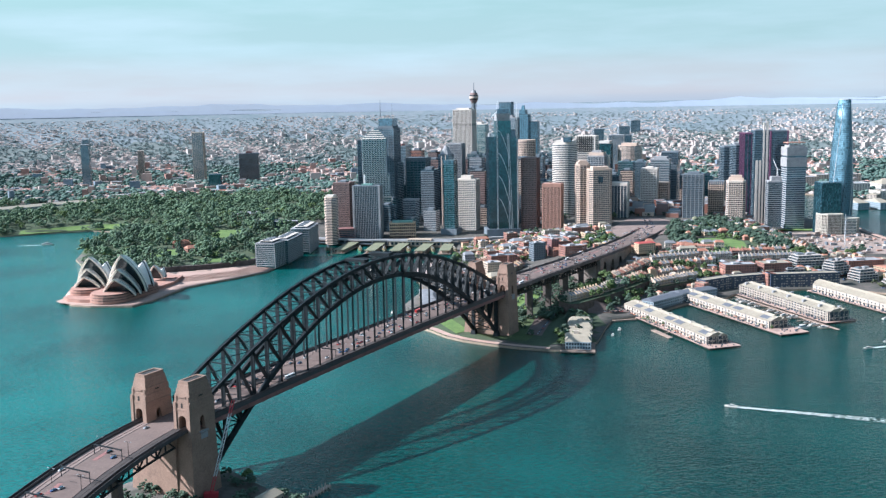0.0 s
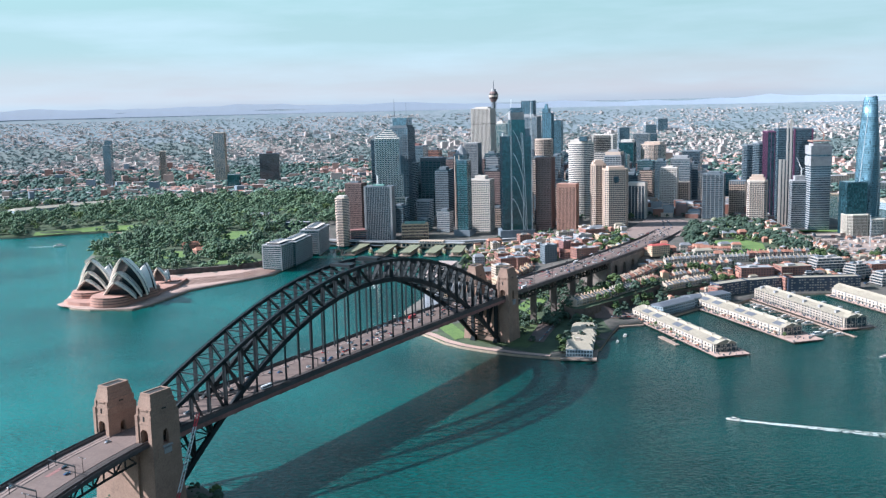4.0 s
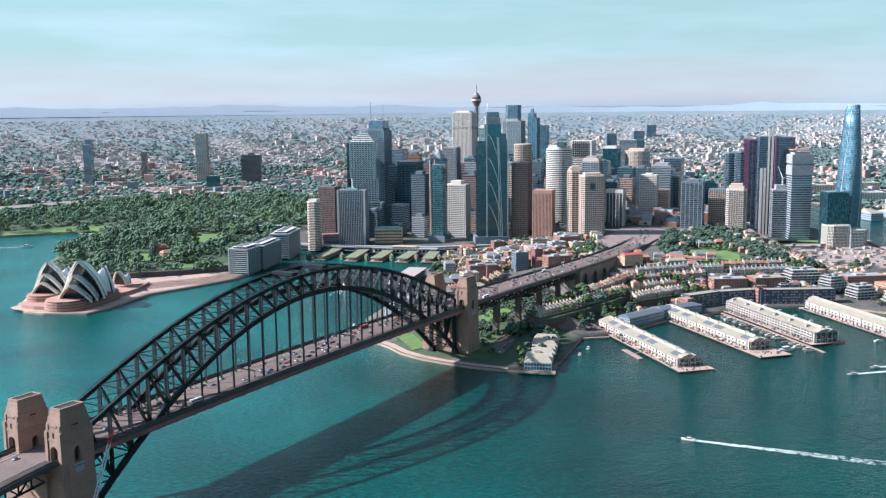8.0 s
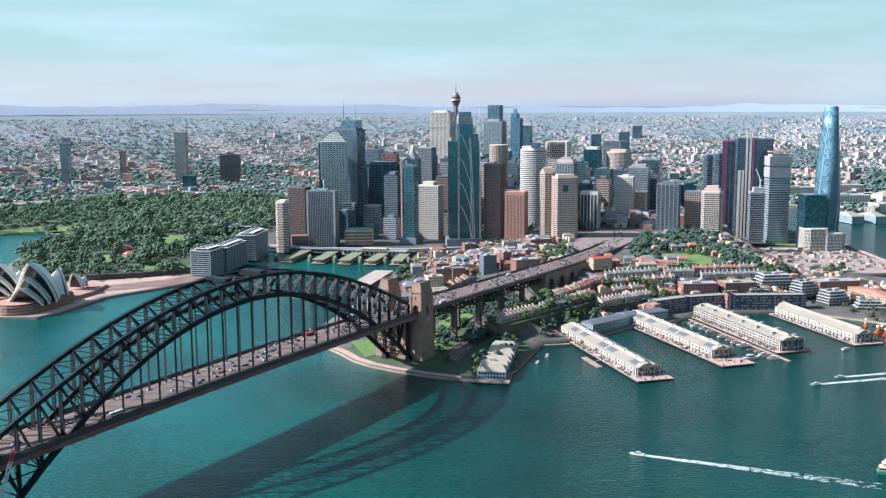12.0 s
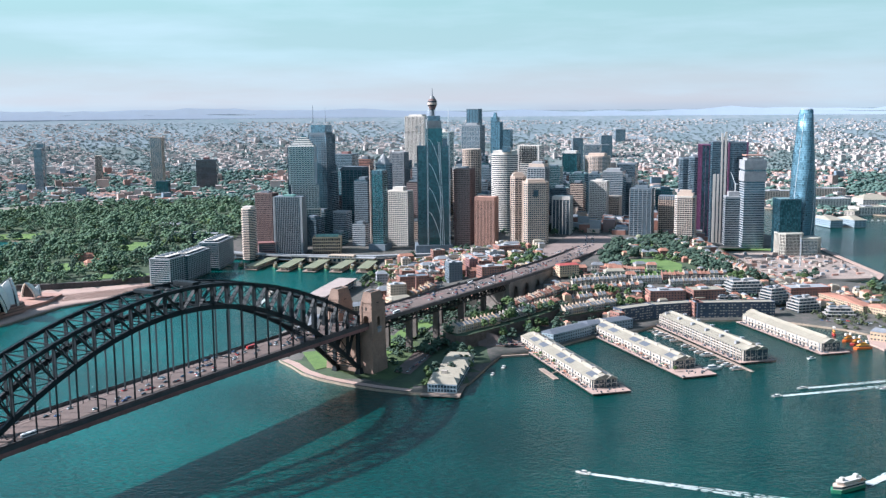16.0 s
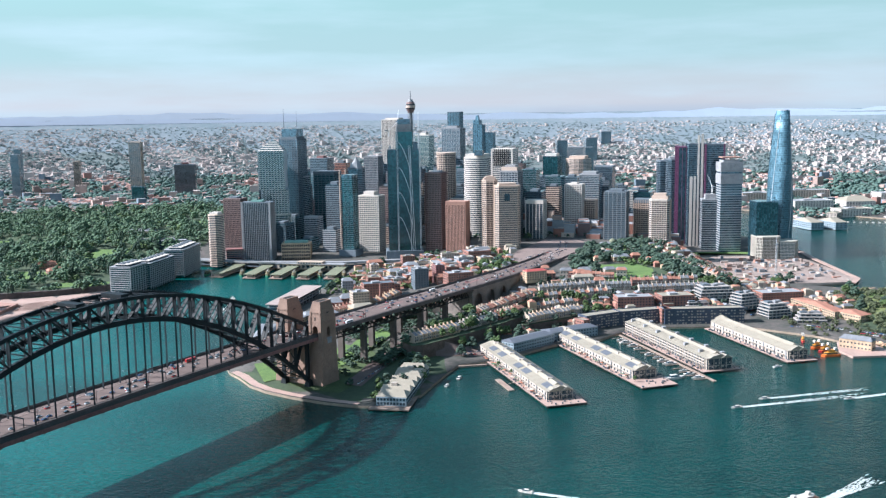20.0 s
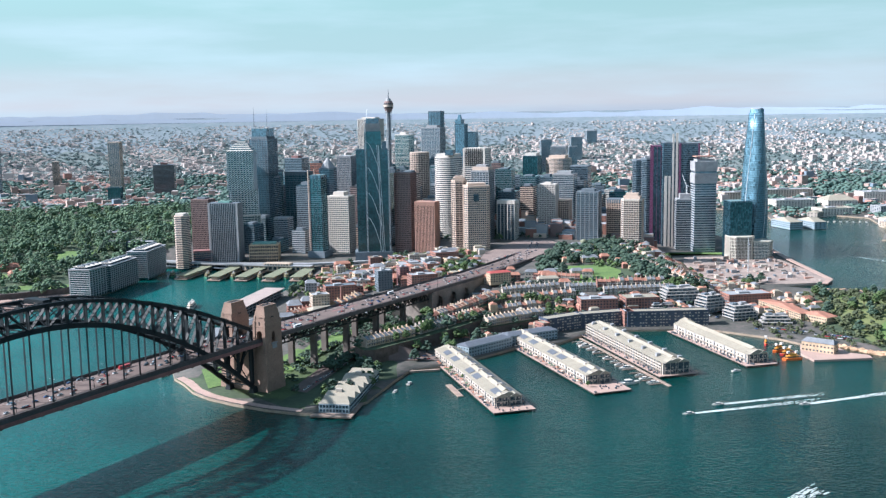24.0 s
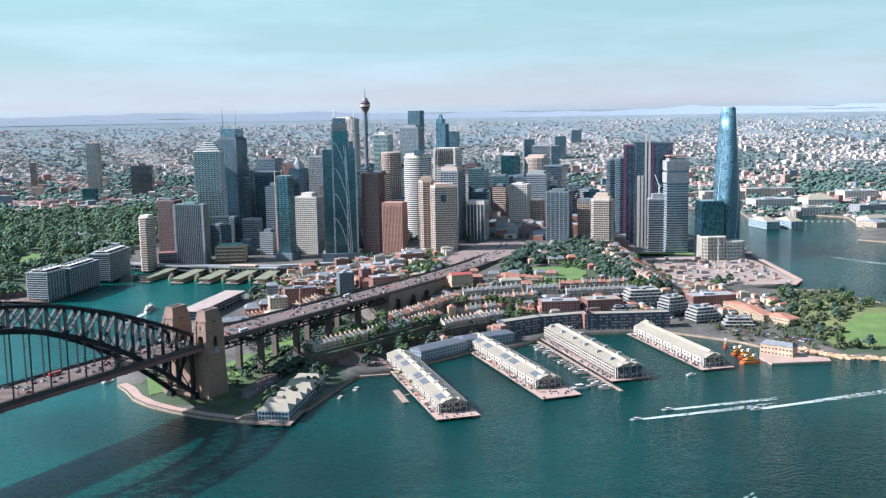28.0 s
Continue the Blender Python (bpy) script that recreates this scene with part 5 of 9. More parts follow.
# ---------------------------------------------------------------- the shell-roofed opera house
def shell_centre(foot, rear, tip, radius):
    """The centre of the sphere of that radius through three points, on the inner side."""
    a, b, c = Vector(foot), Vector(rear), Vector(tip)
    u, v = b - a, c - a
    n = u.cross(v)
    mid = a + (v.length_squared * n.cross(u) + u.length_squared * v.cross(n)) / (2 * n.length_squared)
    out = math.sqrt(max(1.0, radius ** 2 - (mid - a).length_squared))
    n.normalize()
    one, two = mid + n * out, mid - n * out
    return one if one.z < two.z else two


def shell_half(bm, foot, rear, tip, radius=75.0, thick=1.6, n=12):
    """One half of a sail: a piece of a sphere between a foot, the ridge and the front rib."""
    o = shell_centre(foot, rear, tip, radius)
    ra, rt = Vector(rear), Vector(tip)
    flat = Vector((o.x, 0, o.z))
    rr = (ra - flat).length
    a0, a1 = math.atan2(ra.z - o.z, ra.x - o.x), math.atan2(rt.z - o.z, rt.x - o.x)
    ridge = [flat + Vector((math.cos(a0 + (a1 - a0) * i / n), 0, math.sin(a0 + (a1 - a0) * i / n))) * rr for i in range(n + 1)]
    f = Vector(foot)
    grid = []
    for r in ridge:
        line = []
        for j in range(n + 1):
            k = j / n
            p = (f - o) * (1 - k) + (r - o) * k
            line.append(o + p.normalized() * radius)
        grid.append(line)
    for scale, flip in ((1.0, False), ((radius - thick) / radius, True)):
        vs = [[bm.verts.new(o + (p - o) * scale) for p in line] for line in grid]
        for i in range(n):
            for j in range(n):
                q = (vs[i][j], vs[i + 1][j], vs[i + 1][j + 1], vs[i][j + 1])
                if len({tuple(round(c, 4) for c in v.co) for v in q}) < 4:
                    q = (vs[i][j + 1], vs[i][j], vs[i + 1][j + 1])
                face = bm.faces.new(q)
                face.smooth = True
    edge = [(o + (grid[n][j] - o), o + (grid[n][j] - o) * ((radius - thick) / radius)) for j in range(n + 1)]
    return grid[n], edge


def hall(name, x, y, turn, size, shells, label):
    ob = thing(name, x, y, 12.0, turn, label, "opera house", "opera house halls")
    for foot_x, rear_x, rear_z, tip_x, high, wide in shells:
        rims = []
        bm = bmesh.new()
        rib = bmesh.new()
        for side in (-1, 1):
            rim, edge = shell_half(bm, (foot_x * size, side * wide * size, 0), (rear_x * size, 0, rear_z * size), (tip_x * size, 0, high * size), 92.0 * size)
            rims.append(rim)
            for (p, q), (r, s) in zip(edge, edge[1:]):
                way = Vector((1 if tip_x > foot_x else -1, 0, 0)) * 0.5
                vs = [rib.verts.new(v) for v in (p + way, q + way, s + way, r + way, p - way, q - way, s - way, r - way)]
                for f in ((0, 1, 2, 3), (7, 6, 5, 4), (0, 4, 5, 1), (3, 2, 6, 7)):
                    rib.faces.new([vs[i] for i in f])
        bmesh.ops.recalc_face_normals(bm, faces=bm.faces[:])
        shell = part("shell", bm, TILE_SHELL, ob, "cream ceramic-tiled sail-shaped roof shell")
        part("front_rib", rib, SHELL_EDGE, shell)
        bm = bmesh.new()
        back = Vector((-5 if tip_x > foot_x else 5, 0, 0)) * size
        for (p, q), (r, s) in zip(zip(rims[0], rims[0][1:]), zip(rims[1], rims[1][1:])):
            vs = [bm.verts.new(v + back) for v in (p, q, s, r)]
            if (vs[1].co - vs[2].co).length < 0.01:
                bm.faces.new(vs[:2] + vs[3:])
            else:
                bm.faces.new(vs)
        part("glass_wall", bm, FOYER_GLASS, shell)
    return ob


FOYER_GLASS = mat("dark_foyer_glass", (0.022, 0.032, 0.038), 0.2, size=8, fine=2, vary=0.5)
SAILS = [(28, -8, 7, 42, 26, 27), (16, -26, 8, 31, 39, 29), (2, -48, 7, 17, 57, 31), (-38, -16, 9, -60, 38, 25)]
hall("concert_hall", -470, 1430, -99, 1.0, SAILS, "concert hall of cream tiled sail-shaped shells on a pink podium")
hall("opera_theatre", -533, 1468, -94, 0.86, SAILS, "smaller theatre hall of cream tiled sail-shaped shells on a pink podium")
hall("restaurant_hall", -458, 1535, -105, 0.40, SAILS[2:], "small pair of cream shells over the restaurant")

podium = thing("opera_podium", -500, 1460, 0, -107, "stepped pink granite podium under the opera house shells", "podium")
POD = [(78, -58), (88, -40), (92, -10), (88, 26), (76, 56), (60, 66), (-90, 62), (-150, 40), (-150, -38), (-60, -62), (20, -66)]
bm = bmesh.new()
prism(bm, [(x * 0.88 - 8, y * 0.78) for x, y in POD], 2.6, 8.0)
part("lower_terrace", bm, PODIUM, podium)


def drum(bm, cx, cy, r, z0, z1, long):
    prism(bm, [(cx + x + (long if x > 0 else -long), cy + y) for x, y in ring(26, r)], z0, z1)


for cx, cy, r, long in ((14, 28, 27, 34), (-6, -30, 23, 30)):
    for k, (z0, z1, grow, m) in enumerate(((4, 7.4, 3.0, PODIUM), (7.4, 8.3, 2.0, DARK), (8.3, 11.0, 2.6, PODIUM), (11.0, 11.9, 1.6, DARK), (11.9, 14.2, 2.2, PODIUM), (14.2, 15.6, -1.5, GLASS_BRONZE), (15.6, 16.6, 0.5, PODIUM))):
        bm = bmesh.new()
        drum(bm, cx, cy, r + grow, z0, z1, long)
        part("terrace_ring" if m is PODIUM else "window_band", bm, m, podium)
for k in range(9):
    bm = bmesh.new()
    box(bm, -150 + k * 4, -105, -34, 34, 2.6, 3.4 + k * 0.75)
    part("stair_flight", bm, PODIUM, podium)
bm = bmesh.new()
prism(bm, [(x * 0.94 - 4, y * 0.88) for x, y in POD], 2.7, 3.2)
part("forecourt_paving", bm, PAVING, podium)
# broad paved walk from the opera house round to the quay
walk_line = [(-468, 1575), (-425, 1560), (-395, 1580), (-345, 1625), (-320, 1660), (-305, 1720), (-290, 1790), (-284, 1860), (-282, 1930)]
bm = bmesh.new()
lefts, rights = [], []
for i, (x, y) in enumerate(walk_line):
    a, b = walk_line[max(0, i - 1)], walk_line[min(len(walk_line) - 1, i + 1)]
    way = Vector((b[0] - a[0], b[1] - a[1])).normalized()
    w = 34 if i < 3 else 22 if i < 5 else 12
    lefts.append(bm.verts.new((x - way.y * w, y + way.x * w, 4.6 if i < 5 else 3.9))), rights.append(bm.verts.new((x + way.y * (14 if i < 6 else 9), y - way.x * (14 if i < 6 else 9), 3.2)))
for i in range(len(walk_line) - 1):
    bm.faces.new((rights[i], rights[i + 1], lefts[i + 1], lefts[i]))
bmesh.ops.solidify(bm, geom=bm.faces[:], thickness=0.5)
solid("pavement", bm, PAVING, None, "pink paved harbour walk along the sea wall", "pavement", kind="structure")

BALCONY_GREY = mat("grey_balcony_concrete", (0.42, 0.42, 0.44), 0.8, size=8, fine=1, vary=0.2)
# dark rock cutting behind the harbour walk
bm = bmesh.new()
ribbon(bm, [(-520, 1632, 2.0), (-470, 1640, 2.0), (-400, 1665, 2.0), (-345, 1700, 2.0), (-330, 1730, 2.0)], [(-3, 0), (-2, 11), (5, 11), (6, 0)])
solid("rock_wall", bm, mat("dark_cutting_stone", (0.09, 0.075, 0.07), 0.95, size=7, fine=1, vary=0.5), None, "dark sandstone cutting between the harbour walk and the gardens", "rock wall", kind="structure")
# apartment blocks on the east side of the quay
def quay_block(x, y, w, d, h, turn, label):
    ob = thing("quayside_apartments", x, y, 2.0, turn, label, "apartment building", "quayside apartments")
    bm = bmesh.new()
    prism(bm, rect(w, d), 0, h)
    part("body", bm, GLASS_TEAL, ob)
    for k in range(int(h / 3.4)):
        bm = bmesh.new()
        prism(bm, rect(w + 2.2, d + 2.2), 4 + k * 3.4, 4.8 + k * 3.4)
        part("balcony", bm, BALCONY_GREY, ob)
    bm = bmesh.new()
    for k in range(int(d / 7) + 1):
        for side in (-1, 1):
            box(bm, side * (w / 2 + 0.9) - 0.5, side * (w / 2 + 0.9) + 0.5, -d / 2 + k * 7 - 0.5, -d / 2 + k * 7 + 0.5, 0, h - 2)
    part("column", bm, BALCONY_GREY, ob, kind="stuff")
    bm = bmesh.new()
    prism(bm, rect(w + 3, d + 3), h, h + 0.8)
    part("roof", bm, CONCRETE, ob)
    bm = bmesh.new()
    prism(bm, rect(w * 0.62, d * 0.8), h + 0.8, h + 3.6)
    part("penthouse", bm, GLASS_DARK, ob)
    bm = bmesh.new()
    prism(bm, rect(w * 0.72, d * 0.86), h + 3.6, h + 4.2)
    part("penthouse_roof", bm, WHITE_CLAD, ob)
    for k in range(int(d / 12)):
        bm = bmesh.new()
        box(bm, -w * 0.2, w * 0.12, -d * 0.38 + k * 12, -d * 0.38 + k * 12 + 4.5, h + 4.2, h + 6.0)
        part("plant_room", bm, CONCRETE_DARK, ob)


quay_block(-303, 1702, 34, 48, 43, -14, "grey apartment block with rows of balconies by the sea wall")
quay_block(-285, 1772, 30, 92, 41, -8, "long grey apartment block with balconies over a colonnade")
quay_block(-268, 1885, 34, 90, 47, -4, "tall grey apartment block with balconies over a colonnade")


# ---------------------------------------------------------------- the ferry quay
QUAY_ROAD = [(-345, 2030, 13), (-282, 1985, 13), (-141, 1938, 13), (12, 1920, 13), (120, 1938, 14), (205, 1985, 16), (262, 2040, 22)]
expressway = thing("elevated_expressway", 0, 0, 0, 0, "long pale elevated roadway and rail deck along the quay", "elevated road")
for z, h, w, name, m in ((0, 2.0, 11, "road_slab", CONCRETE), (-7, 1.4, 10, "rail_slab", CONCRETE_DARK)):
    bm = bmesh.new()
    ribbon(bm, [(x, y, q + z) for x, y, q in QUAY_ROAD], [(-w, 0), (w, 0), (w, -h), (-w, -h)])
    part(name, bm, m, expressway)
bm = bmesh.new()
ribbon(bm, [(x, y, q + 1.2) for x, y, q in QUAY_ROAD], [(-11.3, 0.3), (-10.7, 0.3), (-10.7, -2.6), (-11.3, -2.6)])
part("parapet", bm, CONCRETE, expressway)
for i in range(len(QUAY_ROAD) - 1):
    (ax, ay, az), (bx, by, bz) = QUAY_ROAD[i], QUAY_ROAD[i + 1]
    for k in range(5):
        bm = bmesh.new()
        x, y, z = ax + (bx - ax) * k / 5, ay + (by - ay) * k / 5, az + (bz - az) * k / 5
        for o in (-8, 8):
            box(bm, x - 1, x + 1, y + o - 1, y + o + 1, 2, z - 1.5)
        part("column_pair", bm, CONCRETE, expressway)
station = thing("railway_station", -45, 1915, 2.6, -12, "long low station building with a cream front facing the ferries", "station")
bm = bmesh.new()
box(bm, -62, 62, -7, 9, 0, 9)
part("hall", bm, CREAM, station)
for k in range(14):
    bm = bmesh.new()
    box(bm, -58 + k * 8.6, -53 + k * 8.6, -7.5, -6.9, 2, 7)
    part("window", bm, GLASS_DARK, station)
bm = bmesh.new()
box(bm, -64, 64, -10, 10, 9, 10)
part("canopy_roof", bm, CONCRETE, station)
bm = bmesh.new()
box(bm, -24, 24, -9.5, 8, 9, 13.5)
part("centre_block", bm, CREAM, station, "taller cream centre of the station")
for k in range(9):
    bm = bmesh.new()
    box(bm, -22 + k * 5, -18.6 + k * 5, -9.8, -9.3, 10.2, 12.4)
    part("window", bm, GLASS_DARK, station)

GREEN_ROOF = mat("faded_green_roof", (0.22, 0.23, 0.15), 0.7, size=10, fine=1, vary=0.25)
for n, (x0, y0, x1, y1) in enumerate(((-199, 1838, -178, 1940), (-139, 1820, -124, 1930), (-92, 1813, -76, 1918), (-45, 1806, -27, 1908), (2, 1803, 12, 1900))):
    length = math.hypot(x1 - x0, y1 - y0)
    ob = thing("ferry_wharf", (x0 + x1) / 2, (y0 + y1) / 2, 0, math.degrees(math.atan2(y1 - y0, x1 - x0)), "covered ferry wharf with a flat green-grey roof on piles", "wharf", "ferry wharves")
    bm = bmesh.new()
    box(bm, -length / 2, length / 2, -12, 12, 1.2, 2.2)
    part("deck", bm, TIMBER, ob)
    bm = bmesh.new()
    box(bm, -length / 2 + 3, length / 2, -10.5, 10.5, 7.6, 8.3)
    part("roof", bm, GREEN_ROOF, ob)
    bm = bmesh.new()
    box(bm, -length / 2 + 6, length / 2 - 2, -5, 5, 2.2, 7.6)
    part("waiting_hall", bm, CREAM, ob)
    for k in range(6):
        for o in (-9.5, 9.5):
            bm = bmesh.new()
            x = -length / 2 + 5 + k * (length - 8) / 5
            box(bm, x - 0.3, x + 0.3, o - 0.3, o + 0.3, -4, 7.6)
            part("post", bm, CONCRETE, ob)

terminal = thing("passenger_terminal", -22, 1588, 2.0, math.degrees(math.atan2(140, 28)), "long passenger terminal with a flat pinkish roof by the water", "terminal")
PINK_ROOF = mat("pinkish_membrane_roof", (0.42, 0.34, 0.31), 0.8, size=14, fine=2, vary=0.2)
bm = bmesh.new()
box(bm, -72, 72, -12, 12, 0.5, 13)
part("body", bm, GLASS_DARK, terminal)
for z in (4.2, 8.4, 12.2):
    bm = bmesh.new()
    box(bm, -74, 74, -14.5, 14, z, z + 0.9)
    part("floor_slab", bm, CONCRETE, terminal)
bm = bmesh.new()
box(bm, -78, 76, -16, 15, 13.1, 14.2)
part("roof", bm, PINK_ROOF, terminal)
for k in range(12):
    bm = bmesh.new()
    beam(bm, (-72 + k * 13, -15, 0), (-72 + k * 13, -15, 13.2), 0.8, 0.8)
    part("column", bm, CONCRETE, terminal)


# ---------------------------------------------------------------- finger wharves
def wharf_deck(ob, length, width, lip=0.0, shift=0.0):
    """The timber apron on piles, with a plank edge."""
    bm = bmesh.new()
    box(bm, -length / 2 - lip, length / 2 + 4, -width / 2 + shift, width / 2 + shift, 1.3, 2.4)
    part("apron", bm, PAVING, ob, "worn pinkish timber apron")
    bm = bmesh.new()
    for o in (-width / 2 + shift, width / 2 + shift):
        beam(bm, (-length / 2 - lip, o, 1.7), (length / 2, o, 1.7), 0.5, 0.9)
    beam(bm, (-length / 2 - lip, -width / 2 + shift, 1.7), (-length / 2 - lip, width / 2 + shift, 1.7), 0.5, 0.9)
    part("edge_beam", bm, PILE, ob)
    n = int(length / 9)
    for k in range(n):
        for o in (-width / 2 + 0.6 + shift, width / 2 - 0.6 + shift):
            bm = bmesh.new()
            x = -length / 2 - lip + 1 + k * (length + lip) / n
            prism(bm, [(x + a, o + b) for a, b in ring(6, 0.4)], -6, 1.5)
            part("pile", bm, PILE, ob)


def wharf_shed(name, rear, front, width, label, eave=11.0, ridge=15.5, lip=16.0, apron=None, shift=0.0, skylights=True, dormers=0):
    """A long timber shed on a finger wharf: bays of doors along the sides, a gabled end, a shallow roof with monitors."""
    (rx, ry), (fx, fy) = rear, front
    length = math.hypot(fx - rx, fy - ry)
    ob = thing(name, (rx + fx) / 2, (ry + fy) / 2, 0, math.degrees(math.atan2(ry - fy, rx - fx)), label, "wharf shed", "finger wharves")
    a, w = length / 2, width / 2
    wharf_deck(ob, length, apron or width + 14, lip, shift)
    bm = bmesh.new()
    box(bm, -a, a, -w, w, 2.4, eave)
    part("wall", bm, WHITE_PAINT, ob)
    bm = bmesh.new()
    gable(bm, -a - 0.8, a, -w - 0.9, w + 0.9, eave, ridge)
    part("roof", bm, WHITE_ROOF, ob)
    bays = int(length / 7.2)
    panes = bmesh.new()
    for k in range(bays):
        x = -a + 3.5 + k * (length - 5) / bays
        for side in (-1, 1):
            bm = bmesh.new()
            box(bm, x - 1.6, x + 1.6, side * w - 0.25, side * w + 0.25, 2.6, 5.9)
            part("cargo_door", bm, GLASS_DARK, ob)
            box(panes, x - 1.3, x + 1.3, side * w - 0.2, side * w + 0.2, 7.4, 9.2)
        if k % 3 == 0:
            bm = bmesh.new()
            box(bm, x - 0.6, x + 0.6, w - 0.1, w + 0.8, 2.4, eave - 0.3)
            part("downpipe_post", bm, CONCRETE, ob)
    part("upper_window", panes, GLASS_DARK, ob, kind="stuff")
    seams, vents, shades, stores = bmesh.new(), bmesh.new(), bmesh.new(), bmesh.new()
    for k in range(int(length / 4.8)):
        x = -a + 2.4 + k * 4.8
        for side in (-1, 1):
            beam(seams, (x, side * (w + 0.9), eave + 0.12), (x, 0, ridge + 0.12), 0.22, 0.2)
        if k % 3 == 1:
            box(vents, x - 0.9, x + 0.9, -0.9, 0.9, ridge - 0.4, ridge + 0.9)
        if k % 4:
            box(shades, x - 2.2, x + 2.2, w, w + 2.6, 6.1, 6.35)
            box(shades, x - 2.2, x + 2.2, -w - 2.6, -w, 6.1, 6.35)
    part("roof_seam", seams, ROOF_SEAM, ob, kind="stuff")
    part("ridge_vent", vents, CONCRETE_DARK, ob, kind="stuff")
    part("awning", shades, ROOF_SEAM, ob, kind="stuff")
    pick = random.Random(int(length * 10))
    half = (apron or width + 14) / 2
    for k in range(110):
        x, side = pick.uniform(-a - lip + 2, a - 4), pick.choice((-1, 1))
        y = side * pick.uniform(w + 2.9, half - 0.8) if x > -a else pick.uniform(-half + 1, half - 1)
        s = pick.uniform(0.4, 1.2)
        box(stores, x - s, x + s, y - s * 0.7, y + s * 0.7, 2.4, 2.4 + pick.uniform(0.7, 1.9))
    part("apron_furniture", stores, mat_end, ob, "dark tables, planters and crates on the apron", kind="stuff")
    # gable end towards the water: dark boarded wall with rows of windows
    bm = bmesh.new()
    box(bm, -a - 0.35, -a + 0.1, -w + 0.2, w - 0.2, 2.5, eave - 0.2)
    end = part("end_wall", bm, mat_end, ob, "dark blue-grey boarded end wall")
    for row in range(2):
        for k in range(7):
            bm = bmesh.new()
            y = -w + 2.6 + k * (width - 5.2) / 6
            box(bm, -a - 0.5, -a - 0.2, y - 0.9, y + 0.9, 4.6 + row * 3.6, 6.4 + row * 3.6)
            part("window", bm, WHITE_PAINT if (k + row) % 3 else GLASS_DARK, end)
    bm = bmesh.new()
    for side in (-1, 1):
        beam(bm, (-a - 0.9, side * (w + 0.9), eave + 0.1), (-a - 0.9, 0, ridge + 0.1), 0.4, 0.8, (1, 0, 0))
    part("barge_board", bm, WHITE_PAINT, end)
    bm = bmesh.new()
    gable(bm, -a + 6, a - 6, -3.4, 3.4, ridge - 0.9, ridge + 1.5)
    box(bm, -a + 6.2, a - 6.2, -3.1, 3.1, ridge - 2.2, ridge - 0.9)
    part("clerestory", bm, WHITE_ROOF, ob, "raised clerestory along the ridge")
    for k, y in enumerate((-w * 0.5, w * 0.5)):
        bm = bmesh.new()
        gable(bm, -a - 2.2, -a + 7, y - w * 0.44, y + w * 0.44, eave - 0.1, eave + 3.4)
        gablet = part("gablet", bm, WHITE_ROOF, ob, "small front gable over the end wall")
        bm = bmesh.new()
        for side in (-1, 1):
            beam(bm, (-a - 2.3, y + side * w * 0.46, eave), (-a - 2.3, y, eave + 3.5), 0.4, 0.6, (1, 0, 0))
        part("barge_board", bm, WHITE_PAINT, gablet)
        bm = bmesh.new()
        for o in (-0.42, 0.0, 0.42):
            beam(bm, (-a - 1.9, y + o * w, 2.4), (-a - 1.9, y + o * w, eave + 0.2), 0.45, 0.45, (1, 0, 0))
        beam(bm, (-a - 1.9, y - w * 0.44, 6.9), (-a - 1.9, y + w * 0.44, 6.9), 0.4, 0.6)
        part("balcony_frame", bm, WHITE_PAINT, ob, "white timber balcony frame")
    if skylights:
        for k in range(int(length / 26)):
            x = -a + 14 + k * 26 + (k * 7) % 5
            rise = (ridge - eave) / (w + 0.9)
            for side in (-1, 1)[: 1 if k % 3 == 1 else 2]:
                bm = bmesh.new()
                y0, y1 = side * w * 0.30, side * w * 0.80
                vs = [bm.verts.new((xx, yy, eave + (w + 0.9 - abs(yy)) * rise + zz)) for zz in (0.02, 0.28) for xx, yy in ((x - 8, y0), (x + 8, y0), (x + 8, y1), (x - 8, y1))]
                for f in ((0, 1, 2, 3), (4, 5, 6, 7), (0, 1, 5, 4), (1, 2, 6, 5), (2, 3, 7, 6), (3, 0, 4, 7)):
                    bm.faces.new([vs[i] for i in f])
                bmesh.ops.recalc_face_normals(bm, faces=bm.faces[:])
                part("skylight", bm, SKYLIGHT, ob)
            bm = bmesh.new()
            box(bm, x + 9.5, x + 13.5, -2.6, 2.6, ridge - 1.0, ridge + 1.6)
            part("roof_monitor", bm, WHITE_PAINT, ob)
    for k in range(dormers):
        bm = bmesh.new()
        x = -a + 8 + k * (length - 16) / max(1, dormers - 1)
        side = 1 if k % 2 else -1
        box(bm, x - 1.8, x + 1.8, side * w * 0.55 - 2.2, side * w * 0.55 + 2.2, eave, ridge + 0.6)
        part("roof_plant", bm, CONCRETE, ob)
    return ob


ROOF_SEAM = mat("grey_roof_seams", (0.36, 0.31, 0.26), 0.7, size=5, fine=1, vary=0.3)
mat_end = mat("dark_boarded_wall", (0.07, 0.09, 0.11), 0.7, size=6, fine=0.8, vary=0.4)
SKYLIGHT = mat("blue_grey_roof_glazing", (0.13, 0.14, 0.165), 0.45, size=4, fine=0.8, vary=0.25)
wharf_shed("wharf_shed", (254, 1285), (312, 1092), 27, "white timber wharf shed with pale roof and dark gabled end", lip=18)
wharf_shed("wharf_shed", (342, 1355), (407, 1164), 27, "long white timber wharf shed with skylights and a dark gabled end", lip=32, eave=11.5, ridge=16)
wharf_shed("wharf_shed", (440, 1386), (493, 1196), 30, "four-storey white apartment shed with balconies on a finger wharf", lip=6, eave=14.5, ridge=18.5, skylights=False, dormers=12)
wharf_shed("wharf_shed", (547, 1395), (590, 1236), 24, "white timber wharf shed with dark cargo doors along a timber apron", lip=10, eave=12, ridge=17, skylights=False)
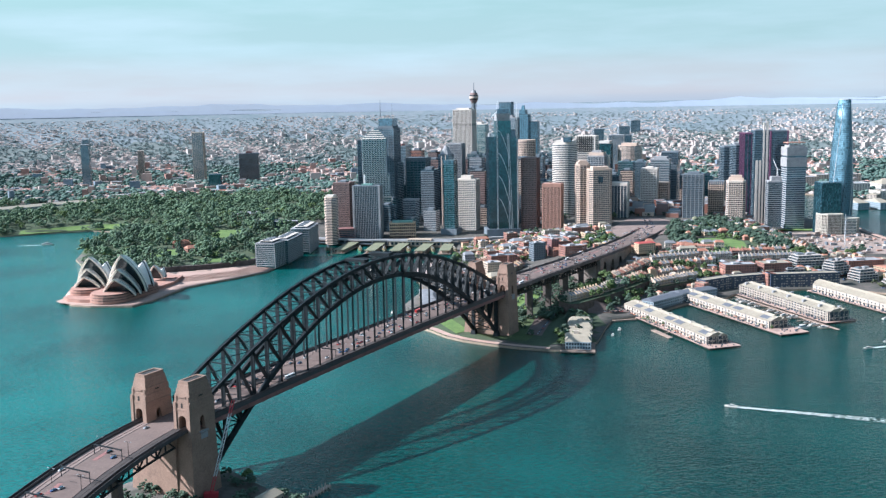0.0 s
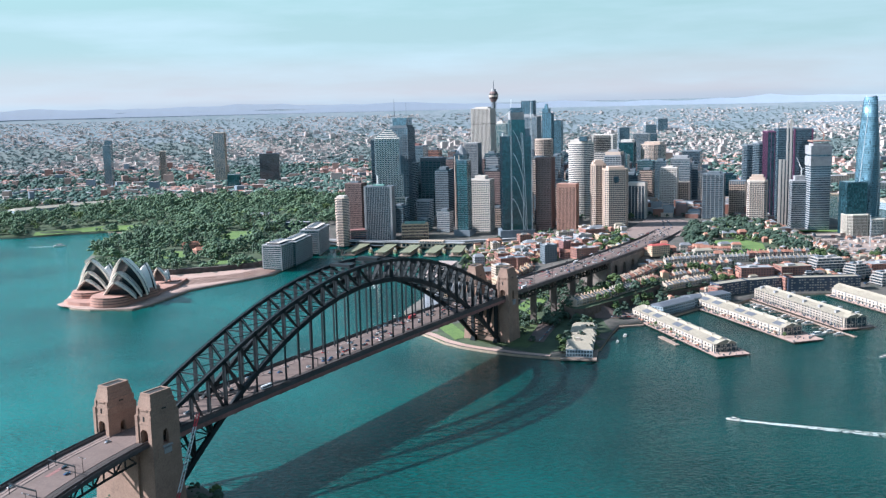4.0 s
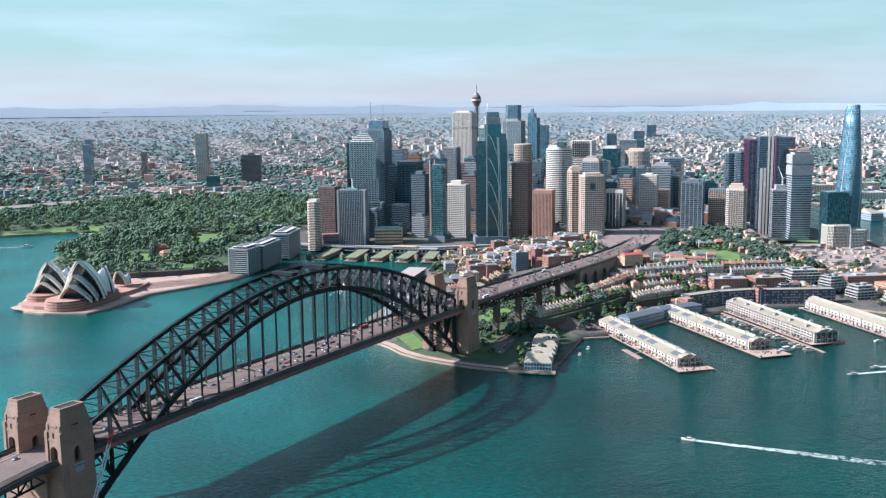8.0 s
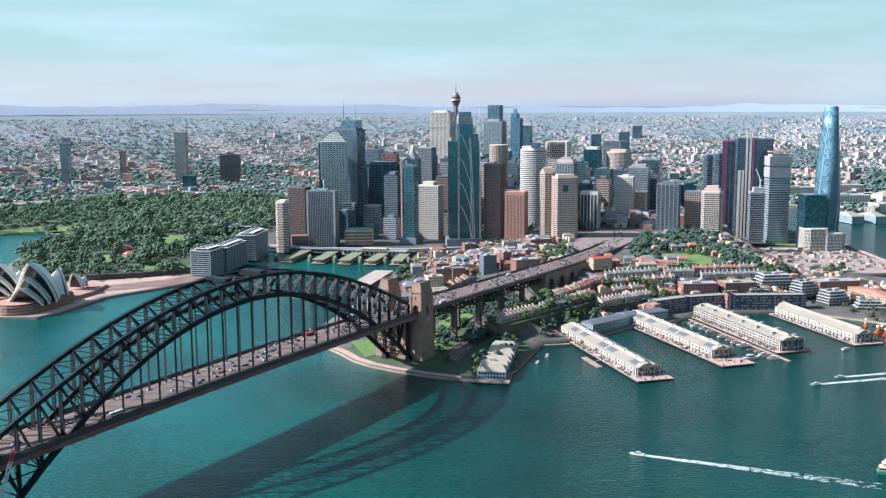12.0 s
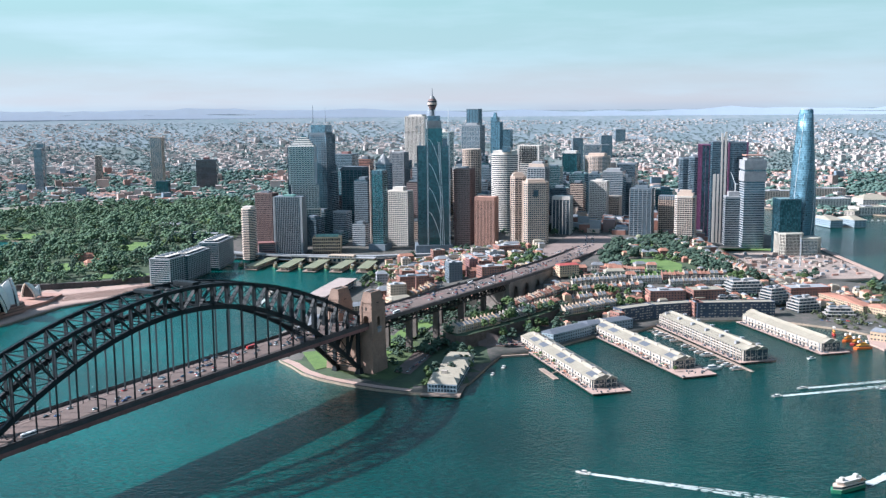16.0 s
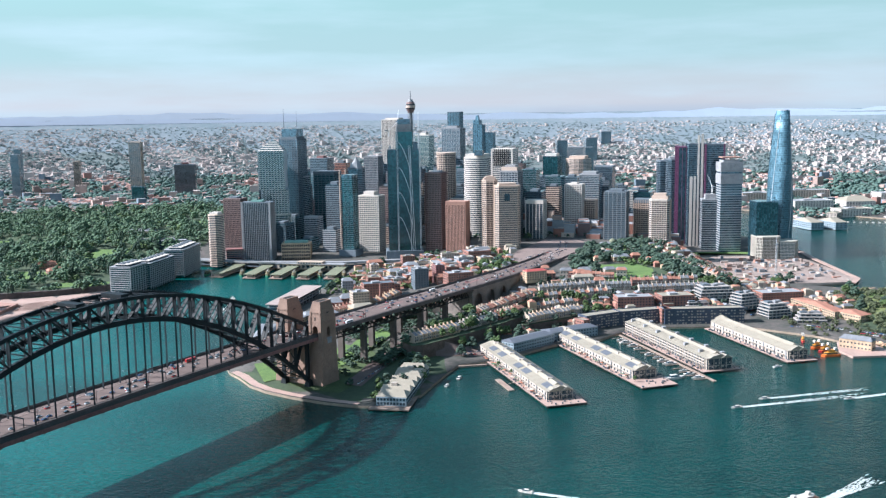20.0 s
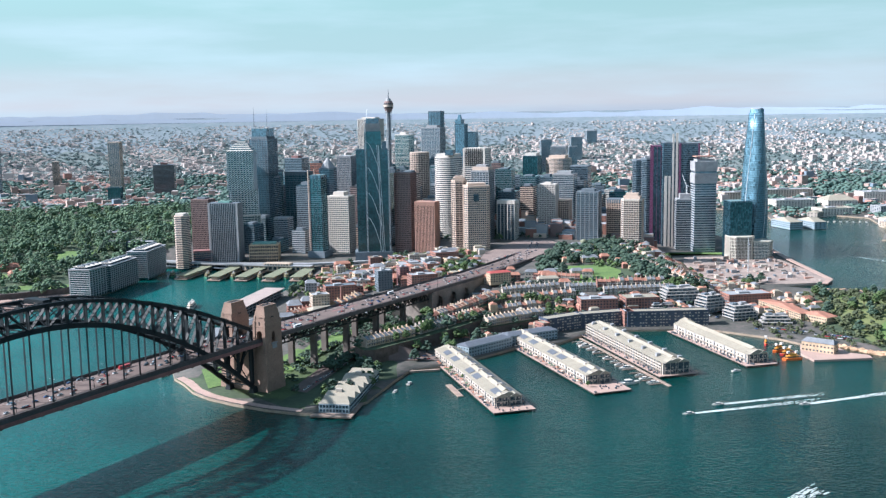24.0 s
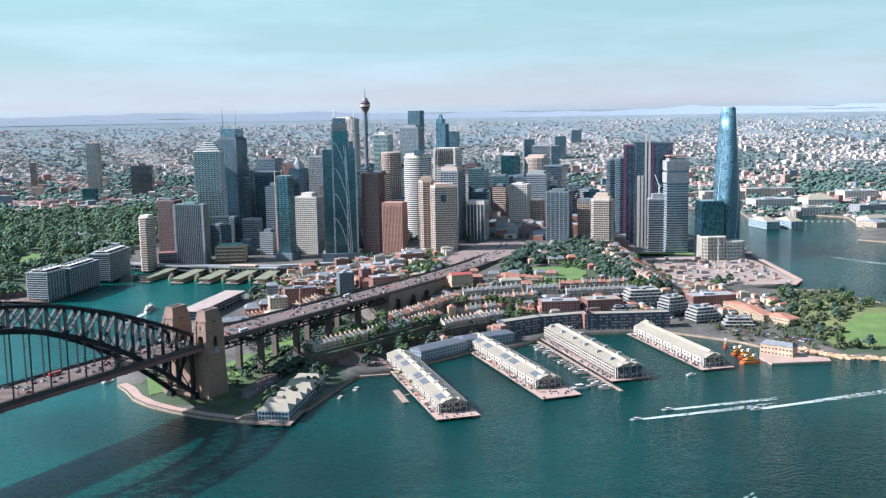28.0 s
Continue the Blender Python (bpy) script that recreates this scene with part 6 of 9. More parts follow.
# floors of balconies along the apartment shed
ob = thing("balcony_frontage", 466.5, 1291, 0, math.degrees(math.atan2(190, -53)), "rows of white balconies along the apartment wharf", "balconies")
for side in (-1, 1):
    for z in (5.4, 8.6, 11.8):
        bm = bmesh.new()
        box(bm, -96, 96, side * 15.2 - 1.1, side * 15.2 + 1.1, z, z + 1.2)
        part("balcony", bm, WHITE_PAINT, ob)
    bm, dark = bmesh.new(), bmesh.new()
    for k in range(33):
        box(bm, -96 + k * 6 - 0.2, -96 + k * 6 + 0.2, side * 15.2 - 1.2, side * 15.2 + 1.2, 2.4, 14.4)
        for z in (2.6, 6.7, 9.9, 13.0):
            if k < 32:
                box(dark, -95.2 + k * 6, -91.6 + k * 6, side * 15.2 - 0.2, side * 15.2 + 0.2, z, z + (2.4 if z < 3 else 1.7 if z < 13 else 1.2))
    part("divider", bm, WHITE_PAINT, ob, kind="stuff")
    part("balcony_glazing", dark, GLASS_DARK, ob, kind="stuff")

# the smaller hotel wharf beside the bridge park
hotel = thing("hotel_wharf", 160, 1132, 0, math.degrees(math.atan2(123, 20)), "white hotel wharf building with a row of gabled roofs", "wharf hotel")
bm = bmesh.new()
box(bm, -68, 64, -19, 20, 1.0, 2.4)
part("apron", bm, TIMBER, hotel)
for k in range(16):
    for o in (-18.4, 19.4):
        bm = bmesh.new()
        prism(bm, [(-66 + k * 8.4 + a, o + b) for a, b in ring(6, 0.4)], -6, 1.2)
        part("pile", bm, PILE, hotel)
bm = bmesh.new()
box(bm, -58, 60, -14.5, 14.5, 2.4, 11.0)
part("wall", bm, mat("pale_blue_boarding", (0.46, 0.52, 0.56), 0.7, size=6, fine=0.8, vary=0.2), hotel)
for z in (3.4, 7.4):
    for k in range(9):
        bm = bmesh.new()
        box(bm, -58.3, -57.8, -13.5 + k * 3.1, -11.3 + k * 3.1, z, z + 2.6)
        part("window", bm, GLASS_DARK, hotel)
    for k in range(26):
        bm = bmesh.new()
        box(bm, -56 + k * 4.5, -53.4 + k * 4.5, -14.8, -14.3, z, z + 2.4)
        part("window", bm, GLASS_DARK, hotel)
for k, (x, w, o, top) in enumerate(((-47, 22, 0, 15.6), (-28, 16, 3, 15.0), (-12, 16, -2, 16.2), (4, 16, 2, 15.2), (19, 15, -2, 16.6), (34, 15, 0, 15.4), (50, 19, 0, 16.8))):
    bm = bmesh.new()
    gable(bm, x - w / 2, x + w / 2, -15.2 + o * 0.3, 15.2 + o * 0.3, 11.0, top, 2.0 if k % 2 else 5.0, across=True)
    part("roof", bm, WHITE_ROOF, hotel)
    if k % 2:
        bm = bmesh.new()
        box(bm, x - 2, x + 2, o - 3, o + 3, 13, 17)
        part("roof_monitor", bm, WHITE_PAINT, hotel)
bm = bmesh.new()
box(bm, -57.8, -57.2, -14.5, 14.5, 10.2, 11.4)
part("fascia", bm, WHITE_PAINT, hotel)

# marina berths beside the apartment wharf
berths = thing("marina_pontoon", 447, 1262, 0, math.degrees(math.atan2(216, -62)), "floating timber marina walkway with finger berths", "pontoon")
bm = bmesh.new()
box(bm, -112, 110, -2.0, 2.0, 0.2, 0.9)
part("walkway", bm, TIMBER, berths)
for k in range(14):
    bm = bmesh.new()
    box(bm, -100 + k * 15, -98.6 + k * 15, 2, 17, 0.2, 0.8)
    part("berth_finger", bm, TIMBER, berths)


def motor_yacht(x, y, turn, length, label="white motor yacht moored at its berth", group="moored boats"):
    ob = thing("motor_yacht", x, y, 0, turn, label, "boat", group)
    b = length * 0.14
    bm = bmesh.new()
    prism(bm, [(-length / 2, -b), (length * 0.2, -b), (length / 2, 0), (length * 0.2, b), (-length / 2, b)], -0.5, length * 0.11, 1.06)
    part("hull", bm, WHITE_CLAD, ob)
    bm = bmesh.new()
    prism(bm, [(-length * 0.3, -b * 0.75), (length * 0.12, -b * 0.75), (length * 0.24, 0), (length * 0.12, b * 0.75), (-length * 0.3, b * 0.75)], length * 0.11, length * 0.19, 0.85)
    part("cabin", bm, GLASS_DARK, ob)
    bm = bmesh.new()
    prism(bm, [(-length * 0.26, -b * 0.7), (length * 0.08, -b * 0.7), (length * 0.08, b * 0.7), (-length * 0.26, b * 0.7)], length * 0.19, length * 0.21)
    part("flybridge", bm, WHITE_CLAD, ob)
    return ob


rng = random.Random(5)
way = Vector((-62, 216, 0)).normalized()
out = Vector((-way.y, way.x, 0))
for k in range(14):
    p = Vector((447, 1262, 0)) + way * (-93 + k * 15) + out * 10
    if k % 5 != 3:
        motor_yacht(p.x, p.y, math.degrees(math.atan2(out.y, out.x)) + (180 if k % 2 else 0), rng.choice((9, 11, 13, 16)))
motor_yacht(440, 1168, 20, 22, "large white motor yacht at the end of the marina")


# ---------------------------------------------------------------- low buildings of the old town and the wharf shore
def block(name, x, y, w, d, h, turn, wall, label, category="building", roof=None, floors=None, base=None, bay=4.0, pitched=0.0, group="", plant=True, glass=None, win=(2.0, 1.7), scattered=False):
    """A masonry building: walls with set-in windows bay by bay, a parapet or pitched roof, rooftop plant."""
    z0 = (ground_at(x, y) if base is None else base) - 0.6
    ob = thing(name, x, y, z0, turn, label, category, group)
    bm = bmesh.new()
    prism(bm, rect(w, d), -3.0, h)
    part("wall", bm, wall, ob)
    if pitched:
        bm = bmesh.new()
        gable(bm, -w / 2 - 0.5, w / 2 + 0.5, -d / 2 - 0.6, d / 2 + 0.6, h, h + pitched, min(w, d) * 0.25)
        part("roof", bm, roof or RED_ROOF, ob)
    else:
        bm = bmesh.new()
        prism(bm, rect(w - 1.0, d - 1.0), h - 0.5, h + 0.12)
        part("roof", bm, roof or CONCRETE, ob)
        bm = bmesh.new()
        for x0, x1, y0, y1 in ((-w / 2 - 0.1, w / 2 + 0.1, -d / 2 - 0.1, -d / 2 + 0.5), (-w / 2 - 0.1, w / 2 + 0.1, d / 2 - 0.5, d / 2 + 0.1),
                               (-w / 2 - 0.1, -w / 2 + 0.5, -d / 2 + 0.5, d / 2 - 0.5), (w / 2 - 0.5, w / 2 + 0.1, -d / 2 + 0.5, d / 2 - 0.5)):
            box(bm, x0, x1, y0, y1, h - 0.2, h + 0.9)
        part("parapet", bm, wall, ob)
        if plant and w > 12:
            bm = bmesh.new()
            box(bm, -w * 0.2, w * 0.05, -d * 0.2, d * 0.2, h, h + 2.6)
            part("plant_room", bm, CONCRETE, ob)
    floors = floors or max(1, int(h / 3.6))
    bm = bmesh.new()
    for k in range(floors):
        z = 1.2 + k * (h - 0.8) / floors
        for n, length, axis, off in ((int(w / bay), w, 0, d / 2), (int(d / bay), d, 1, w / 2)):
            for i in range(n):
                c = -length / 2 + (i + 0.5) * length / n
                for side in (-1, 1):
                    if scattered and (i * 7 + k * 5 + (i * k) % 3) % 5 < 2:
                        continue
                    a, b = (c - win[0] / 2, c + win[0] / 2), (side * off - 0.12, side * off + 0.12)
                    box(bm, *(a + b if axis == 0 else b + a), z, z + win[1])
    if len(bm.faces):
        part("glazing", bm, glass or GLASS_DARK, ob, kind="stuff")
    else:
        bm.free()
    return ob


def terrace_house(wall, roof, w=6.0, d=12.0, h=8.0, pitch=3.0):
    ob = thing("terrace_house", 0, 0, 0, 0, "two-storey rendered terrace house with a slate roof and chimneys", "house", "terrace houses")
    bm = bmesh.new()
    box(bm, -w / 2, w / 2, -d / 2, d / 2, -5, h)
    v = [bm.verts.new(c) for c in ((-w / 2, -d / 2, h), (-w / 2, d / 2, h), (-w / 2, 0, h + pitch))]
    bm.faces.new(v)
    part("wall", bm, wall, ob)
    bm = bmesh.new()
    gable(bm, -w / 2 + 0.15, w / 2 - 0.15, -d / 2 - 0.4, d / 2 + 0.4, h, h + pitch)
    part("roof", bm, roof, ob)
    bm = bmesh.new()
    for x in (-w / 2,):
        vs = [bm.verts.new((x + o, y, z)) for o in (0, 0.35) for y, z in ((-d / 2 - 0.3, h - 0.3), (-d / 2 - 0.3, h + 0.7), (0, h + pitch + 0.7), (d / 2 + 0.3, h + 0.7), (d / 2 + 0.3, h - 0.3))]
        bm.faces.new(vs[:5]), bm.faces.new(vs[:4:-1])
        for i in range(5):
            bm.faces.new((vs[i], vs[5 + i], vs[5 + (i + 1) % 5], vs[(i + 1) % 5]))
        bmesh.ops.recalc_face_normals(bm, faces=bm.faces[:])
    part("party_wall", bm, wall, ob)
    bm = bmesh.new()
    box(bm, -w / 2 - 0.1, -w / 2 + 0.7, 1.0, 3.2, h + 0.5, h + pitch + 2.2)
    part("chimney", bm, wall, ob)
    bm = bmesh.new()
    for z in (1.4, 4.8):
        for x in (-1.6, 1.2):
            for side in (-1, 1):
                box(bm, x - 0.5, x + 0.6, side * d / 2 - 0.08, side * d / 2 + 0.08, z, z + 1.8)
    part("glazing", bm, GLASS_DARK, ob, kind="stuff")
    bm = bmesh.new()
    box(bm, -w / 2, w / 2, -d / 2 - 1.6, -d / 2, 3.6, 3.9)
    part("verandah", bm, GREY_ROOF, ob)
    ob.matrix_basis = pose(900, 3000, -60)
    return ob


HOUSE_KINDS = [terrace_house(CREAM, GREY_ROOF), terrace_house(WHITE_PAINT, GREY_ROOF, 5.5, 11, 7.5), terrace_house(SANDSTONE, GREY_ROOF, 6.5, 12, 8.5), terrace_house(BRICK, RED_ROOF, 6.5, 11, 7.0), terrace_house(CREAM, RED_ROOF, 7, 11, 6.5)]
rng = random.Random(11)
used_kinds = set()


def place_house(k, m):
    if k in used_kinds:
        copy_thing(HOUSE_KINDS[k], m)
    else:
        used_kinds.add(k)
        HOUSE_KINDS[k].matrix_basis = m


def terrace_row(a, b, kinds, gap=0.0, lift=0.0):
    (ax, ay), (bx, by) = a, b
    length, turn = math.hypot(bx - ax, by - ay), math.degrees(math.atan2(by - ay, bx - ax))
    n = int(length / 6.3)
    for i in range(n):
        k = (i + 0.5) / n
        x, y = ax + (bx - ax) * k, ay + (by - ay) * k
        place_house(rng.choice(kinds), pose(x, y, ground_at(x, y) + lift + rng.uniform(-0.3, 0.3), 0, 0, turn))


CLIFF = mat("dark_weathered_cliff", (0.13, 0.10, 0.085), 0.95, size=6, fine=1, vary=0.5, bump=0.3)
for loop, top in SHELVES:
    bm = bmesh.new()
    prism(bm, loop, -1.0, top - 0.4)
    solid("rock_wall", bm, CLIFF, None, "dark sandstone cutting that carries a street of terraces", "rock wall", kind="structure")
    bm = bmesh.new()
    prism(bm, loop, top - 0.4, top)
    solid("terrace_ground", bm, PARK, None, "planted ground and yards behind the terrace houses", "ground", kind="structure")
terrace_row((162, 1260), (214, 1314), (2, 0), lift=0.2)
terrace_row((219, 1322), (262, 1376), (0, 1, 1), lift=0.2)
terrace_row((264, 1380), (298, 1426), (4, 0, 3), lift=0.2)
terrace_row((238, 1368), (314, 1494), (3, 0, 4), lift=0.2)
terrace_row((302, 1390), (380, 1446), (0, 2), lift=0.2)
terrace_row((320, 1478), (392, 1500), (3, 4, 0))
terrace_row((322, 1508), (430, 1528), (0, 3, 4))
terrace_row((330, 1536), (410, 1550), (1, 0))
terrace_row((418, 1545), (462, 1548), (1,))
terrace_row((470, 1534), (568, 1540), (1, 0))
terrace_row((465, 1560), (560, 1566), (0, 3, 4))
terrace_row((598, 1584), (556, 1700), (0, 1, 4))
terrace_row((616, 1600), (580, 1715), (1, 4))
terrace_row((628, 1620), (600, 1760), (0, 3))
terrace_row((380, 1600), (445, 1585), (3, 4))
terrace_row((640, 1545), (690, 1530), (4, 3))
terrace_row((610, 1560), (660, 1580), (3, 1))
terrace_row((95, 1545), (130, 1600), (2, 3))
terrace_row((40, 1500), (75, 1540), (3, 4))
terrace_row((130, 1660), (170, 1700), (3, 2))
terrace_row((60, 1660), (110, 1720), (3, 4, 0))

TILE_RED = mat("deep_red_tiles", (0.42, 0.09, 0.08), 0.8, size=8, fine=1, vary=0.25)
# the wharf shore: long curved shore sheds, brick stores and offices
BLUE_GREY = mat("blue_grey_cladding", (0.30, 0.37, 0.42), 0.6, size=8, fine=1, vary=0.25)
DARK_BLUE = mat("dark_blue_cladding", (0.06, 0.08, 0.12), 0.6, size=8, fine=1, vary=0.3)
block("shore_shed", 297, 1306, 70, 22, 12, 43, BLUE_GREY, "long blue-grey shore shed with rows of windows by the water", "shed", SKYLIGHT, 3, 2.6, 4.2, 2.5)
block("shore_shed", 352, 1352, 70, 22, 12, 30, BLUE_GREY, "blue-grey shore shed with a glazed ridge joining the wharves", "shed", SKYLIGHT, 3, 2.6, 4.2, 2.5)
for k, (x, y, w, turn) in enumerate(((398, 1404, 56, 30), (450, 1425, 58, 16))):
    block("shore_apartments", x, y + 6, w, 18, 18, turn, DARK_BLUE, "long dark blue apartment row with a white curved roof edge", "apartment building", WHITE_ROOF, 5, 2.6, 3.6, plant=False, win=(2.4, 1.5), glass=WHITE_PAINT, scattered=True)
block("shore_apartments", 534, 1428, 104, 18, 20, 3, DARK_BLUE, "long dark blue apartment row with scattered white panels", "apartment building", WHITE_ROOF, 5, 2.6, 3.6, plant=False, win=(2.4, 1.5), glass=WHITE_PAINT, scattered=True)
block("brick_store", 372, 1383, 10, 18, 16, 30, BRICK, "red brick end wall of the apartment row", "brick building", WHITE_ROOF, 4, 2.6, plant=False)
block("brick_store", 484, 1429, 12, 19, 20, 8, BRICK, "red brick stair tower between apartment rows", "brick building", CONCRETE, 4, 2.6, plant=False)
block("brick_store", 455, 1487, 50, 26, 16, 5, BRICK, "red brick warehouse with a pale flat roof", "warehouse", CONCRETE, 4)
block("brick_store", 512, 1493, 46, 30, 15, 8, BRICK, "red brick warehouse with rooftop plant", "warehouse", WHITE_ROOF, 4)
OFFICE_SLAB = mat("pale_grey_slab_concrete", (0.42, 0.385, 0.36), 0.8, size=8, fine=1, vary=0.25)


def terraced_office(x, y, w, d, floors, turn, label, base=None):
    """An office building of deep pale floor slabs over dark glass, its top floors set back behind terraces."""
    z0 = (ground_at(x, y) if base is None else base) - 0.6
    ob = thing("office_building", x, y, z0, turn, label, "office building", "wharf offices")
    for k in range(floors):
        back = 2.4 * max(0, k - floors + 3)
        bm = bmesh.new()
        box(bm, -w / 2 + 1.6 + back, w / 2 - 1.6 - back, -d / 2 + 1.6 + back, d / 2 - 1.6, -3.0 if k == 0 else k * 3.8, k * 3.8 + 2.8)
        part("glazed_storey", bm, GLASS_DARK, ob)
        bm = bmesh.new()
        box(bm, -w / 2 + back, w / 2 - back, -d / 2 + back, d / 2, k * 3.8 + 2.8, k * 3.8 + 3.8)
        part("floor_slab", bm, OFFICE_SLAB, ob)
        bm = bmesh.new()
        n = int((w - 2 * back) / 6)
        for i in range(n + 1):
            px = -w / 2 + back + 0.5 + i * (w - 2 * back - 1.0) / n
            for py in (-d / 2 + back + 0.5, d / 2 - 0.5):
                box(bm, px - 0.3, px + 0.3, py - 0.3, py + 0.3, k * 3.8, k * 3.8 + 2.8)
        part("column", bm, CONCRETE, ob, kind="stuff")
    top = floors * 3.8
    for px, py, pw, pd, m in ((-0.22, 0.1, 0.22, 0.3, CONCRETE_DARK), (0.18, 0.16, 0.26, 0.22, CONCRETE), (0.0, -0.12, 0.12, 0.12, GREY_ROOF)):
        bm = bmesh.new()
        box(bm, w * (px - pw / 2), w * (px + pw / 2), d * (py - pd / 2), d * (py + pd / 2), top - 0.05, top + 2.2)
        part("plant_room", bm, m, ob)
    return ob


terraced_office(570, 1510, 50, 30, 5, 8, "white terraced office building with dark ribbon glazing")
terraced_office(540, 1476, 38, 14, 3, 5, "low white office wing with ribbon glazing")
terraced_office(604, 1480, 34, 24, 5, 25, "white office building stepping back in terraces", 13.0)
terraced_office(636, 1456, 36, 26, 5, 18, "concrete and glass office building near the wharf")
terraced_office(672, 1424, 38, 20, 3, -5, "low stepped white office building with deep terraces")
block("brick_store", 668, 1540, 62, 30, 19, 10, BRICK, "pink brick office block with rows of windows", "office building", CONCRETE, 5)
block("brick_pub", 328, 1571, 32, 14, 14, 22, SANDSTONE, "red-roofed stone and brick hotel of four storeys on the ridge", "hotel", TILE_RED, 4, pitched=2.5, base=37.0)
block("brick_house", 420, 1566, 16, 12, 6, 5, WHITE_PAINT, "white cottage with bright orange-red roof", "house", RED_ROOF, 2, pitched=4)
block("white_hall", 398, 1576, 30, 14, 8, 10, WHITE_PAINT, "white hall with a pale roof", "hall", WHITE_ROOF, 2, pitched=3)
block("sandstone_terrace", 702, 1480, 18, 100, 10, 14, SANDSTONE, "long sandstone terrace with an orange tiled roof", "terrace", RED_ROOF, 3, pitched=4)
block("sandstone_terrace", 727, 1425, 20, 40, 9, 30, SANDSTONE, "sandstone house with an orange tiled roof", "house", RED_ROOF, 2, pitched=4)
block("boat_shed", 556, 1418, 18, 14, 8, -70, WHITE_PAINT, "white gabled boat shed beside the wharf", "shed", WHITE_ROOF, 2, 2.6, pitched=4)
block("wharf_store", 675, 1283, 36, 15, 11, -40, SANDSTONE, "sandstone wharf store with a grey pitched roof", "warehouse", GREY_ROOF, 2, 2.6, pitched=4)
bm = bmesh.new()
prism(bm, [(654, 1243), (720, 1249), (722, 1262), (704, 1274), (700, 1312), (664, 1314), (650, 1272)], -4.0, 2.4)
solid("stone_wharf", bm, PAVING, None, "pinkish stone wharf apron round the old store", "wharf")
# the old town between the approach road and the quay
block("brick_warehouse", 98, 1608, 46, 22, 24, 18, BRICK, "dark red brick warehouse of six storeys", "warehouse", CONCRETE_DARK, 6)
stack = thing("brick_chimney", 106, 1560, ground_at(106, 1560), 0, "tall tapering brown brick chimney beside the warehouse", "chimney")
bm = bmesh.new()
prism(bm, rect(4.6, 4.6, 1.0), -1, 29, 0.72)
part("shaft", bm, BRICK, stack)
bm = bmesh.new()
prism(bm, rect(4.0, 4.0, 0.8), 28.6, 30.2)
part("cap", bm, BROWN, stack)
block("cream_hotel", 78, 1535, 24, 20, 26, 20, CREAM, "cream seven-storey hotel with small windows", "hotel", CONCRETE, 7)
block("pale_hall", 84, 1508, 34, 26, 10, 25, SANDSTONE, "sandstone hall with a pale metal roof", "hall", WHITE_ROOF, 2, pitched=4)
block("red_house", 42, 1540, 20, 24, 12, 15, BRICK, "red brick gabled building with chimneys", "brick building", GREY_ROOF, 3, pitched=6)
block("red_house", 58, 1568, 22, 16, 12, 15, BRICK, "dark red brick gabled building beside the terminal", "brick building", GREY_ROOF, 3, pitched=6)
block("stone_store", 30, 1472, 46, 20, 9, 25, SANDSTONE, "row of sandstone stores by the cove", "store", GREY_ROOF, 3, pitched=4)
block("stone_store", 0, 1440, 40, 18, 9, 70, SANDSTONE, "low sandstone hotel wing on the cove", "hotel", GREY_ROOF, 3, pitched=3)
block("stone_store", -22, 1350, 22, 110, 10, 3, SANDSTONE, "low curved sandstone hotel along the shore", "hotel", GREY_ROOF, 3, pitched=3)
block("tall_stack_building", 160, 1640, 22, 20, 30, 20, CONCRETE_DARK, "weathered grey concrete apartment block", "apartment building", CONCRETE, 8)
block("red_block", 188, 1652, 14, 18, 28, 20, RUST, "narrow dark red painted tower block", "building", CONCRETE, 8)
block("red_brick_block", 218, 1625, 40, 24, 15, 20, BRICK, "red brick block with a flat roof beside the approach road", "brick building", CONCRETE, 4)
block("cream_hospital", 205, 1750, 60, 36, 14, 10, CREAM, "cluster of cream buildings with stepped pale roofs", "building", CONCRETE, 4)
block("cream_hospital", 250, 1790, 40, 28, 18, 20, BRICK, "brick building with green and red awnings", "brick building", CONCRETE, 4)
for k in range(46):
    x, y = rng.uniform(40, 275), rng.uniform(1640, 1885)
    if abs((x + 71) * 0.878 - (y - 929) * 0.479) < 48 or (x < 60 and y > 1860):
        continue
    w, d, h = rng.uniform(14, 30), rng.uniform(12, 22), rng.uniform(8, 20)
    wall = rng.choice((BRICK, CREAM, SANDSTONE, CONCRETE, BRICK, WHITE_PAINT))
    block("town_building", x, y, w, d, h, rng.choice((15, 20, 105)) + rng.uniform(-4, 4), wall, {BRICK: "red brick", CREAM: "cream rendered", SANDSTONE: "sandstone", CONCRETE: "grey concrete",
          WHITE_PAINT: "white painted"}[wall] + " town building with a " + ("pitched roof" if k % 3 == 0 else "flat roof and parapet"), "building", rng.choice((CONCRETE, WHITE_ROOF, GREY_ROOF)) if k % 3 else rng.choice((RED_ROOF, GREY_ROOF)),
          pitched=4 if k % 3 == 0 else 0, group="old town buildings")
for k in range(16):
    x, y = rng.uniform(300, 470), rng.uniform(1580, 1640)
    block("town_building", x, y, rng.uniform(10, 20), rng.uniform(9, 14), rng.uniform(6, 10), rng.uniform(-10, 20), rng.choice((BRICK, CREAM, WHITE_PAINT)), "small two-storey house with a pitched roof", "house",
          rng.choice((RED_ROOF, GREY_ROOF)), pitched=3.5, group="ridge houses")
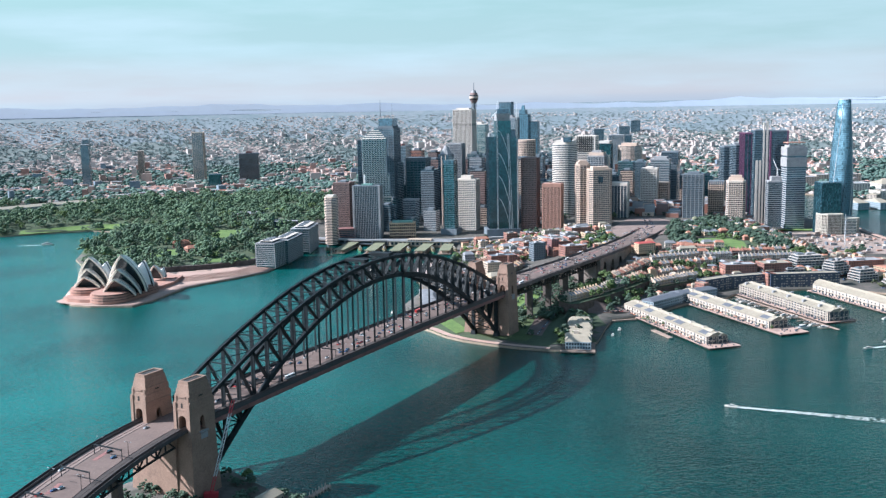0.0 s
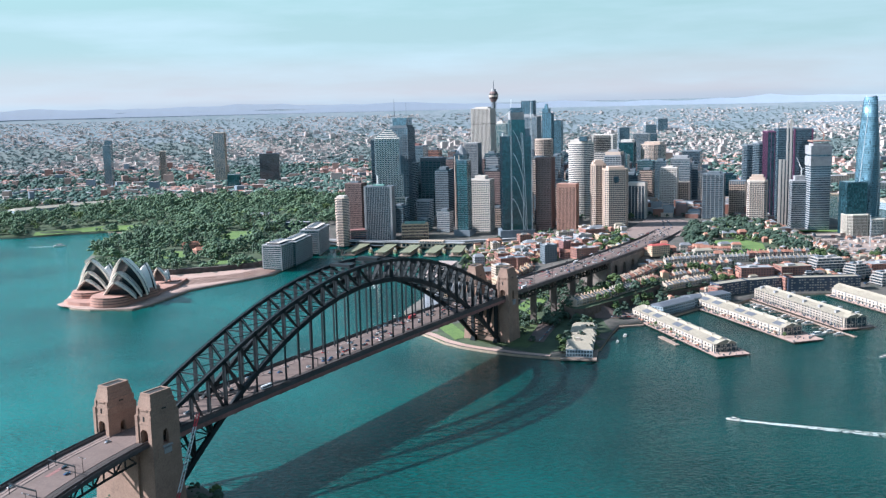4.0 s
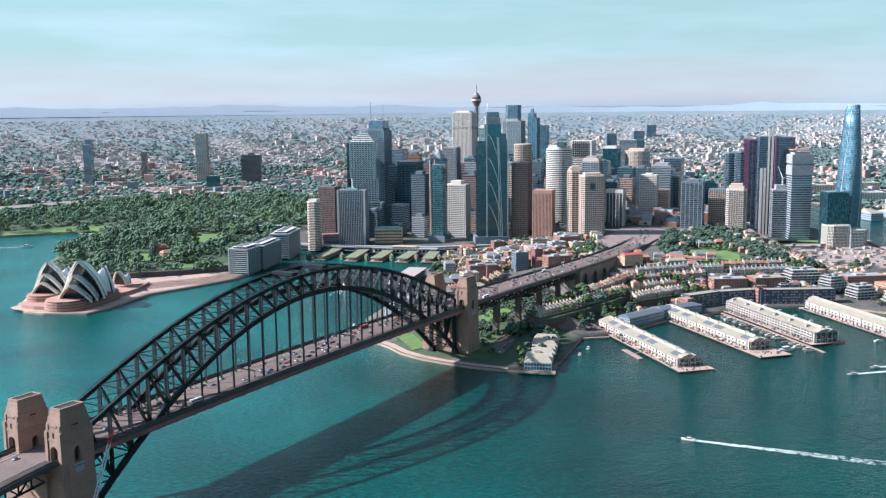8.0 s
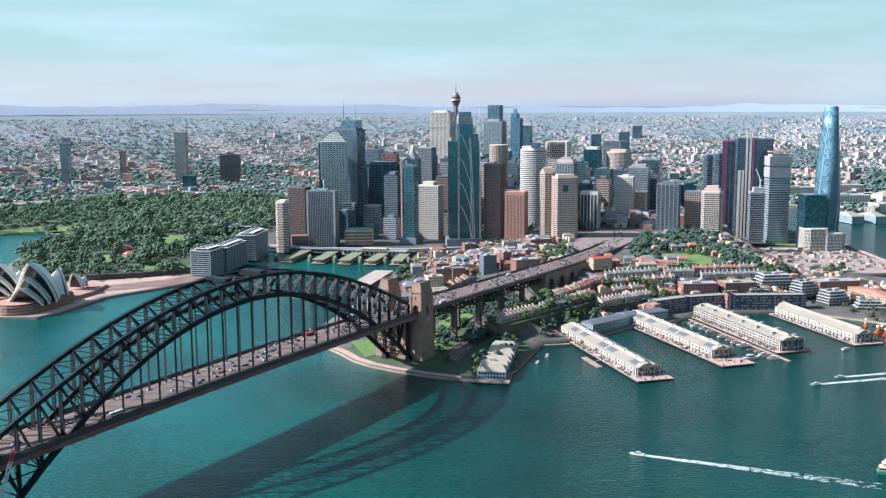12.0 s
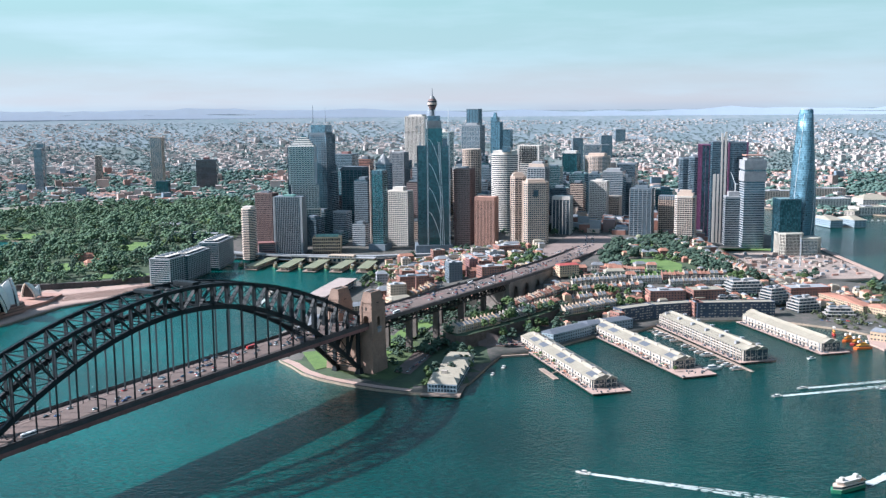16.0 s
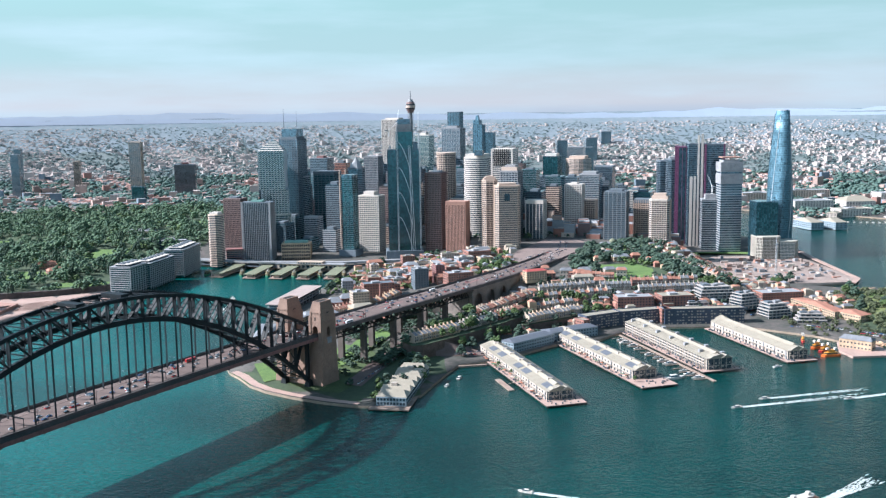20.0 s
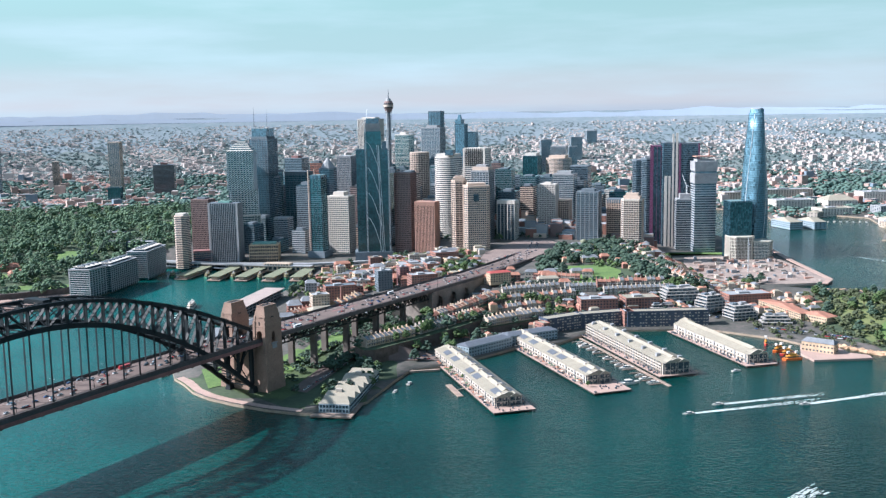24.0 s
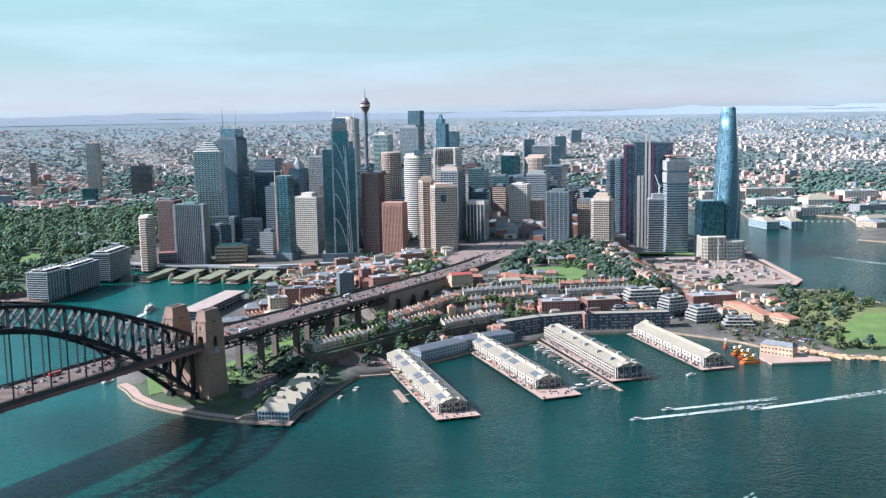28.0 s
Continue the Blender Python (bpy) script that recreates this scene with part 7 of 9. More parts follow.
# observatory on its hill
obs = thing("observatory", 492, 1890, ground_at(492, 1890), 8, "sandstone observatory with a low green dome", "observatory")
bm = bmesh.new()
box(bm, -22, 22, -7, 7, -3, 8)
part("wall", bm, BRICK, obs)
bm = bmesh.new()
gable(bm, -23, 23, -8, 8, 8, 11, 3)
part("roof", bm, GREY_ROOF, obs)
bm = bmesh.new()
prism(bm, ring(12, 6), 8, 13)
prism(bm, ring(12, 6), 13, 16, 0.5)
part("dome", bm, GREEN_ROOF, obs)
block("signal_station", 480, 1740, 26, 14, 9, 10, SANDSTONE, "sandstone signal station house among trees", "house", GREY_ROOF, 2, pitched=4)
block("rotunda_house", 505, 1745, 14, 12, 10, 10, BRICK, "small brick house with chimneys on the hill", "house", RED_ROOF, 2, pitched=4)

# levelled ground of the building site and lawns laid on the land
def patch(name, outline, material, label, category, lift=0.35, cell=14.0):
    """A surface laid over the ground, following its height."""
    from mathutils.geometry import delaunay_2d_cdt
    xs, ys = [p[0] for p in outline], [p[1] for p in outline]
    gx, gy = np.meshgrid(np.arange(min(xs), max(xs), cell), np.arange(min(ys), max(ys), cell))
    gx, gy = gx.ravel(), gy.ravel()
    ok = inside(gx, gy, outline)
    n = len(outline)
    v, _, f, *_ = delaunay_2d_cdt([Vector(p) for p in outline] + [Vector((float(a), float(b))) for a, b in zip(gx[ok], gy[ok])], [(i, (i + 1) % n) for i in range(n)], [], 1, 0.01)
    z = height(np.array([p.x for p in v]), np.array([p.y for p in v])) + lift
    me = bpy.data.meshes.new(name)
    me.from_pydata([(p.x, p.y, float(q)) for p, q in zip(v, z)], [], [tuple(q) for q in f])
    for p in me.polygons:
        p.use_smooth = True
    me.materials.append(material)
    return solid(name, me, (), None, label, category, kind="structure")


DIRT = mat("pale_building_site_earth", (0.43, 0.33, 0.28), 0.95, size=24, fine=4, second=(0.20, 0.165, 0.15))
ROCK = mat("sandstone_boulders", (0.58, 0.38, 0.24), 0.9, size=6, fine=1, vary=0.35)
patch("building_site_ground", [(690, 1985), (775, 1990), (855, 1955), (864, 1755), (845, 1712), (780, 1705), (700, 1720), (655, 1800), (668, 1900)], DIRT, "pale levelled earth of a waterfront building site", "building site", 0.6)
patch("lawn", [(640, 2000), (780, 2010), (800, 2040), (690, 2040)], GRASS, "green lawn beside the towers", "lawn", 0.7)
patch("lawn", [(432, 1572), (505, 1572), (516, 1660), (500, 1708), (440, 1702)], GRASS, "sunny lawn on the observatory hill", "lawn", 0.6)
patch("lawn", [(765, 1335), (800, 1312), (850, 1330), (872, 1400), (855, 1440), (828, 1430), (788, 1385)], GRASS, "sloping lawn of the headland park", "lawn", 0.6)
DRY_GRASS = mat("dry_headland_grass", (0.19, 0.20, 0.075), 0.95, size=18, fine=2, second=(0.11, 0.15, 0.05))
patch("headland_grass", [(748, 1310), (838, 1282), (892, 1318), (938, 1395), (942, 1462), (895, 1520), (850, 1600), (800, 1600), (752, 1480)], DRY_GRASS, "dry olive grass of the headland park", "grass", 0.35)
patch("lawn", [(800, 1540), (830, 1545), (850, 1610), (815, 1600)], GRASS, "small lawn at the top of the headland park", "lawn", 0.6)
# darker copy of the lawn grass, with the bridge's shade in its colour
SHADE_GRASS = mat("shade_toned_park_grass", (0.085, 0.125, 0.045), 0.95, size=16, fine=2, second=(0.05, 0.075, 0.03))
patch("park_grass", [(-4, 1236), (24, 1172), (60, 1132), (96, 1118), (112, 1150), (132, 1240), (110, 1300), (60, 1270)], SHADE_GRASS, "green grass of the park round the pylons, coloured darker for the bridge's shade", "grass", 0.35)
patch("lawn", [(-12, 1236), (8, 1246), (30, 1176), (14, 1160)], GRASS, "bright lawn under the bridge", "lawn", 0.6)
patch("lawn", [(60, 1262), (84, 1250), (102, 1296), (80, 1318)], GRASS, "bright lawn behind the pylons", "lawn", 0.6)
patch("lawn", [(70, 1212), (86, 1215), (145, 1378), (128, 1398), (92, 1330)], GRASS, "bright strip of lawn under the approach road", "lawn", 0.6)
patch("road", [(98, 1150), (116, 1140), (140, 1230), (172, 1330), (190, 1380), (172, 1390), (150, 1335), (120, 1245)], ASPHALT, "asphalt street descending beside the bridge park", "road", 0.7)
patch("road", [(190, 1260), (250, 1262), (300, 1320), (380, 1390), (470, 1440), (590, 1446), (588, 1458), (465, 1452), (372, 1402), (290, 1336), (244, 1278), (190, 1275)], ASPHALT, "asphalt street along the back of the wharves", "road", 0.7)
patch("toll_plaza", [(300, 1730), (360, 1725), (440, 1800), (470, 1900), (440, 1990), (380, 1985), (345, 1900), (318, 1840)], ROAD_TAN, "wide worn concrete toll plaza with many lanes", "road", 1.2)
patch("pavement", [(-30, 1200), (-16, 1182), (2, 1152), (22, 1130), (49, 1111), (85, 1091), (119, 1078), (121, 1086), (86, 1100), (52, 1119), (27, 1138), (8, 1159), (-9, 1190), (-24, 1207)], PAVING, "pinkish paved foreshore walk on the sea wall", "pavement", 0.5)
for n, garden_lawn in enumerate(([(-960, 2195), (-820, 2262), (-745, 2240), (-745, 2275), (-830, 2290), (-970, 2230)], [(-560, 1790), (-500, 1780), (-480, 1850), (-545, 1860)], [(-440, 1720), (-350, 1740), (-345, 1770), (-440, 1760)],
                                 [(-480, 1960), (-410, 1960), (-400, 2030), (-470, 2040)], [(-640, 1760), (-600, 1720), (-560, 1740), (-600, 1800)], [(-430, 2330), (-330, 2340), (-330, 2420), (-420, 2410)])):
    patch("lawn", garden_lawn, GRASS, "open sunny lawn in the botanic garden", "lawn", 0.8)


# ---------------------------------------------------------------- trees
ICO_V = np.array([(0, 0, -1), (0.724, -0.526, -0.447), (-0.276, -0.851, -0.447), (-0.894, 0, -0.447), (-0.276, 0.851, -0.447), (0.724, 0.526, -0.447),
                  (0.276, -0.851, 0.447), (-0.724, -0.526, 0.447), (-0.724, 0.526, 0.447), (0.276, 0.851, 0.447), (0.894, 0, 0.447), (0, 0, 1)])
ICO_F = np.array([(0, 2, 1), (1, 5, 0), (0, 3, 2), (0, 4, 3), (0, 5, 4), (1, 10, 5), (2, 6, 1), (3, 7, 2), (4, 8, 3), (5, 9, 4), (1, 6, 10), (2, 7, 6), (3, 8, 7), (4, 9, 8), (5, 10, 9),
                  (6, 11, 10), (7, 11, 6), (8, 11, 7), (9, 11, 8), (10, 11, 9)])


def clumps(rs, count, wide, tall, low, leaf):
    """Ragged leaf clumps scattered over a crown, leaving gaps: an array of points, 12 to a clump."""
    out = []
    for _ in range(count):
        a, u = rs.uniform(0, 2 * np.pi), rs.uniform(-0.35, 1.0)
        r = wide * np.sqrt(max(0.05, 1 - u * u)) * rs.uniform(0.55, 1.08)
        c = np.array((r * np.cos(a), r * np.sin(a), low + tall * (0.4 + 0.6 * u) * rs.uniform(0.85, 1.1)))
        out.append(c + ICO_V * (leaf * rs.uniform(0.6, 1.25)) * rs.uniform(0.6, 1.35, (12, 1)) * np.array((1.15, 1.15, 0.75)))
    return np.concatenate(out)


def faces_for(n):
    return (ICO_F[None] + 12 * np.arange(n)[:, None, None]).reshape(-1, 3)


def quick_mesh(name, verts, faces, materials, index=None):
    me = bpy.data.meshes.new(name)
    me.from_pydata(verts.tolist() if hasattr(verts, "tolist") else verts, [], faces.tolist() if hasattr(faces, "tolist") else faces)
    for m in materials:
        me.materials.append(m)
    if index is not None:
        me.polygons.foreach_set("material_index", np.asarray(index, np.int32))
    return me


def tree_kind(seed, wide, tall, low, count, leaf, leaf_mat, label):
    rs = np.random.RandomState(seed)
    bm = bmesh.new()
    prism(bm, ring(7, wide * 0.09), -1.0, low + tall * 0.45, 0.55)
    for k in range(5):
        a = k * 1.26 + rs.uniform(0, 0.6)
        beam(bm, (0, 0, low * 0.8), (wide * 0.6 * math.cos(a), wide * 0.6 * math.sin(a), low + tall * 0.5), wide * 0.06, wide * 0.06)
    ob = solid("tree", bm, BARK, None, label, "tree", "park trees")
    part("crown", quick_mesh("crown", clumps(rs, count, wide, tall, low, leaf), faces_for(count), [leaf_mat]), None, ob)
    return ob


TREE_KINDS = [tree_kind(1, 7.5, 9, 3.0, 90, 1.9, LEAF, "broad dark green fig tree"), tree_kind(2, 5.0, 9, 3.5, 70, 1.5, LEAF, "dark green park tree"),
              tree_kind(3, 5.5, 8, 3.0, 70, 1.5, LEAF_LIGHT, "light green plane tree in leaf"), tree_kind(4, 4.0, 10, 4.0, 50, 1.3, LEAF_LIGHT, "slender grey-green gum tree")]
placed_trees = set()
rng = random.Random(21)


def plant(x, y, kinds=(0, 1, 2, 3)):
    k = rng.choice(kinds)
    m = pose(x, y, ground_at(x, y) - 0.2, 0, 0, rng.uniform(0, 360)) @ Matrix.Diagonal((*([rng.uniform(0.75, 1.25)] * 3), 1))
    if k in placed_trees:
        ob = copy_thing(TREE_KINDS[k], m)
        ob.matrix_basis = m
    else:
        placed_trees.add(k)
        TREE_KINDS[k].matrix_basis = m


def clear_of(x, y):
    s, n = (x + 71) * 0.479 + (y - 929) * 0.878, (x + 71) * 0.878 - (y - 929) * 0.479
    return not (abs(n) < 34 and 240 < s < 1050)


def grove(outline, count, kinds, holes=()):
    xs, ys = [p[0] for p in outline], [p[1] for p in outline]
    done = 0
    while done < count:
        x, y = rng.uniform(min(xs), max(xs)), rng.uniform(min(ys), max(ys))
        done += 0.2
        if inside(np.array([x]), np.array([y]), outline)[0] and clear_of(x, y) and not any(inside(np.array([x]), np.array([y]), h)[0] for h in holes):
            plant(x, y, kinds)
            done += 0.8


HILL_LAWN = [(425, 1550), (525, 1550), (532, 1660), (508, 1716), (430, 1712)]
BIG_LAWN = [(845, 1330), (900, 1345), (935, 1400), (930, 1470), (890, 1510), (850, 1470)]
PARK_LAWN = [(762, 1330), (800, 1306), (856, 1326), (876, 1400), (858, 1446), (826, 1436), (785, 1390)]
grove([(128, 1090), (146, 1095), (176, 1150), (192, 1230), (160, 1262), (140, 1180)], 26, (1, 2))
grove([(165, 1290), (215, 1255), (262, 1290), (300, 1345), (290, 1400), (215, 1385), (180, 1340)], 46, (1, 2, 3))
grove([(120, 1390), (165, 1380), (230, 1470), (200, 1520), (150, 1470)], 22, (0, 1))
grove([(395, 1640), (440, 1570), (560, 1560), (600, 1640), (560, 1770), (440, 1775), (400, 1720)], 70, (0, 1), (HILL_LAWN,))
grove([(440, 1800), (590, 1790), (600, 1880), (560, 1960), (460, 1880)], 34, (0, 1))
grove([(735, 1300), (840, 1275), (900, 1310), (948, 1395), (950, 1465), (900, 1530), (860, 1630), (790, 1650), (735, 1540)], 40, (1, 3, 3, 1, 2), (PARK_LAWN,))
grove([(330, 1480), (430, 1480), (440, 1510), (330, 1505)], 10, (2, 3))
grove([(380, 1440), (440, 1460), (430, 1475), (390, 1470)], 7, (2,))
grove([(590, 1520), (640, 1530), (620, 1570), (590, 1560)], 9, (1, 2))
grove([(560, 1540), (600, 1545), (590, 1575), (555, 1570)], 6, (2,))
grove([(230, 1640), (290, 1660), (300, 1720), (250, 1720)], 14, (1, 2))
grove([(120, 1690), (160, 1720), (150, 1760), (110, 1740)], 9, (1, 2))
grove([(10, 1660), (35, 1680), (50, 1790), (25, 1780)], 9, (2, 1))
grove([(60, 1880), (200, 1880), (210, 1915), (50, 1900)], 14, (1, 2))
grove([(630, 1760), (670, 1760), (660, 1840), (620, 1850)], 10, (1, 2))
grove([(340, 1960), (420, 2050), (400, 2100), (340, 2060)], 12, (1, 2))
grove([(700, 1690), (760, 1690), (760, 1720), (690, 1730)], 6, (2, 1))


def wood(name, xs, ys, sizes, material, label, count, seed, per=(9, 12), leaf=0.36, flat=1.0):
    """Woods too thick to count: many crowns of ragged clumps in one mesh."""
    rs = np.random.RandomState(seed)
    kinds = [clumps(rs, rs.randint(*per), 1.0, 1.25, 0.25, leaf) for _ in range(14)]
    zs = height(xs, ys)
    verts = []
    for x, y, z, s in zip(xs, ys, zs, sizes):
        a = rs.uniform(0, 6.28)
        v = kinds[rs.randint(14)]
        turn = np.array(((np.cos(a), -np.sin(a), 0), (np.sin(a), np.cos(a), 0), (0, 0, 1)))
        verts.append(v @ turn.T * (s, s, s * flat) + (x, y, z - 0.2))
    verts = np.concatenate(verts)
    me = quick_mesh(name, verts, faces_for(len(verts) // 12), [material])
    me.polygons.foreach_set("use_smooth", np.ones(len(me.polygons), bool))
    solid(name, me, (), None, label, "trees", kind="stuff")


def scatter(outline, count, seed, holes=()):
    rs = np.random.RandomState(seed)
    xs, ys = np.array([p[0] for p in outline]), np.array([p[1] for p in outline])
    x, y = rs.uniform(max(xs.min(), -1750), xs.max(), count * 4), rs.uniform(ys.min(), ys.max(), count * 4)
    ok = inside(x, y, outline) & inside(x, y, COAST)
    for h in holes:
        ok &= ~inside(x, y, h)
    x, y = x[ok][:count], y[ok][:count]
    return x, y, rs


GLADES = [[(-975, 2185), (-820, 2262), (-745, 2235), (-740, 2280), (-830, 2300), (-985, 2235)], [(-570, 1785), (-495, 1775), (-475, 1855), (-550, 1865)], [(-445, 1705), (-335, 1735), (-335, 1775), (-445, 1765)], [(-485, 1955), (-405, 1955), (-395, 2035), (-475, 2045)],
          [(-645, 1760), (-600, 1715), (-555, 1738), (-600, 1805)], [(-435, 2325), (-325, 2335), (-325, 2425), (-425, 2415)], [(-345, 1640), (-235, 1660), (-225, 1960), (-330, 1960)], [(-1210, 2420), (-1110, 2430), (-870, 2710), (-890, 2800), (-960, 2800), (-1240, 2540)]]
gx, gy, rs = scatter(GARDEN, 1650, 3, GLADES)
wood("garden_wood", gx, gy, rs.uniform(8, 16, len(gx)) * rs.choice((0.6, 1.0, 1.0), len(gx)), GARDEN_LEAF, "dense dark green trees of the botanic garden", 0, 4, (36, 42), 0.185)
gx, gy, rs = scatter([(-640, 1720), (-470, 1640), (-330, 1700), (-310, 1960), (-420, 2150), (-700, 2140), (-735, 1990)], 46, 28, GLADES)
wood("garden_pines", gx, gy, rs.uniform(5, 8, len(gx)), LEAF, "tall dark pines standing over the garden trees", 0, 29, (30, 36), 0.2, 2.6)
gx, gy, rs = scatter(GARDEN, 350, 8, GLADES)
wood("garden_grove", gx, gy, rs.uniform(5, 10, len(gx)), LEAF_LIGHT, "lighter green trees among the botanic garden", 0, 5, (16, 20), 0.27)
gx, gy, rs = scatter([(735, 1300), (840, 1275), (900, 1310), (948, 1395), (950, 1465), (900, 1530), (860, 1630), (790, 1650), (735, 1540)], 210, 12, (PARK_LAWN, BIG_LAWN))
wood("headland_wood", gx, gy, rs.uniform(2.5, 5.5, len(gx)), OLIVE_LEAF, "young native trees of the headland park", 0, 14, (13, 17))
gx, gy, rs = scatter([(395, 1640), (440, 1570), (560, 1560), (600, 1640), (560, 1770), (600, 1880), (560, 1960), (440, 1880), (400, 1720)], 130, 13, (HILL_LAWN,))
wood("hill_wood", gx, gy, rs.uniform(6, 9, len(gx)), LEAF, "dark fig trees crowding the observatory hill", 0, 15, (13, 17))
TOWN = [(20, 1640), (290, 1640), (420, 1760), (640, 1560), (700, 1500), (640, 1900), (300, 1890), (40, 1880)]
gx, gy, rs = scatter(TOWN, 480, 9)
keep = np.array([clear_of(a, b) and not (300 < a < 470 and 1730 < b < 1990) for a, b in zip(gx, gy)])
gx, gy = gx[keep], gy[keep]
wood("street_planting", gx, gy, rs.uniform(3, 6, len(gx)), LEAF_LIGHT, "street trees between the town buildings", 0, 6)
MILLERS = [(120, 1420), (190, 1400), (300, 1340), (420, 1460), (600, 1470), (640, 1540), (560, 1600), (420, 1590), (320, 1620), (240, 1600), (160, 1540)]
gx, gy, rs = scatter(MILLERS, 420, 19)
keep = np.array([clear_of(a, b) for a, b in zip(gx, gy)])
wood("hillside_planting", gx[keep], gy[keep], rs.uniform(2.5, 5.5, len(gx))[keep], LEAF, "garden trees on the slope behind the wharves", 0, 16)
UNDER = [(90, 1310), (140, 1370), (190, 1470), (230, 1560), (200, 1590), (120, 1480), (60, 1380)]
gx, gy, rs = scatter([(118, 1225), (134, 1216), (160, 1262), (188, 1318), (172, 1332), (140, 1290)], 34, 61)
wood("roadside_trees", gx, gy, rs.uniform(4.5, 7.5, len(gx)), LEAF, "dark trees along the foot of the approach road", 0, 62, (14, 18), 0.3)
gx, gy, rs = scatter([(68, 1232), (104, 1212), (237, 1444), (197, 1466)], 95, 63)
wood("deck_shade_shrubs", gx, gy, rs.uniform(2.5, 5.0, len(gx)), LEAF, "dark shrubs in the shade under the approach spans", 0, 65, (14, 18), 0.3)
gx, gy, rs = scatter(UNDER, 220, 23)
wood("undergrowth", gx, gy, rs.uniform(2.5, 5.0, len(gx)), LEAF, "dark trees and bushes under the approach road", 0, 17)
gx, gy, rs = scatter([(640, 1350), (740, 1290), (760, 1420), (720, 1540), (660, 1560), (640, 1480)], 170, 43)
wood("foreshore_planting", gx, gy, rs.uniform(1.8, 4.0, len(gx)), OLIVE_LEAF, "street trees by the stone houses and park", 0, 18)
gx, gy, rs = scatter([(60, 1230), (110, 1130), (140, 1170), (165, 1300), (150, 1340), (90, 1290)], 90, 44)
gx, gy = gx[(gx < 104) | (gx > 150)], gy[(gx < 104) | (gx > 150)]
wood("park_planting", gx, gy, rs.uniform(2.5, 4.5, len(gx)), LEAF, "dark bushes and trees in the bridge park", 0, 24)


# ---------------------------------------------------------------- the suburbs out to the skyline
def shrink(x, y):
    """How much smaller things are built on the far rise, which stands in for a longer plain."""
    r = np.hypot(x - EYE_AT[0], y - EYE_AT[1])
    s = np.clip((r - BEND) / (4900 - BEND), 0, 0.93)
    return r / np.maximum(r, BEND / (1 - s))


def boxes(name, x, y, w, d, h, turn, z, materials, wall_index, roof_index, pitched, label):
    """Many plain buildings in one mesh: four walls and a flat or pitched roof each."""
    n = len(x)
    c, s = np.cos(turn), np.sin(turn)
    local = np.zeros((n, 10, 3))
    for k, (a, b) in enumerate(((-1, -1), (1, -1), (1, 1), (-1, 1))):
        px, py = a * w / 2, b * d / 2
        local[:, k, 0], local[:, k, 1], local[:, k, 2] = x + px * c - py * s, y + px * s + py * c, z - 4
        local[:, k + 4, 0], local[:, k + 4, 1], local[:, k + 4, 2] = local[:, k, 0], local[:, k, 1], z + h
    for k, a in ((8, -0.62), (9, 0.62)):
        px = a * w / 2
        local[:, k, 0], local[:, k, 1], local[:, k, 2] = x + px * c, y + px * s, z + h + np.where(pitched, d * 0.28, 0.05)
    quads = [(0, 1, 5, 4), (1, 2, 6, 5), (2, 3, 7, 6), (3, 0, 4, 7), (4, 5, 9, 8), (6, 7, 8, 9)]
    tris = [(5, 6, 9), (7, 4, 8)]
    faces, index = [], []
    for i in range(n):
        o = 10 * i
        faces += [tuple(o + v for v in q) for q in quads] + [tuple(o + v for v in t) for t in tris]
        index += [wall_index[i]] * 4 + [roof_index[i]] * 4
    index = np.array(index).reshape(n, 8)
    # past 3950 m the suburbs take the haze-painted walls and roofs
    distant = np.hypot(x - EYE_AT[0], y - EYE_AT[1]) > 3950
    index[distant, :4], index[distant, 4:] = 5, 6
    index = index.ravel()
    solid(name, quick_mesh(name, local.reshape(-1, 3), faces, materials, index), (), None, label, "houses", kind="stuff")


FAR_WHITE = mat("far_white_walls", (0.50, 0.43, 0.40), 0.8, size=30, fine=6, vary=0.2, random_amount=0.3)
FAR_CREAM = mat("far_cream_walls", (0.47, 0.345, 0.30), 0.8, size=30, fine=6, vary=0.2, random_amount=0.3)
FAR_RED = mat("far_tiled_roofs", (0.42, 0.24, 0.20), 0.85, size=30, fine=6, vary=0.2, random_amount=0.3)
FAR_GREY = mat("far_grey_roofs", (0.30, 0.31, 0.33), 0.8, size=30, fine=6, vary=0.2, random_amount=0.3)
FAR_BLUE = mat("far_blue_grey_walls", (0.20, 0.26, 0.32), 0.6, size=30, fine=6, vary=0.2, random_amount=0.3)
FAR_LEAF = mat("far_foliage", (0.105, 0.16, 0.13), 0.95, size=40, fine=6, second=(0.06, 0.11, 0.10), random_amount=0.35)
# farthest walls and roofs: low-contrast colours with haze painted in
HAZED_WALLS = mat("hazed_pale_walls", (0.50, 0.45, 0.43), 0.9, size=60, fine=12, vary=0.12, random_amount=0.15)
HAZED_ROOFS = mat("hazed_mixed_roofs", (0.46, 0.375, 0.345), 0.9, size=60, fine=12, vary=0.12, random_amount=0.15)
FAR_MATS = [FAR_WHITE, FAR_CREAM, FAR_RED, FAR_GREY, FAR_BLUE, HAZED_WALLS, HAZED_ROOFS]


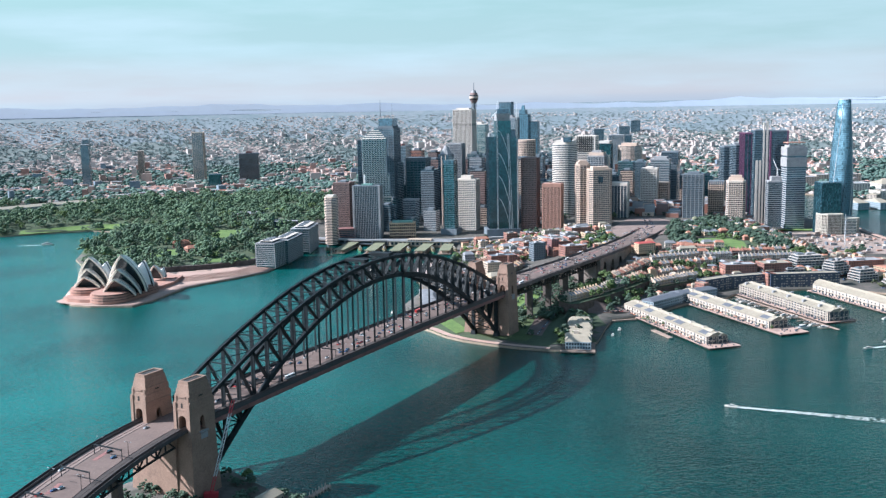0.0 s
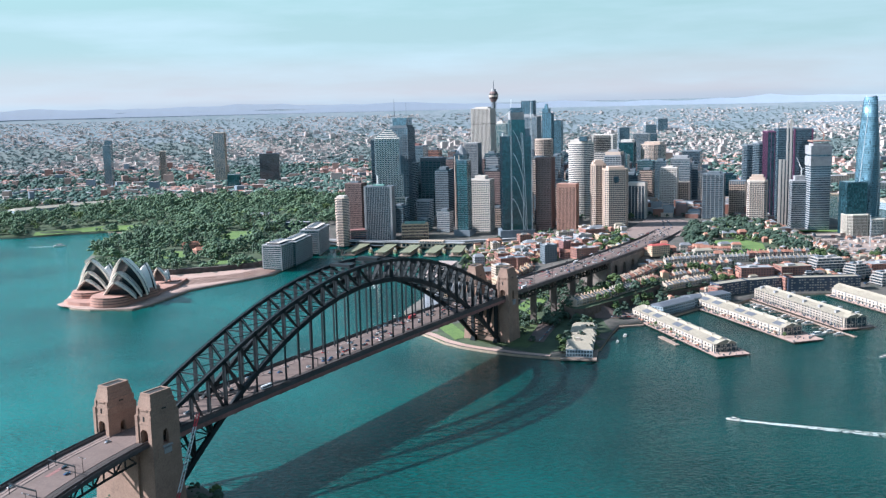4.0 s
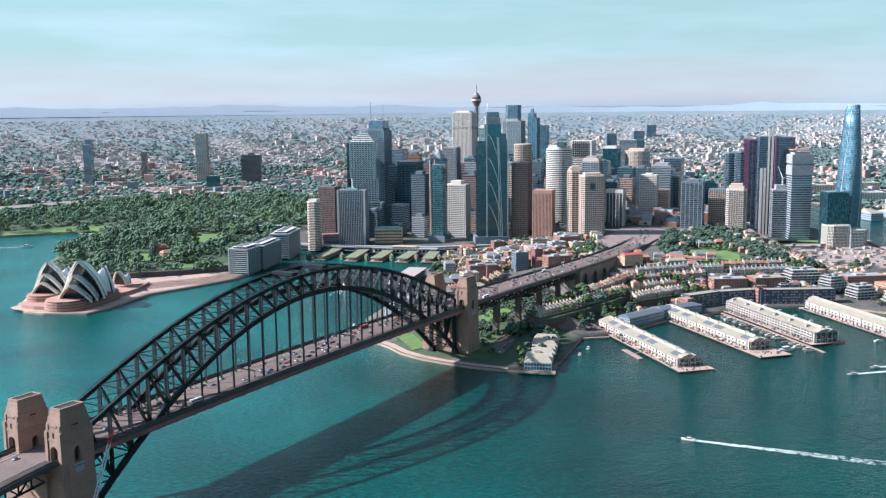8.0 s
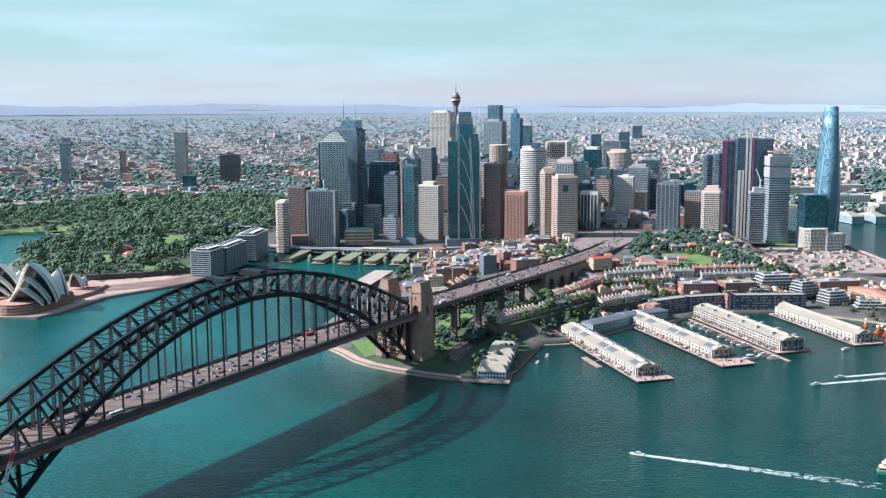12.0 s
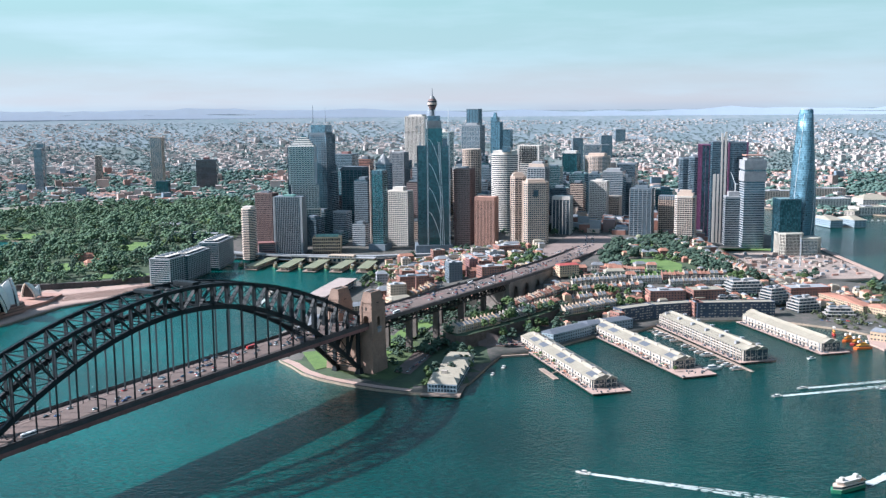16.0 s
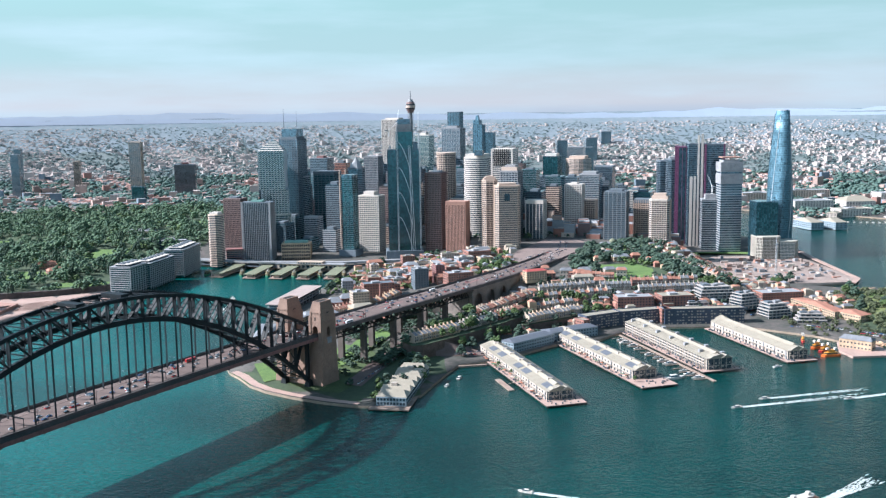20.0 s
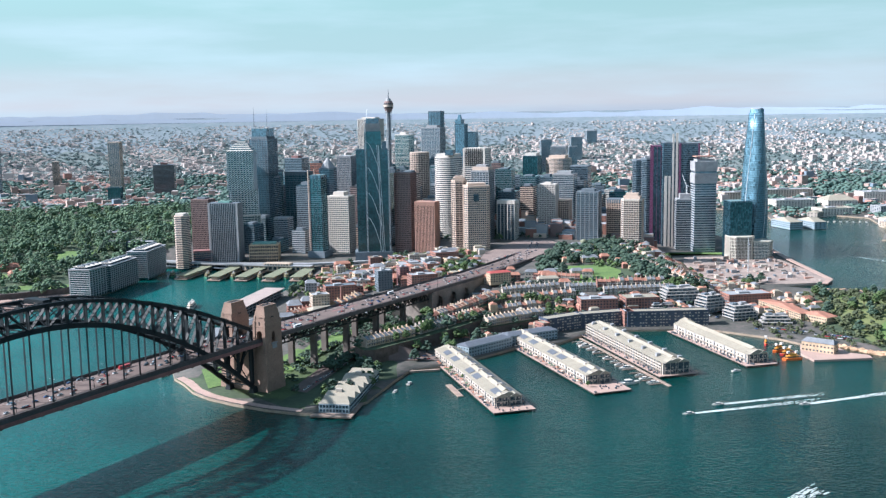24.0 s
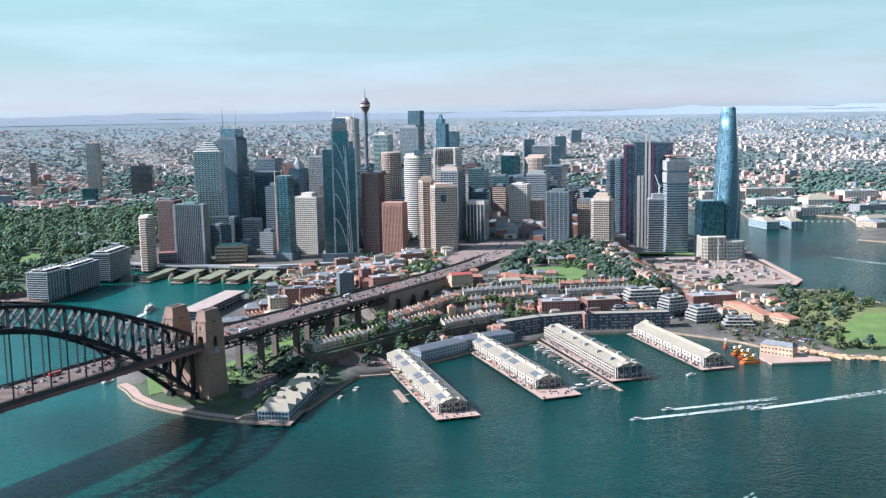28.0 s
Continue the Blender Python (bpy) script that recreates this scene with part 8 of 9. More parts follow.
def spread_points(count, seed, near=2600.0, built=True):
    rs = np.random.RandomState(seed)
    far = near / (1 - rs.uniform(0, 0.955, count) ** 0.9 * (1 - near / 60000.0))
    ang = radians(90) + rs.uniform(-0.56, 0.60, count)
    r = np.where(far < BEND, far, BEND + (4880 - BEND) * (1 - BEND / np.maximum(far, BEND)))
    x, y = EYE_AT[0] + r * np.cos(ang), EYE_AT[1] + r * np.sin(ang)
    town = inside(x, y, COAST) & (off_shore(x, y, COAST) > 12) & ~inside(x, y, GARDEN) & ~((x > -260) & (x < 840) & (y < 3150))
    patchy = np.sin(x / 130 + 2 * np.sin(y / 210)) + np.sin(y / 95 + 1.7 * np.sin(x / 160)) + 0.8 * np.sin((x + y) / 47)
    town &= (patchy > -0.9) if built else (patchy < 1.2)
    return x[town], y[town], rs


hx, hy, rs = spread_points(30000, 31)
k = shrink(hx, hy)
n = len(hx)
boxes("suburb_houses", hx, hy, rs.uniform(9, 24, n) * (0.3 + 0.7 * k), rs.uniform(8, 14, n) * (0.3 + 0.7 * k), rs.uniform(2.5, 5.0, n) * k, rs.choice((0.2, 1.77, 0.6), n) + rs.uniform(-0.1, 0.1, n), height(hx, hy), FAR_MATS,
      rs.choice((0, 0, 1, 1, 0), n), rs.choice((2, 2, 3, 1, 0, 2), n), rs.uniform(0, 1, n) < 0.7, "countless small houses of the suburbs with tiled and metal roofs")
hx, hy, rs = spread_points(2300, 32)
k = shrink(hx, hy)
n = len(hx)
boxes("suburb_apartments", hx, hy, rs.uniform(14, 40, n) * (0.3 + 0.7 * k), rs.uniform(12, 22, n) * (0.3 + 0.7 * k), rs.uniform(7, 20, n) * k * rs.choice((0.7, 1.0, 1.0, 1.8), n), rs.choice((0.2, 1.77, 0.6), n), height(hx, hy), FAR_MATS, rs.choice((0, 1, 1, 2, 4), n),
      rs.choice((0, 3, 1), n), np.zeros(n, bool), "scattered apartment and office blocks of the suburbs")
tx, ty, rs = spread_points(26000, 33, 2500.0, False)
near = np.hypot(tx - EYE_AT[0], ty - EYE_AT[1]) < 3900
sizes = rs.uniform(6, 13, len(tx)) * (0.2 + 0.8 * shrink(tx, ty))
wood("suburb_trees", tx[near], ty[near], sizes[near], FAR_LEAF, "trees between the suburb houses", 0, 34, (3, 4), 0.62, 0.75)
# farthest crowns: foliage colour paled and blued in place of haze
HAZED_LEAF = mat("hazed_blue_green_foliage", (0.17, 0.225, 0.225), 0.95, size=60, fine=12, vary=0.12, random_amount=0.15)
wood("distant_trees", tx[~near], ty[~near], sizes[~near], HAZED_LEAF, "trees of the distant suburbs, their foliage colour paled and blued for haze", 0, 35, (4, 5), 0.5, 0.55)
# small houses filling the streets of the old town
BUSY = np.array([(o.location.x, o.location.y) for o in scene.objects if o.parent is None and o.type == "EMPTY" and 1200 < o.location.y < 2000 and o.get("group") != "park trees"])
def house_fill(name, outline, count, seed, label):
    ix, iy, rs = scatter(outline, count, seed, (HILL_LAWN, [(300, 1730), (360, 1725), (440, 1800), (485, 1900), (470, 2010), (380, 2010), (345, 1900), (318, 1840)]))
    keep = np.array([clear_of(a, b) and np.hypot(BUSY[:, 0] - a, BUSY[:, 1] - b).min() > 15 for a, b in zip(ix, iy)])
    ix, iy = ix[keep], iy[keep]
    n = len(ix)
    boxes(name, ix, iy, rs.uniform(7, 15, n), rs.uniform(6, 10, n), rs.uniform(5, 9, n), rs.choice((0.3, 1.87, 0.1), n) + rs.uniform(-0.1, 0.1, n), height(ix, iy), [CREAM, WHITE_PAINT, BRICK, SANDSTONE, GREY_ROOF, RED_ROOF, WHITE_ROOF],
          rs.choice((0, 0, 1, 2, 3), n), rs.choice((4, 5, 6, 4, 5), n), rs.uniform(0, 1, n) < 0.75, label)


house_fill("ridge_cottages", MILLERS, 260, 71, "small rendered and brick cottages on the ridge behind the wharves")
house_fill("street_cottages", TOWN, 340, 72, "small houses and shops of the old town streets")
house_fill("shore_cottages", [(600, 1470), (740, 1440), (765, 1560), (720, 1680), (640, 1720), (600, 1600)], 130, 73, "small houses and sheds near the headland park")
# low blocks and street trees filling the streets round the towers
INFILL = [(190, 1990), (300, 2000), (480, 1990), (640, 1985), (650, 2170), (380, 2230), (200, 2120)]
PLAZA = [(300, 1730), (360, 1725), (440, 1800), (485, 1900), (470, 2010), (380, 2010), (345, 1900), (318, 1840)]
ix, iy, rs = scatter(INFILL, 150, 51, (PLAZA,))
keep = np.array([clear_of(a, b) and min(math.hypot(a - c, b - e) for c, e in TAKEN) > 27 for a, b in zip(ix, iy)])
ix, iy = ix[keep], iy[keep]
n = len(ix)
boxes("infill_buildings", ix, iy, rs.uniform(12, 26, n), rs.uniform(10, 18, n), rs.uniform(7, 26, n), np.full(n, radians(-15)), height(ix, iy), [CREAM_CLAD, BRICK, CONCRETE, CONCRETE_DARK, GREY_ROOF, BROWN, GREY_ROOF],
      rs.choice((0, 1, 2, 1, 5), n), rs.choice((2, 3, 4, 4), n), rs.uniform(0, 1, n) < 0.2, "low brick and concrete buildings between the towers")
ix, iy, rs = scatter(INFILL, 130, 52, (PLAZA,))
wood("avenue_trees", ix, iy, rs.uniform(4, 6.5, len(ix)), LEAF, "dark street trees between the towers", 0, 53)
# low hills along the skyline, with emission standing in for lit haze
def skyline(name, z_top, seed, material, dist):
    rs = np.random.RandomState(seed)
    ang = np.linspace(radians(50), radians(130), 90)
    bump = np.convolve(rs.uniform(0, 1, 110), np.ones(8) / 8, "same")[10:100]
    x, y = EYE_AT[0] + dist * np.cos(ang), EYE_AT[1] + dist * np.sin(ang)
    verts = [(a, b, 200.0) for a, b in zip(x, y)] + [(a, b, 262.0 + z_top * (0.35 + 3.0 * (q - 0.5))) for a, b, q in zip(x, y, bump)] + [(a * 1.01, b * 1.012, 200.0) for a, b in zip(x, y)]
    faces = [(i, i + 1, 91 + i, 90 + i) for i in range(89)] + [(90 + i, 91 + i, 181 + i, 180 + i) for i in range(89)]
    solid(name, quick_mesh(name, verts, faces, [material]), (), None, "low blue hills along the skyline, glowing to stand for haze", "hills", kind="structure")


HILLS_MAT = mat("haze_glow_hills", (0.20, 0.26, 0.33), 1.0, size=300, fine=60, vary=0.12)
# emission on the hills replaces the light of the haze before them
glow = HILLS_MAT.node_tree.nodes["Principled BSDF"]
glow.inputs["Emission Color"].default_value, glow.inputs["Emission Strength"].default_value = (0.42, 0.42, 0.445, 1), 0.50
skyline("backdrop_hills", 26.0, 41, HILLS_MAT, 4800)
FAR_HILLS_MAT = mat("far_haze_glow_hills", (0.20, 0.26, 0.33), 1.0, size=300, fine=60, vary=0.12)
# the same haze glow on the farther hills
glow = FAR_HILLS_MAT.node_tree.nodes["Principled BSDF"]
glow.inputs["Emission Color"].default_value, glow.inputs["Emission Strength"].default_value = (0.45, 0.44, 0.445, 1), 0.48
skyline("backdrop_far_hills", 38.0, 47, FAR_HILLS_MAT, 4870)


# ---------------------------------------------------------------- traffic
CAR_COLOURS = [mat("car_paint_" + word, c, 0.3, size=3, fine=0.5, vary=0.08) for word, c in (("white", (0.75, 0.75, 0.75)), ("silver", (0.45, 0.47, 0.5)), ("black", (0.03, 0.03, 0.035)), ("red", (0.45, 0.04, 0.04)), ("blue", (0.05, 0.10, 0.25)))]
RUBBER = mat("tyre_rubber", (0.02, 0.02, 0.02), 0.9)


def car_kind(paint, word):
    ob = thing("car", 0, 0, 0, 0, word + " car driving on the bridge road", "car", "bridge traffic")
    bm = bmesh.new()
    prism(bm, rect(4.5, 1.8, 0.3), 0.35, 0.95, 0.97)
    part("body", bm, paint, ob)
    bm = bmesh.new()
    prism(bm, [(x - 0.2, y) for x, y in rect(2.5, 1.65)], 0.95, 1.5, 0.8, (-0.2, 0))
    part("cabin", bm, GLASS_DARK, ob)
    for x in (-1.4, 1.4):
        for y in (-0.85, 0.85):
            bm = bmesh.new()
            pts = ring(8, 0.34)
            a = [bm.verts.new((x + u, y - 0.1, 0.34 + v)) for u, v in pts]
            b = [bm.verts.new((x + u, y + 0.1, 0.34 + v)) for u, v in pts]
            for i in range(8):
                bm.faces.new((a[i], a[(i + 1) % 8], b[(i + 1) % 8], b[i]))
            bm.faces.new(a[::-1]), bm.faces.new(b)
            part("wheel", bm, RUBBER, ob)
    return ob


def bus_kind(paint, word):
    ob = thing("bus", 0, 0, 0, 0, word + " city bus in the bus lane", "bus", "bridge buses")
    bm = bmesh.new()
    prism(bm, rect(12, 2.5, 0.3), 0.4, 3.1)
    part("body", bm, paint, ob)
    bm = bmesh.new()
    prism(bm, rect(11.6, 2.56), 1.4, 2.4)
    part("window_band", bm, GLASS_DARK, ob)
    for x in (-3.8, 3.8):
        bm = bmesh.new()
        box(bm, x - 0.5, x + 0.5, -1.2, 1.2, 0, 0.9)
        part("wheel_pair", bm, RUBBER, ob)
    return ob


rng = random.Random(3)
cars = [car_kind(m, w) for m, w in zip(CAR_COLOURS, ("white", "silver", "black", "red", "blue"))]
used = set()
for k in range(64):
    s = rng.uniform(-490, 1000)
    o = rng.choice((-10.7, -7.6, -4.5, -1.4, 1.6, 4.7, 7.7, 10.7, 18.4, 18.4))
    i = rng.choice((0, 1, 1, 2, 2, 2, 3, 4))
    x, y, z = deck_at(s)
    m = on_bridge @ pose(s, y + o, z + 0.25, 0, 0, 0 if o < 0 else 180)
    if i in used:
        copy_thing(cars[i], m)
    else:
        used.add(i)
        cars[i].matrix_basis = m
for k, (s, o, i) in enumerate(((118, 14.5, 0), (-150, -14.5, 1), (330, -14.5, 1), (560, 14.5, 1))):
    bus = bus_kind(CAR_COLOURS[3] if i == 0 else CAR_COLOURS[0], "red" if i == 0 else "white")
    x, y, z = deck_at(s)
    bus.matrix_basis = on_bridge @ pose(s, y + o, z + 0.25)
# many more parked cars along the kerbs
rs = np.random.RandomState(64)
CAR_V = np.array([(x, y, z) for z0, z1, hx, hy in ((0.3, 0.95, 2.2, 0.9), (0.95, 1.5, 1.2, 0.8)) for z in (z0, z1) for x, y in ((-hx, -hy), (hx, -hy), (hx, hy), (-hx, hy))])
CAR_F = np.array([(o + a, o + b, o + c, o + d) for o in (0, 8) for a, b, c, d in ((0, 1, 5, 4), (1, 2, 6, 5), (2, 3, 7, 6), (3, 0, 4, 7), (4, 5, 6, 7))])
car_v, car_f, car_i = [], [], []
for line, n in ((((196, 1272), (248, 1273), (297, 1330), (374, 1398), (466, 1447), (588, 1453)), 90), (((598, 1456), (640, 1486), (712, 1560), (690, 1640)), 60), (((330, 1760), (400, 1860), (415, 1980)), 60), (((640, 1400), (700, 1360), (735, 1330)), 40), (((60, 1640), (120, 1780), (180, 1880)), 40)):
    for k in range(n):
        j = rs.randint(len(line) - 1)
        p, q = np.array(line[j]), np.array(line[j + 1])
        way = (q - p) / np.hypot(*(q - p))
        x, y = p + (q - p) * rs.uniform() + np.array((-way[1], way[0])) * rs.choice((-7, -4.5, 4.5, 7))
        turn = np.array(((way[0], way[1], 0), (-way[1], way[0], 0), (0, 0, 1)))
        car_f.append(CAR_F + 16 * len(car_v))
        car_v.append(CAR_V @ turn + (x, y, ground_at(x, y) + 0.75))
        car_i += [rs.randint(5)] * 5 + [5] * 5
park_parts = (car_v, car_f, car_i)
car_v, car_f, car_i = [], [], []
for k in range(150):
    s = rs.uniform(-500, 1010) if k % 5 == 0 else rs.uniform(-120, 1010)
    o = rs.choice((-10.7, -7.6, -4.5, -1.4, 1.6, 4.7, 7.7, 10.7))
    x, y, z = deck_at(s)
    p = on_bridge @ Vector((s, y + o, z + 0.2))
    way = (on_bridge.to_3x3() @ Vector((1, 0, 0)))
    turn = np.array(((way.x, way.y, 0), (-way.y, way.x, 0), (0, 0, 1)))
    car_f.append(CAR_F + 16 * len(car_v))
    car_v.append(CAR_V @ turn + np.array(p))
    car_i += [rs.randint(5)] * 5 + [5] * 5
solid("traffic", quick_mesh("traffic", np.concatenate(car_v), np.concatenate(car_f), list(CAR_COLOURS[:5]) + [GLASS_DARK], car_i), (), None, "lanes of cars crossing the bridge", "cars", kind="stuff")
car_v, car_f, car_i = park_parts
solid("parked_cars", quick_mesh("parked_cars", np.concatenate(car_v), np.concatenate(car_f), list(CAR_COLOURS[:5]) + [GLASS_DARK], car_i), (), None, "rows of parked cars along the streets", "cars", kind="stuff")
# parked cars on the streets by the bridge park
for k in range(26):
    f = k / 25
    x, y = 108 + f * 70 + (0 if f < 0.5 else (f - 0.5) * 20), 1150 + f * 230
    copy_thing(cars[k % 5], pose(x + 5, y, ground_at(x + 5, y) + 0.8, 0, 0, 72))

# ---------------------------------------------------------------- boats and their wakes
FOAM = mat("white_wake_foam", (0.56, 0.60, 0.58), 0.8, size=6, fine=1.2, vary=0.25)


def foam_trail(x0, y0, x1, y1, w0, w1, seed, label):
    """Broken streaks of foam, spreading and thinning behind a boat."""
    rs = random.Random(seed)
    bm = bmesh.new()
    a, b = Vector((x0, y0, 0)), Vector((x1, y1, 0))
    way = (b - a).normalized()
    side = Vector((-way.y, way.x, 0))
    n = int((b - a).length / 1.6)
    for k in range(n):
        f = k / n
        p = a.lerp(b, f)
        w = w0 + (w1 - w0) * f
        for lane in (-1, 1, 0, -0.6, 0.6, 0.3, -0.3):
            if rs.random() < ((0.15 + 0.45 * f) if lane in (-1, 1) else 0.25 + 0.68 * f):
                continue
            c = p + side * (lane * w + rs.uniform(-0.5, 0.5)) + way * rs.uniform(-1, 1)
            l, h = rs.uniform(1.2, 3.4), rs.uniform(0.3, 0.9) * (1.25 - 0.6 * f)
            z = 0.10 + rs.uniform(0, 0.08)
            ring_pts = [(l * math.cos(t) * rs.uniform(0.7, 1.2), h * math.sin(t) * rs.uniform(0.7, 1.2)) for t in (0.3, 1.3, 2.4, 3.5, 4.5, 5.6)]
            top = [bm.verts.new(c + way * u + side * v + Vector((0, 0, z))) for u, v in ring_pts]
            bm.faces.new(top)
    solid("wake_foam", bm, FOAM, None, label, "wake", kind="stuff")


def speed_boat(x, y, turn, length, label):
    ob = motor_yacht(x, y, turn, length, label, "moving boats")
    ob.name = "speed_boat"
    return ob


for x, y, x1, y1, w, seed in ((262, 866, 430, 800, 5.5, 1), (474, 1066, 610, 1105, 3.5, 2), (508, 1093, 620, 1124, 3.0, 3), (588, 1090, 760, 1152, 5.0, 4), (-831, 2037, -900, 2032, 4, 5), (1290, 1560, 1010, 1990, 5, 6)):
    turn = math.degrees(math.atan2(y - y1, x - x1))
    speed_boat(x, y, turn, 11 if seed < 5 else 24, "white motor boat under way on the harbour")
    foam_trail(x, y, x1, y1, 1.2, w, seed, "long white foaming wake behind a fast boat")
foam_trail(-1000, 1130, -560, 1200, 3, 9, 9, "faint old wake crossing the open harbour")


def ferry(x, y, turn, length, label, hull, group="ferries", upper=None):
    ob = thing("ferry", x, y, 0, turn, label, "ferry", group)
    b = length * 0.13
    shape = [(-length / 2, 0), (-length * 0.36, -b), (length * 0.36, -b), (length / 2, 0), (length * 0.36, b), (-length * 0.36, b)]
    for name, z0, z1, f, m in (("hull", -0.8, 2.4, 1.0, hull), ("saloon", 2.4, 5.0, 0.72 if group == "work boats" else 0.9, upper or CREAM_CLAD), ("saloon_window", 3.2, 4.3, 0.73 if group == "work boats" else 0.91, GLASS_DARK), ("upper_deck", 5.0, 7.2, 0.4 if group == "work boats" else 0.68, upper or CREAM_CLAD), ("deck_roof", 7.2, 7.6, 0.44 if group == "work boats" else 0.74, upper or WHITE_CLAD)):
        bm = bmesh.new()
        prism(bm, [(px * f, py * f) for px, py in shape], z0, z1)
        part(name, bm, m, ob)
    for s in (-1, 1):
        bm = bmesh.new()
        box(bm, s * length * 0.2 - 1.4, s * length * 0.2 + 1.4, -1.4, 1.4, 7.6, 10)
        part("wheelhouse", bm, WHITE_CLAD, ob)
    return ob


FERRY_ORANGE = mat("faded_orange_awning", (0.55, 0.26, 0.14), 0.7, size=4, fine=1, vary=0.2)
FERRY_CREAM = mat("weathered_cream_paint", (0.22, 0.19, 0.11), 0.6, size=5, fine=1, vary=0.2)
HULL_GREEN = mat("green_ferry_hull", (0.05, 0.22, 0.12), 0.5, size=5, fine=1, vary=0.2)
TUG_ORANGE = mat("orange_red_tug_paint", (0.75, 0.16, 0.03), 0.5, size=5, fine=1, vary=0.2)
TUG_YELLOW = mat("yellow_orange_tug_paint", (0.70, 0.33, 0.05), 0.5, size=5, fine=1, vary=0.2)
ferry(-118, 1601, 95, 38, "white ferry leaving the quay with a wake", WHITE_CLAD)
foam_trail(-119, 1582, -124, 1505, 2, 7, 12, "white wake behind the ferry")
passing = ferry(452, 834, math.degrees(math.atan2(-17, -31)), 36, "green-hulled ferry with cream decks and an orange awning under way", HULL_GREEN)
bm = bmesh.new()
box(bm, -14.5, -6, -3.4, 3.4, 5.1, 5.6)
part("awning", bm, FERRY_ORANGE, passing, "orange canvas awning over the stern")
for seed, o in ((21, 0.0), (22, 1.5)):
    foam_trail(470 + o, 844 - o, 528, 884 + 4 * o, 2.2, 5.5, seed, "broad white foaming wake behind the passing ferry")
for x, y, t in ((-160, 1868, 98), (-113, 1858, 98), (-66, 1850, 97), (-20, 1845, 97), (-224, 1880, 98), (22, 1838, 95)):
    ferry(x, y, t, 34, "green and cream ferry berthed at its wharf", HULL_GREEN, "berthed ferries", FERRY_CREAM)
for x, y, t, m, l in ((634, 1254, 8, TUG_ORANGE, 24), (636, 1276, 25, CAR_COLOURS[3], 22), (632, 1292, 30, TUG_ORANGE, 20), (628, 1326, 75, CAR_COLOURS[3], 14)):
    ferry(x, y, t, l, "orange-red harbour work boat moored by the stone wharf", m, "work boats", TUG_YELLOW)
for x, y, t, l in ((-905, 1640, 20, 9), (-70, 1300, 100, 12), (-48, 1222, 60, 14), (216, 1178, 75, 12), (203, 1150, 75, 10), (560, 1210, 20, 11)):
    motor_yacht(x, y, t, l, "small white boat on the harbour", "harbour boats")

# small jetties and wave walls
jetty = thing("jetty", 231, 1225, 0, 12, "low timber jetty wall between the wharves", "jetty")
bm = bmesh.new()
box(bm, -30, 16, -1.6, 1.6, -2, 2.0)
part("deck", bm, TIMBER, jetty)
pont = thing("pontoon", 262, 1150, 0, -74, "floating timber pontoon with a gangway", "pontoon")
bm = bmesh.new()
box(bm, -22, 22, -3, 3, 0, 0.9)
part("float", bm, TIMBER, pont)
bm = bmesh.new()
beam(bm, (0, 3, 0.9), (0, 11, 2.4), 1.2, 0.3)
part("gangway", bm, TIMBER, pont)

# awnings, planters and umbrellas along the wharf aprons
rng = random.Random(8)
AWNING = [mat("cream_canvas", (0.66, 0.58, 0.48), 0.8), mat("green_canvas", (0.10, 0.18, 0.10), 0.8), mat("rust_canvas", (0.42, 0.17, 0.10), 0.8)]
umbrella_kinds = []
for m in AWNING:
    ob = thing("umbrella", 0, 0, -40, 0, "canvas umbrella over a cafe table on the wharf", "umbrella", "wharf umbrellas")
    bm = bmesh.new()
    prism(bm, ring(6, 0.08), 0, 2.6)
    part("pole", bm, TIMBER, ob)
    bm = bmesh.new()
    prism(bm, ring(8, 2.0), 2.4, 3.2, 0.05)
    part("canopy", bm, m, ob)
    umbrella_kinds.append(ob)
first = set()
for (rx, ry), (fx, fy), off, n in (((254, 1285), (312, 1092), -17.5, 26), ((342, 1355), (407, 1164), -17.0, 20)):
    way = Vector((fx - rx, fy - ry, 0)).normalized()
    side = Vector((-way.y, way.x, 0))
    for k in range(n):
        p = Vector((rx, ry, 0)).lerp(Vector((fx, fy, 0)), rng.uniform(0.12, 0.98)) + side * (off + rng.uniform(-2, 2))
        i = rng.randrange(3)
        m = pose(p.x, p.y, 2.4, 0, 0, rng.uniform(0, 90))
        if i in first:
            copy_thing(umbrella_kinds[i], m)
        else:
            first.add(i)
            umbrella_kinds[i].matrix_basis = m
wharf_trees = [(300, 1118), (286, 1150), (274, 1180), (262, 1215), (392, 1190), (378, 1240), (366, 1275), (398, 1150)]
for x, y in wharf_trees:
    way = Vector((0.29, -0.957, 0))
    k = copy_thing(TREE_KINDS[3], pose(x - 3, y, 2.4) @ Matrix.Diagonal((0.45, 0.45, 0.45, 1)))
    k.matrix_basis = pose(x - 3, y, 2.4) @ Matrix.Diagonal((0.45, 0.45, 0.45, 1))
    tagged(k, "small potted tree on the wharf apron", "tree", "wharf trees")

# sandstone boulders along the headland park and rock faces behind the wharves
def boulders(name, line, count, size, seed, material, label):
    rs = np.random.RandomState(seed)
    verts = []
    for _ in range(count):
        k = rs.randint(len(line) - 1)
        f = rs.uniform()
        a, b = np.array(line[k]), np.array(line[k + 1])
        x, y = a + (b - a) * f + rs.uniform(-4, 3, 2)
        z = max(0.3, ground_at(x, y) - 1.5) if inside(np.array([x]), np.array([y]), COAST)[0] else 0.4
        verts.append(ICO_V * rs.uniform(0.5, 1.3, (12, 1)) * size * rs.uniform(0.5, 1.3) * np.array((1.4, 1.0, 0.8)) + (x, y, z))
    verts = np.concatenate(verts)
    solid(name, quick_mesh(name, verts, faces_for(len(verts) // 12), [material]), (), None, label, "rocks", kind="stuff")


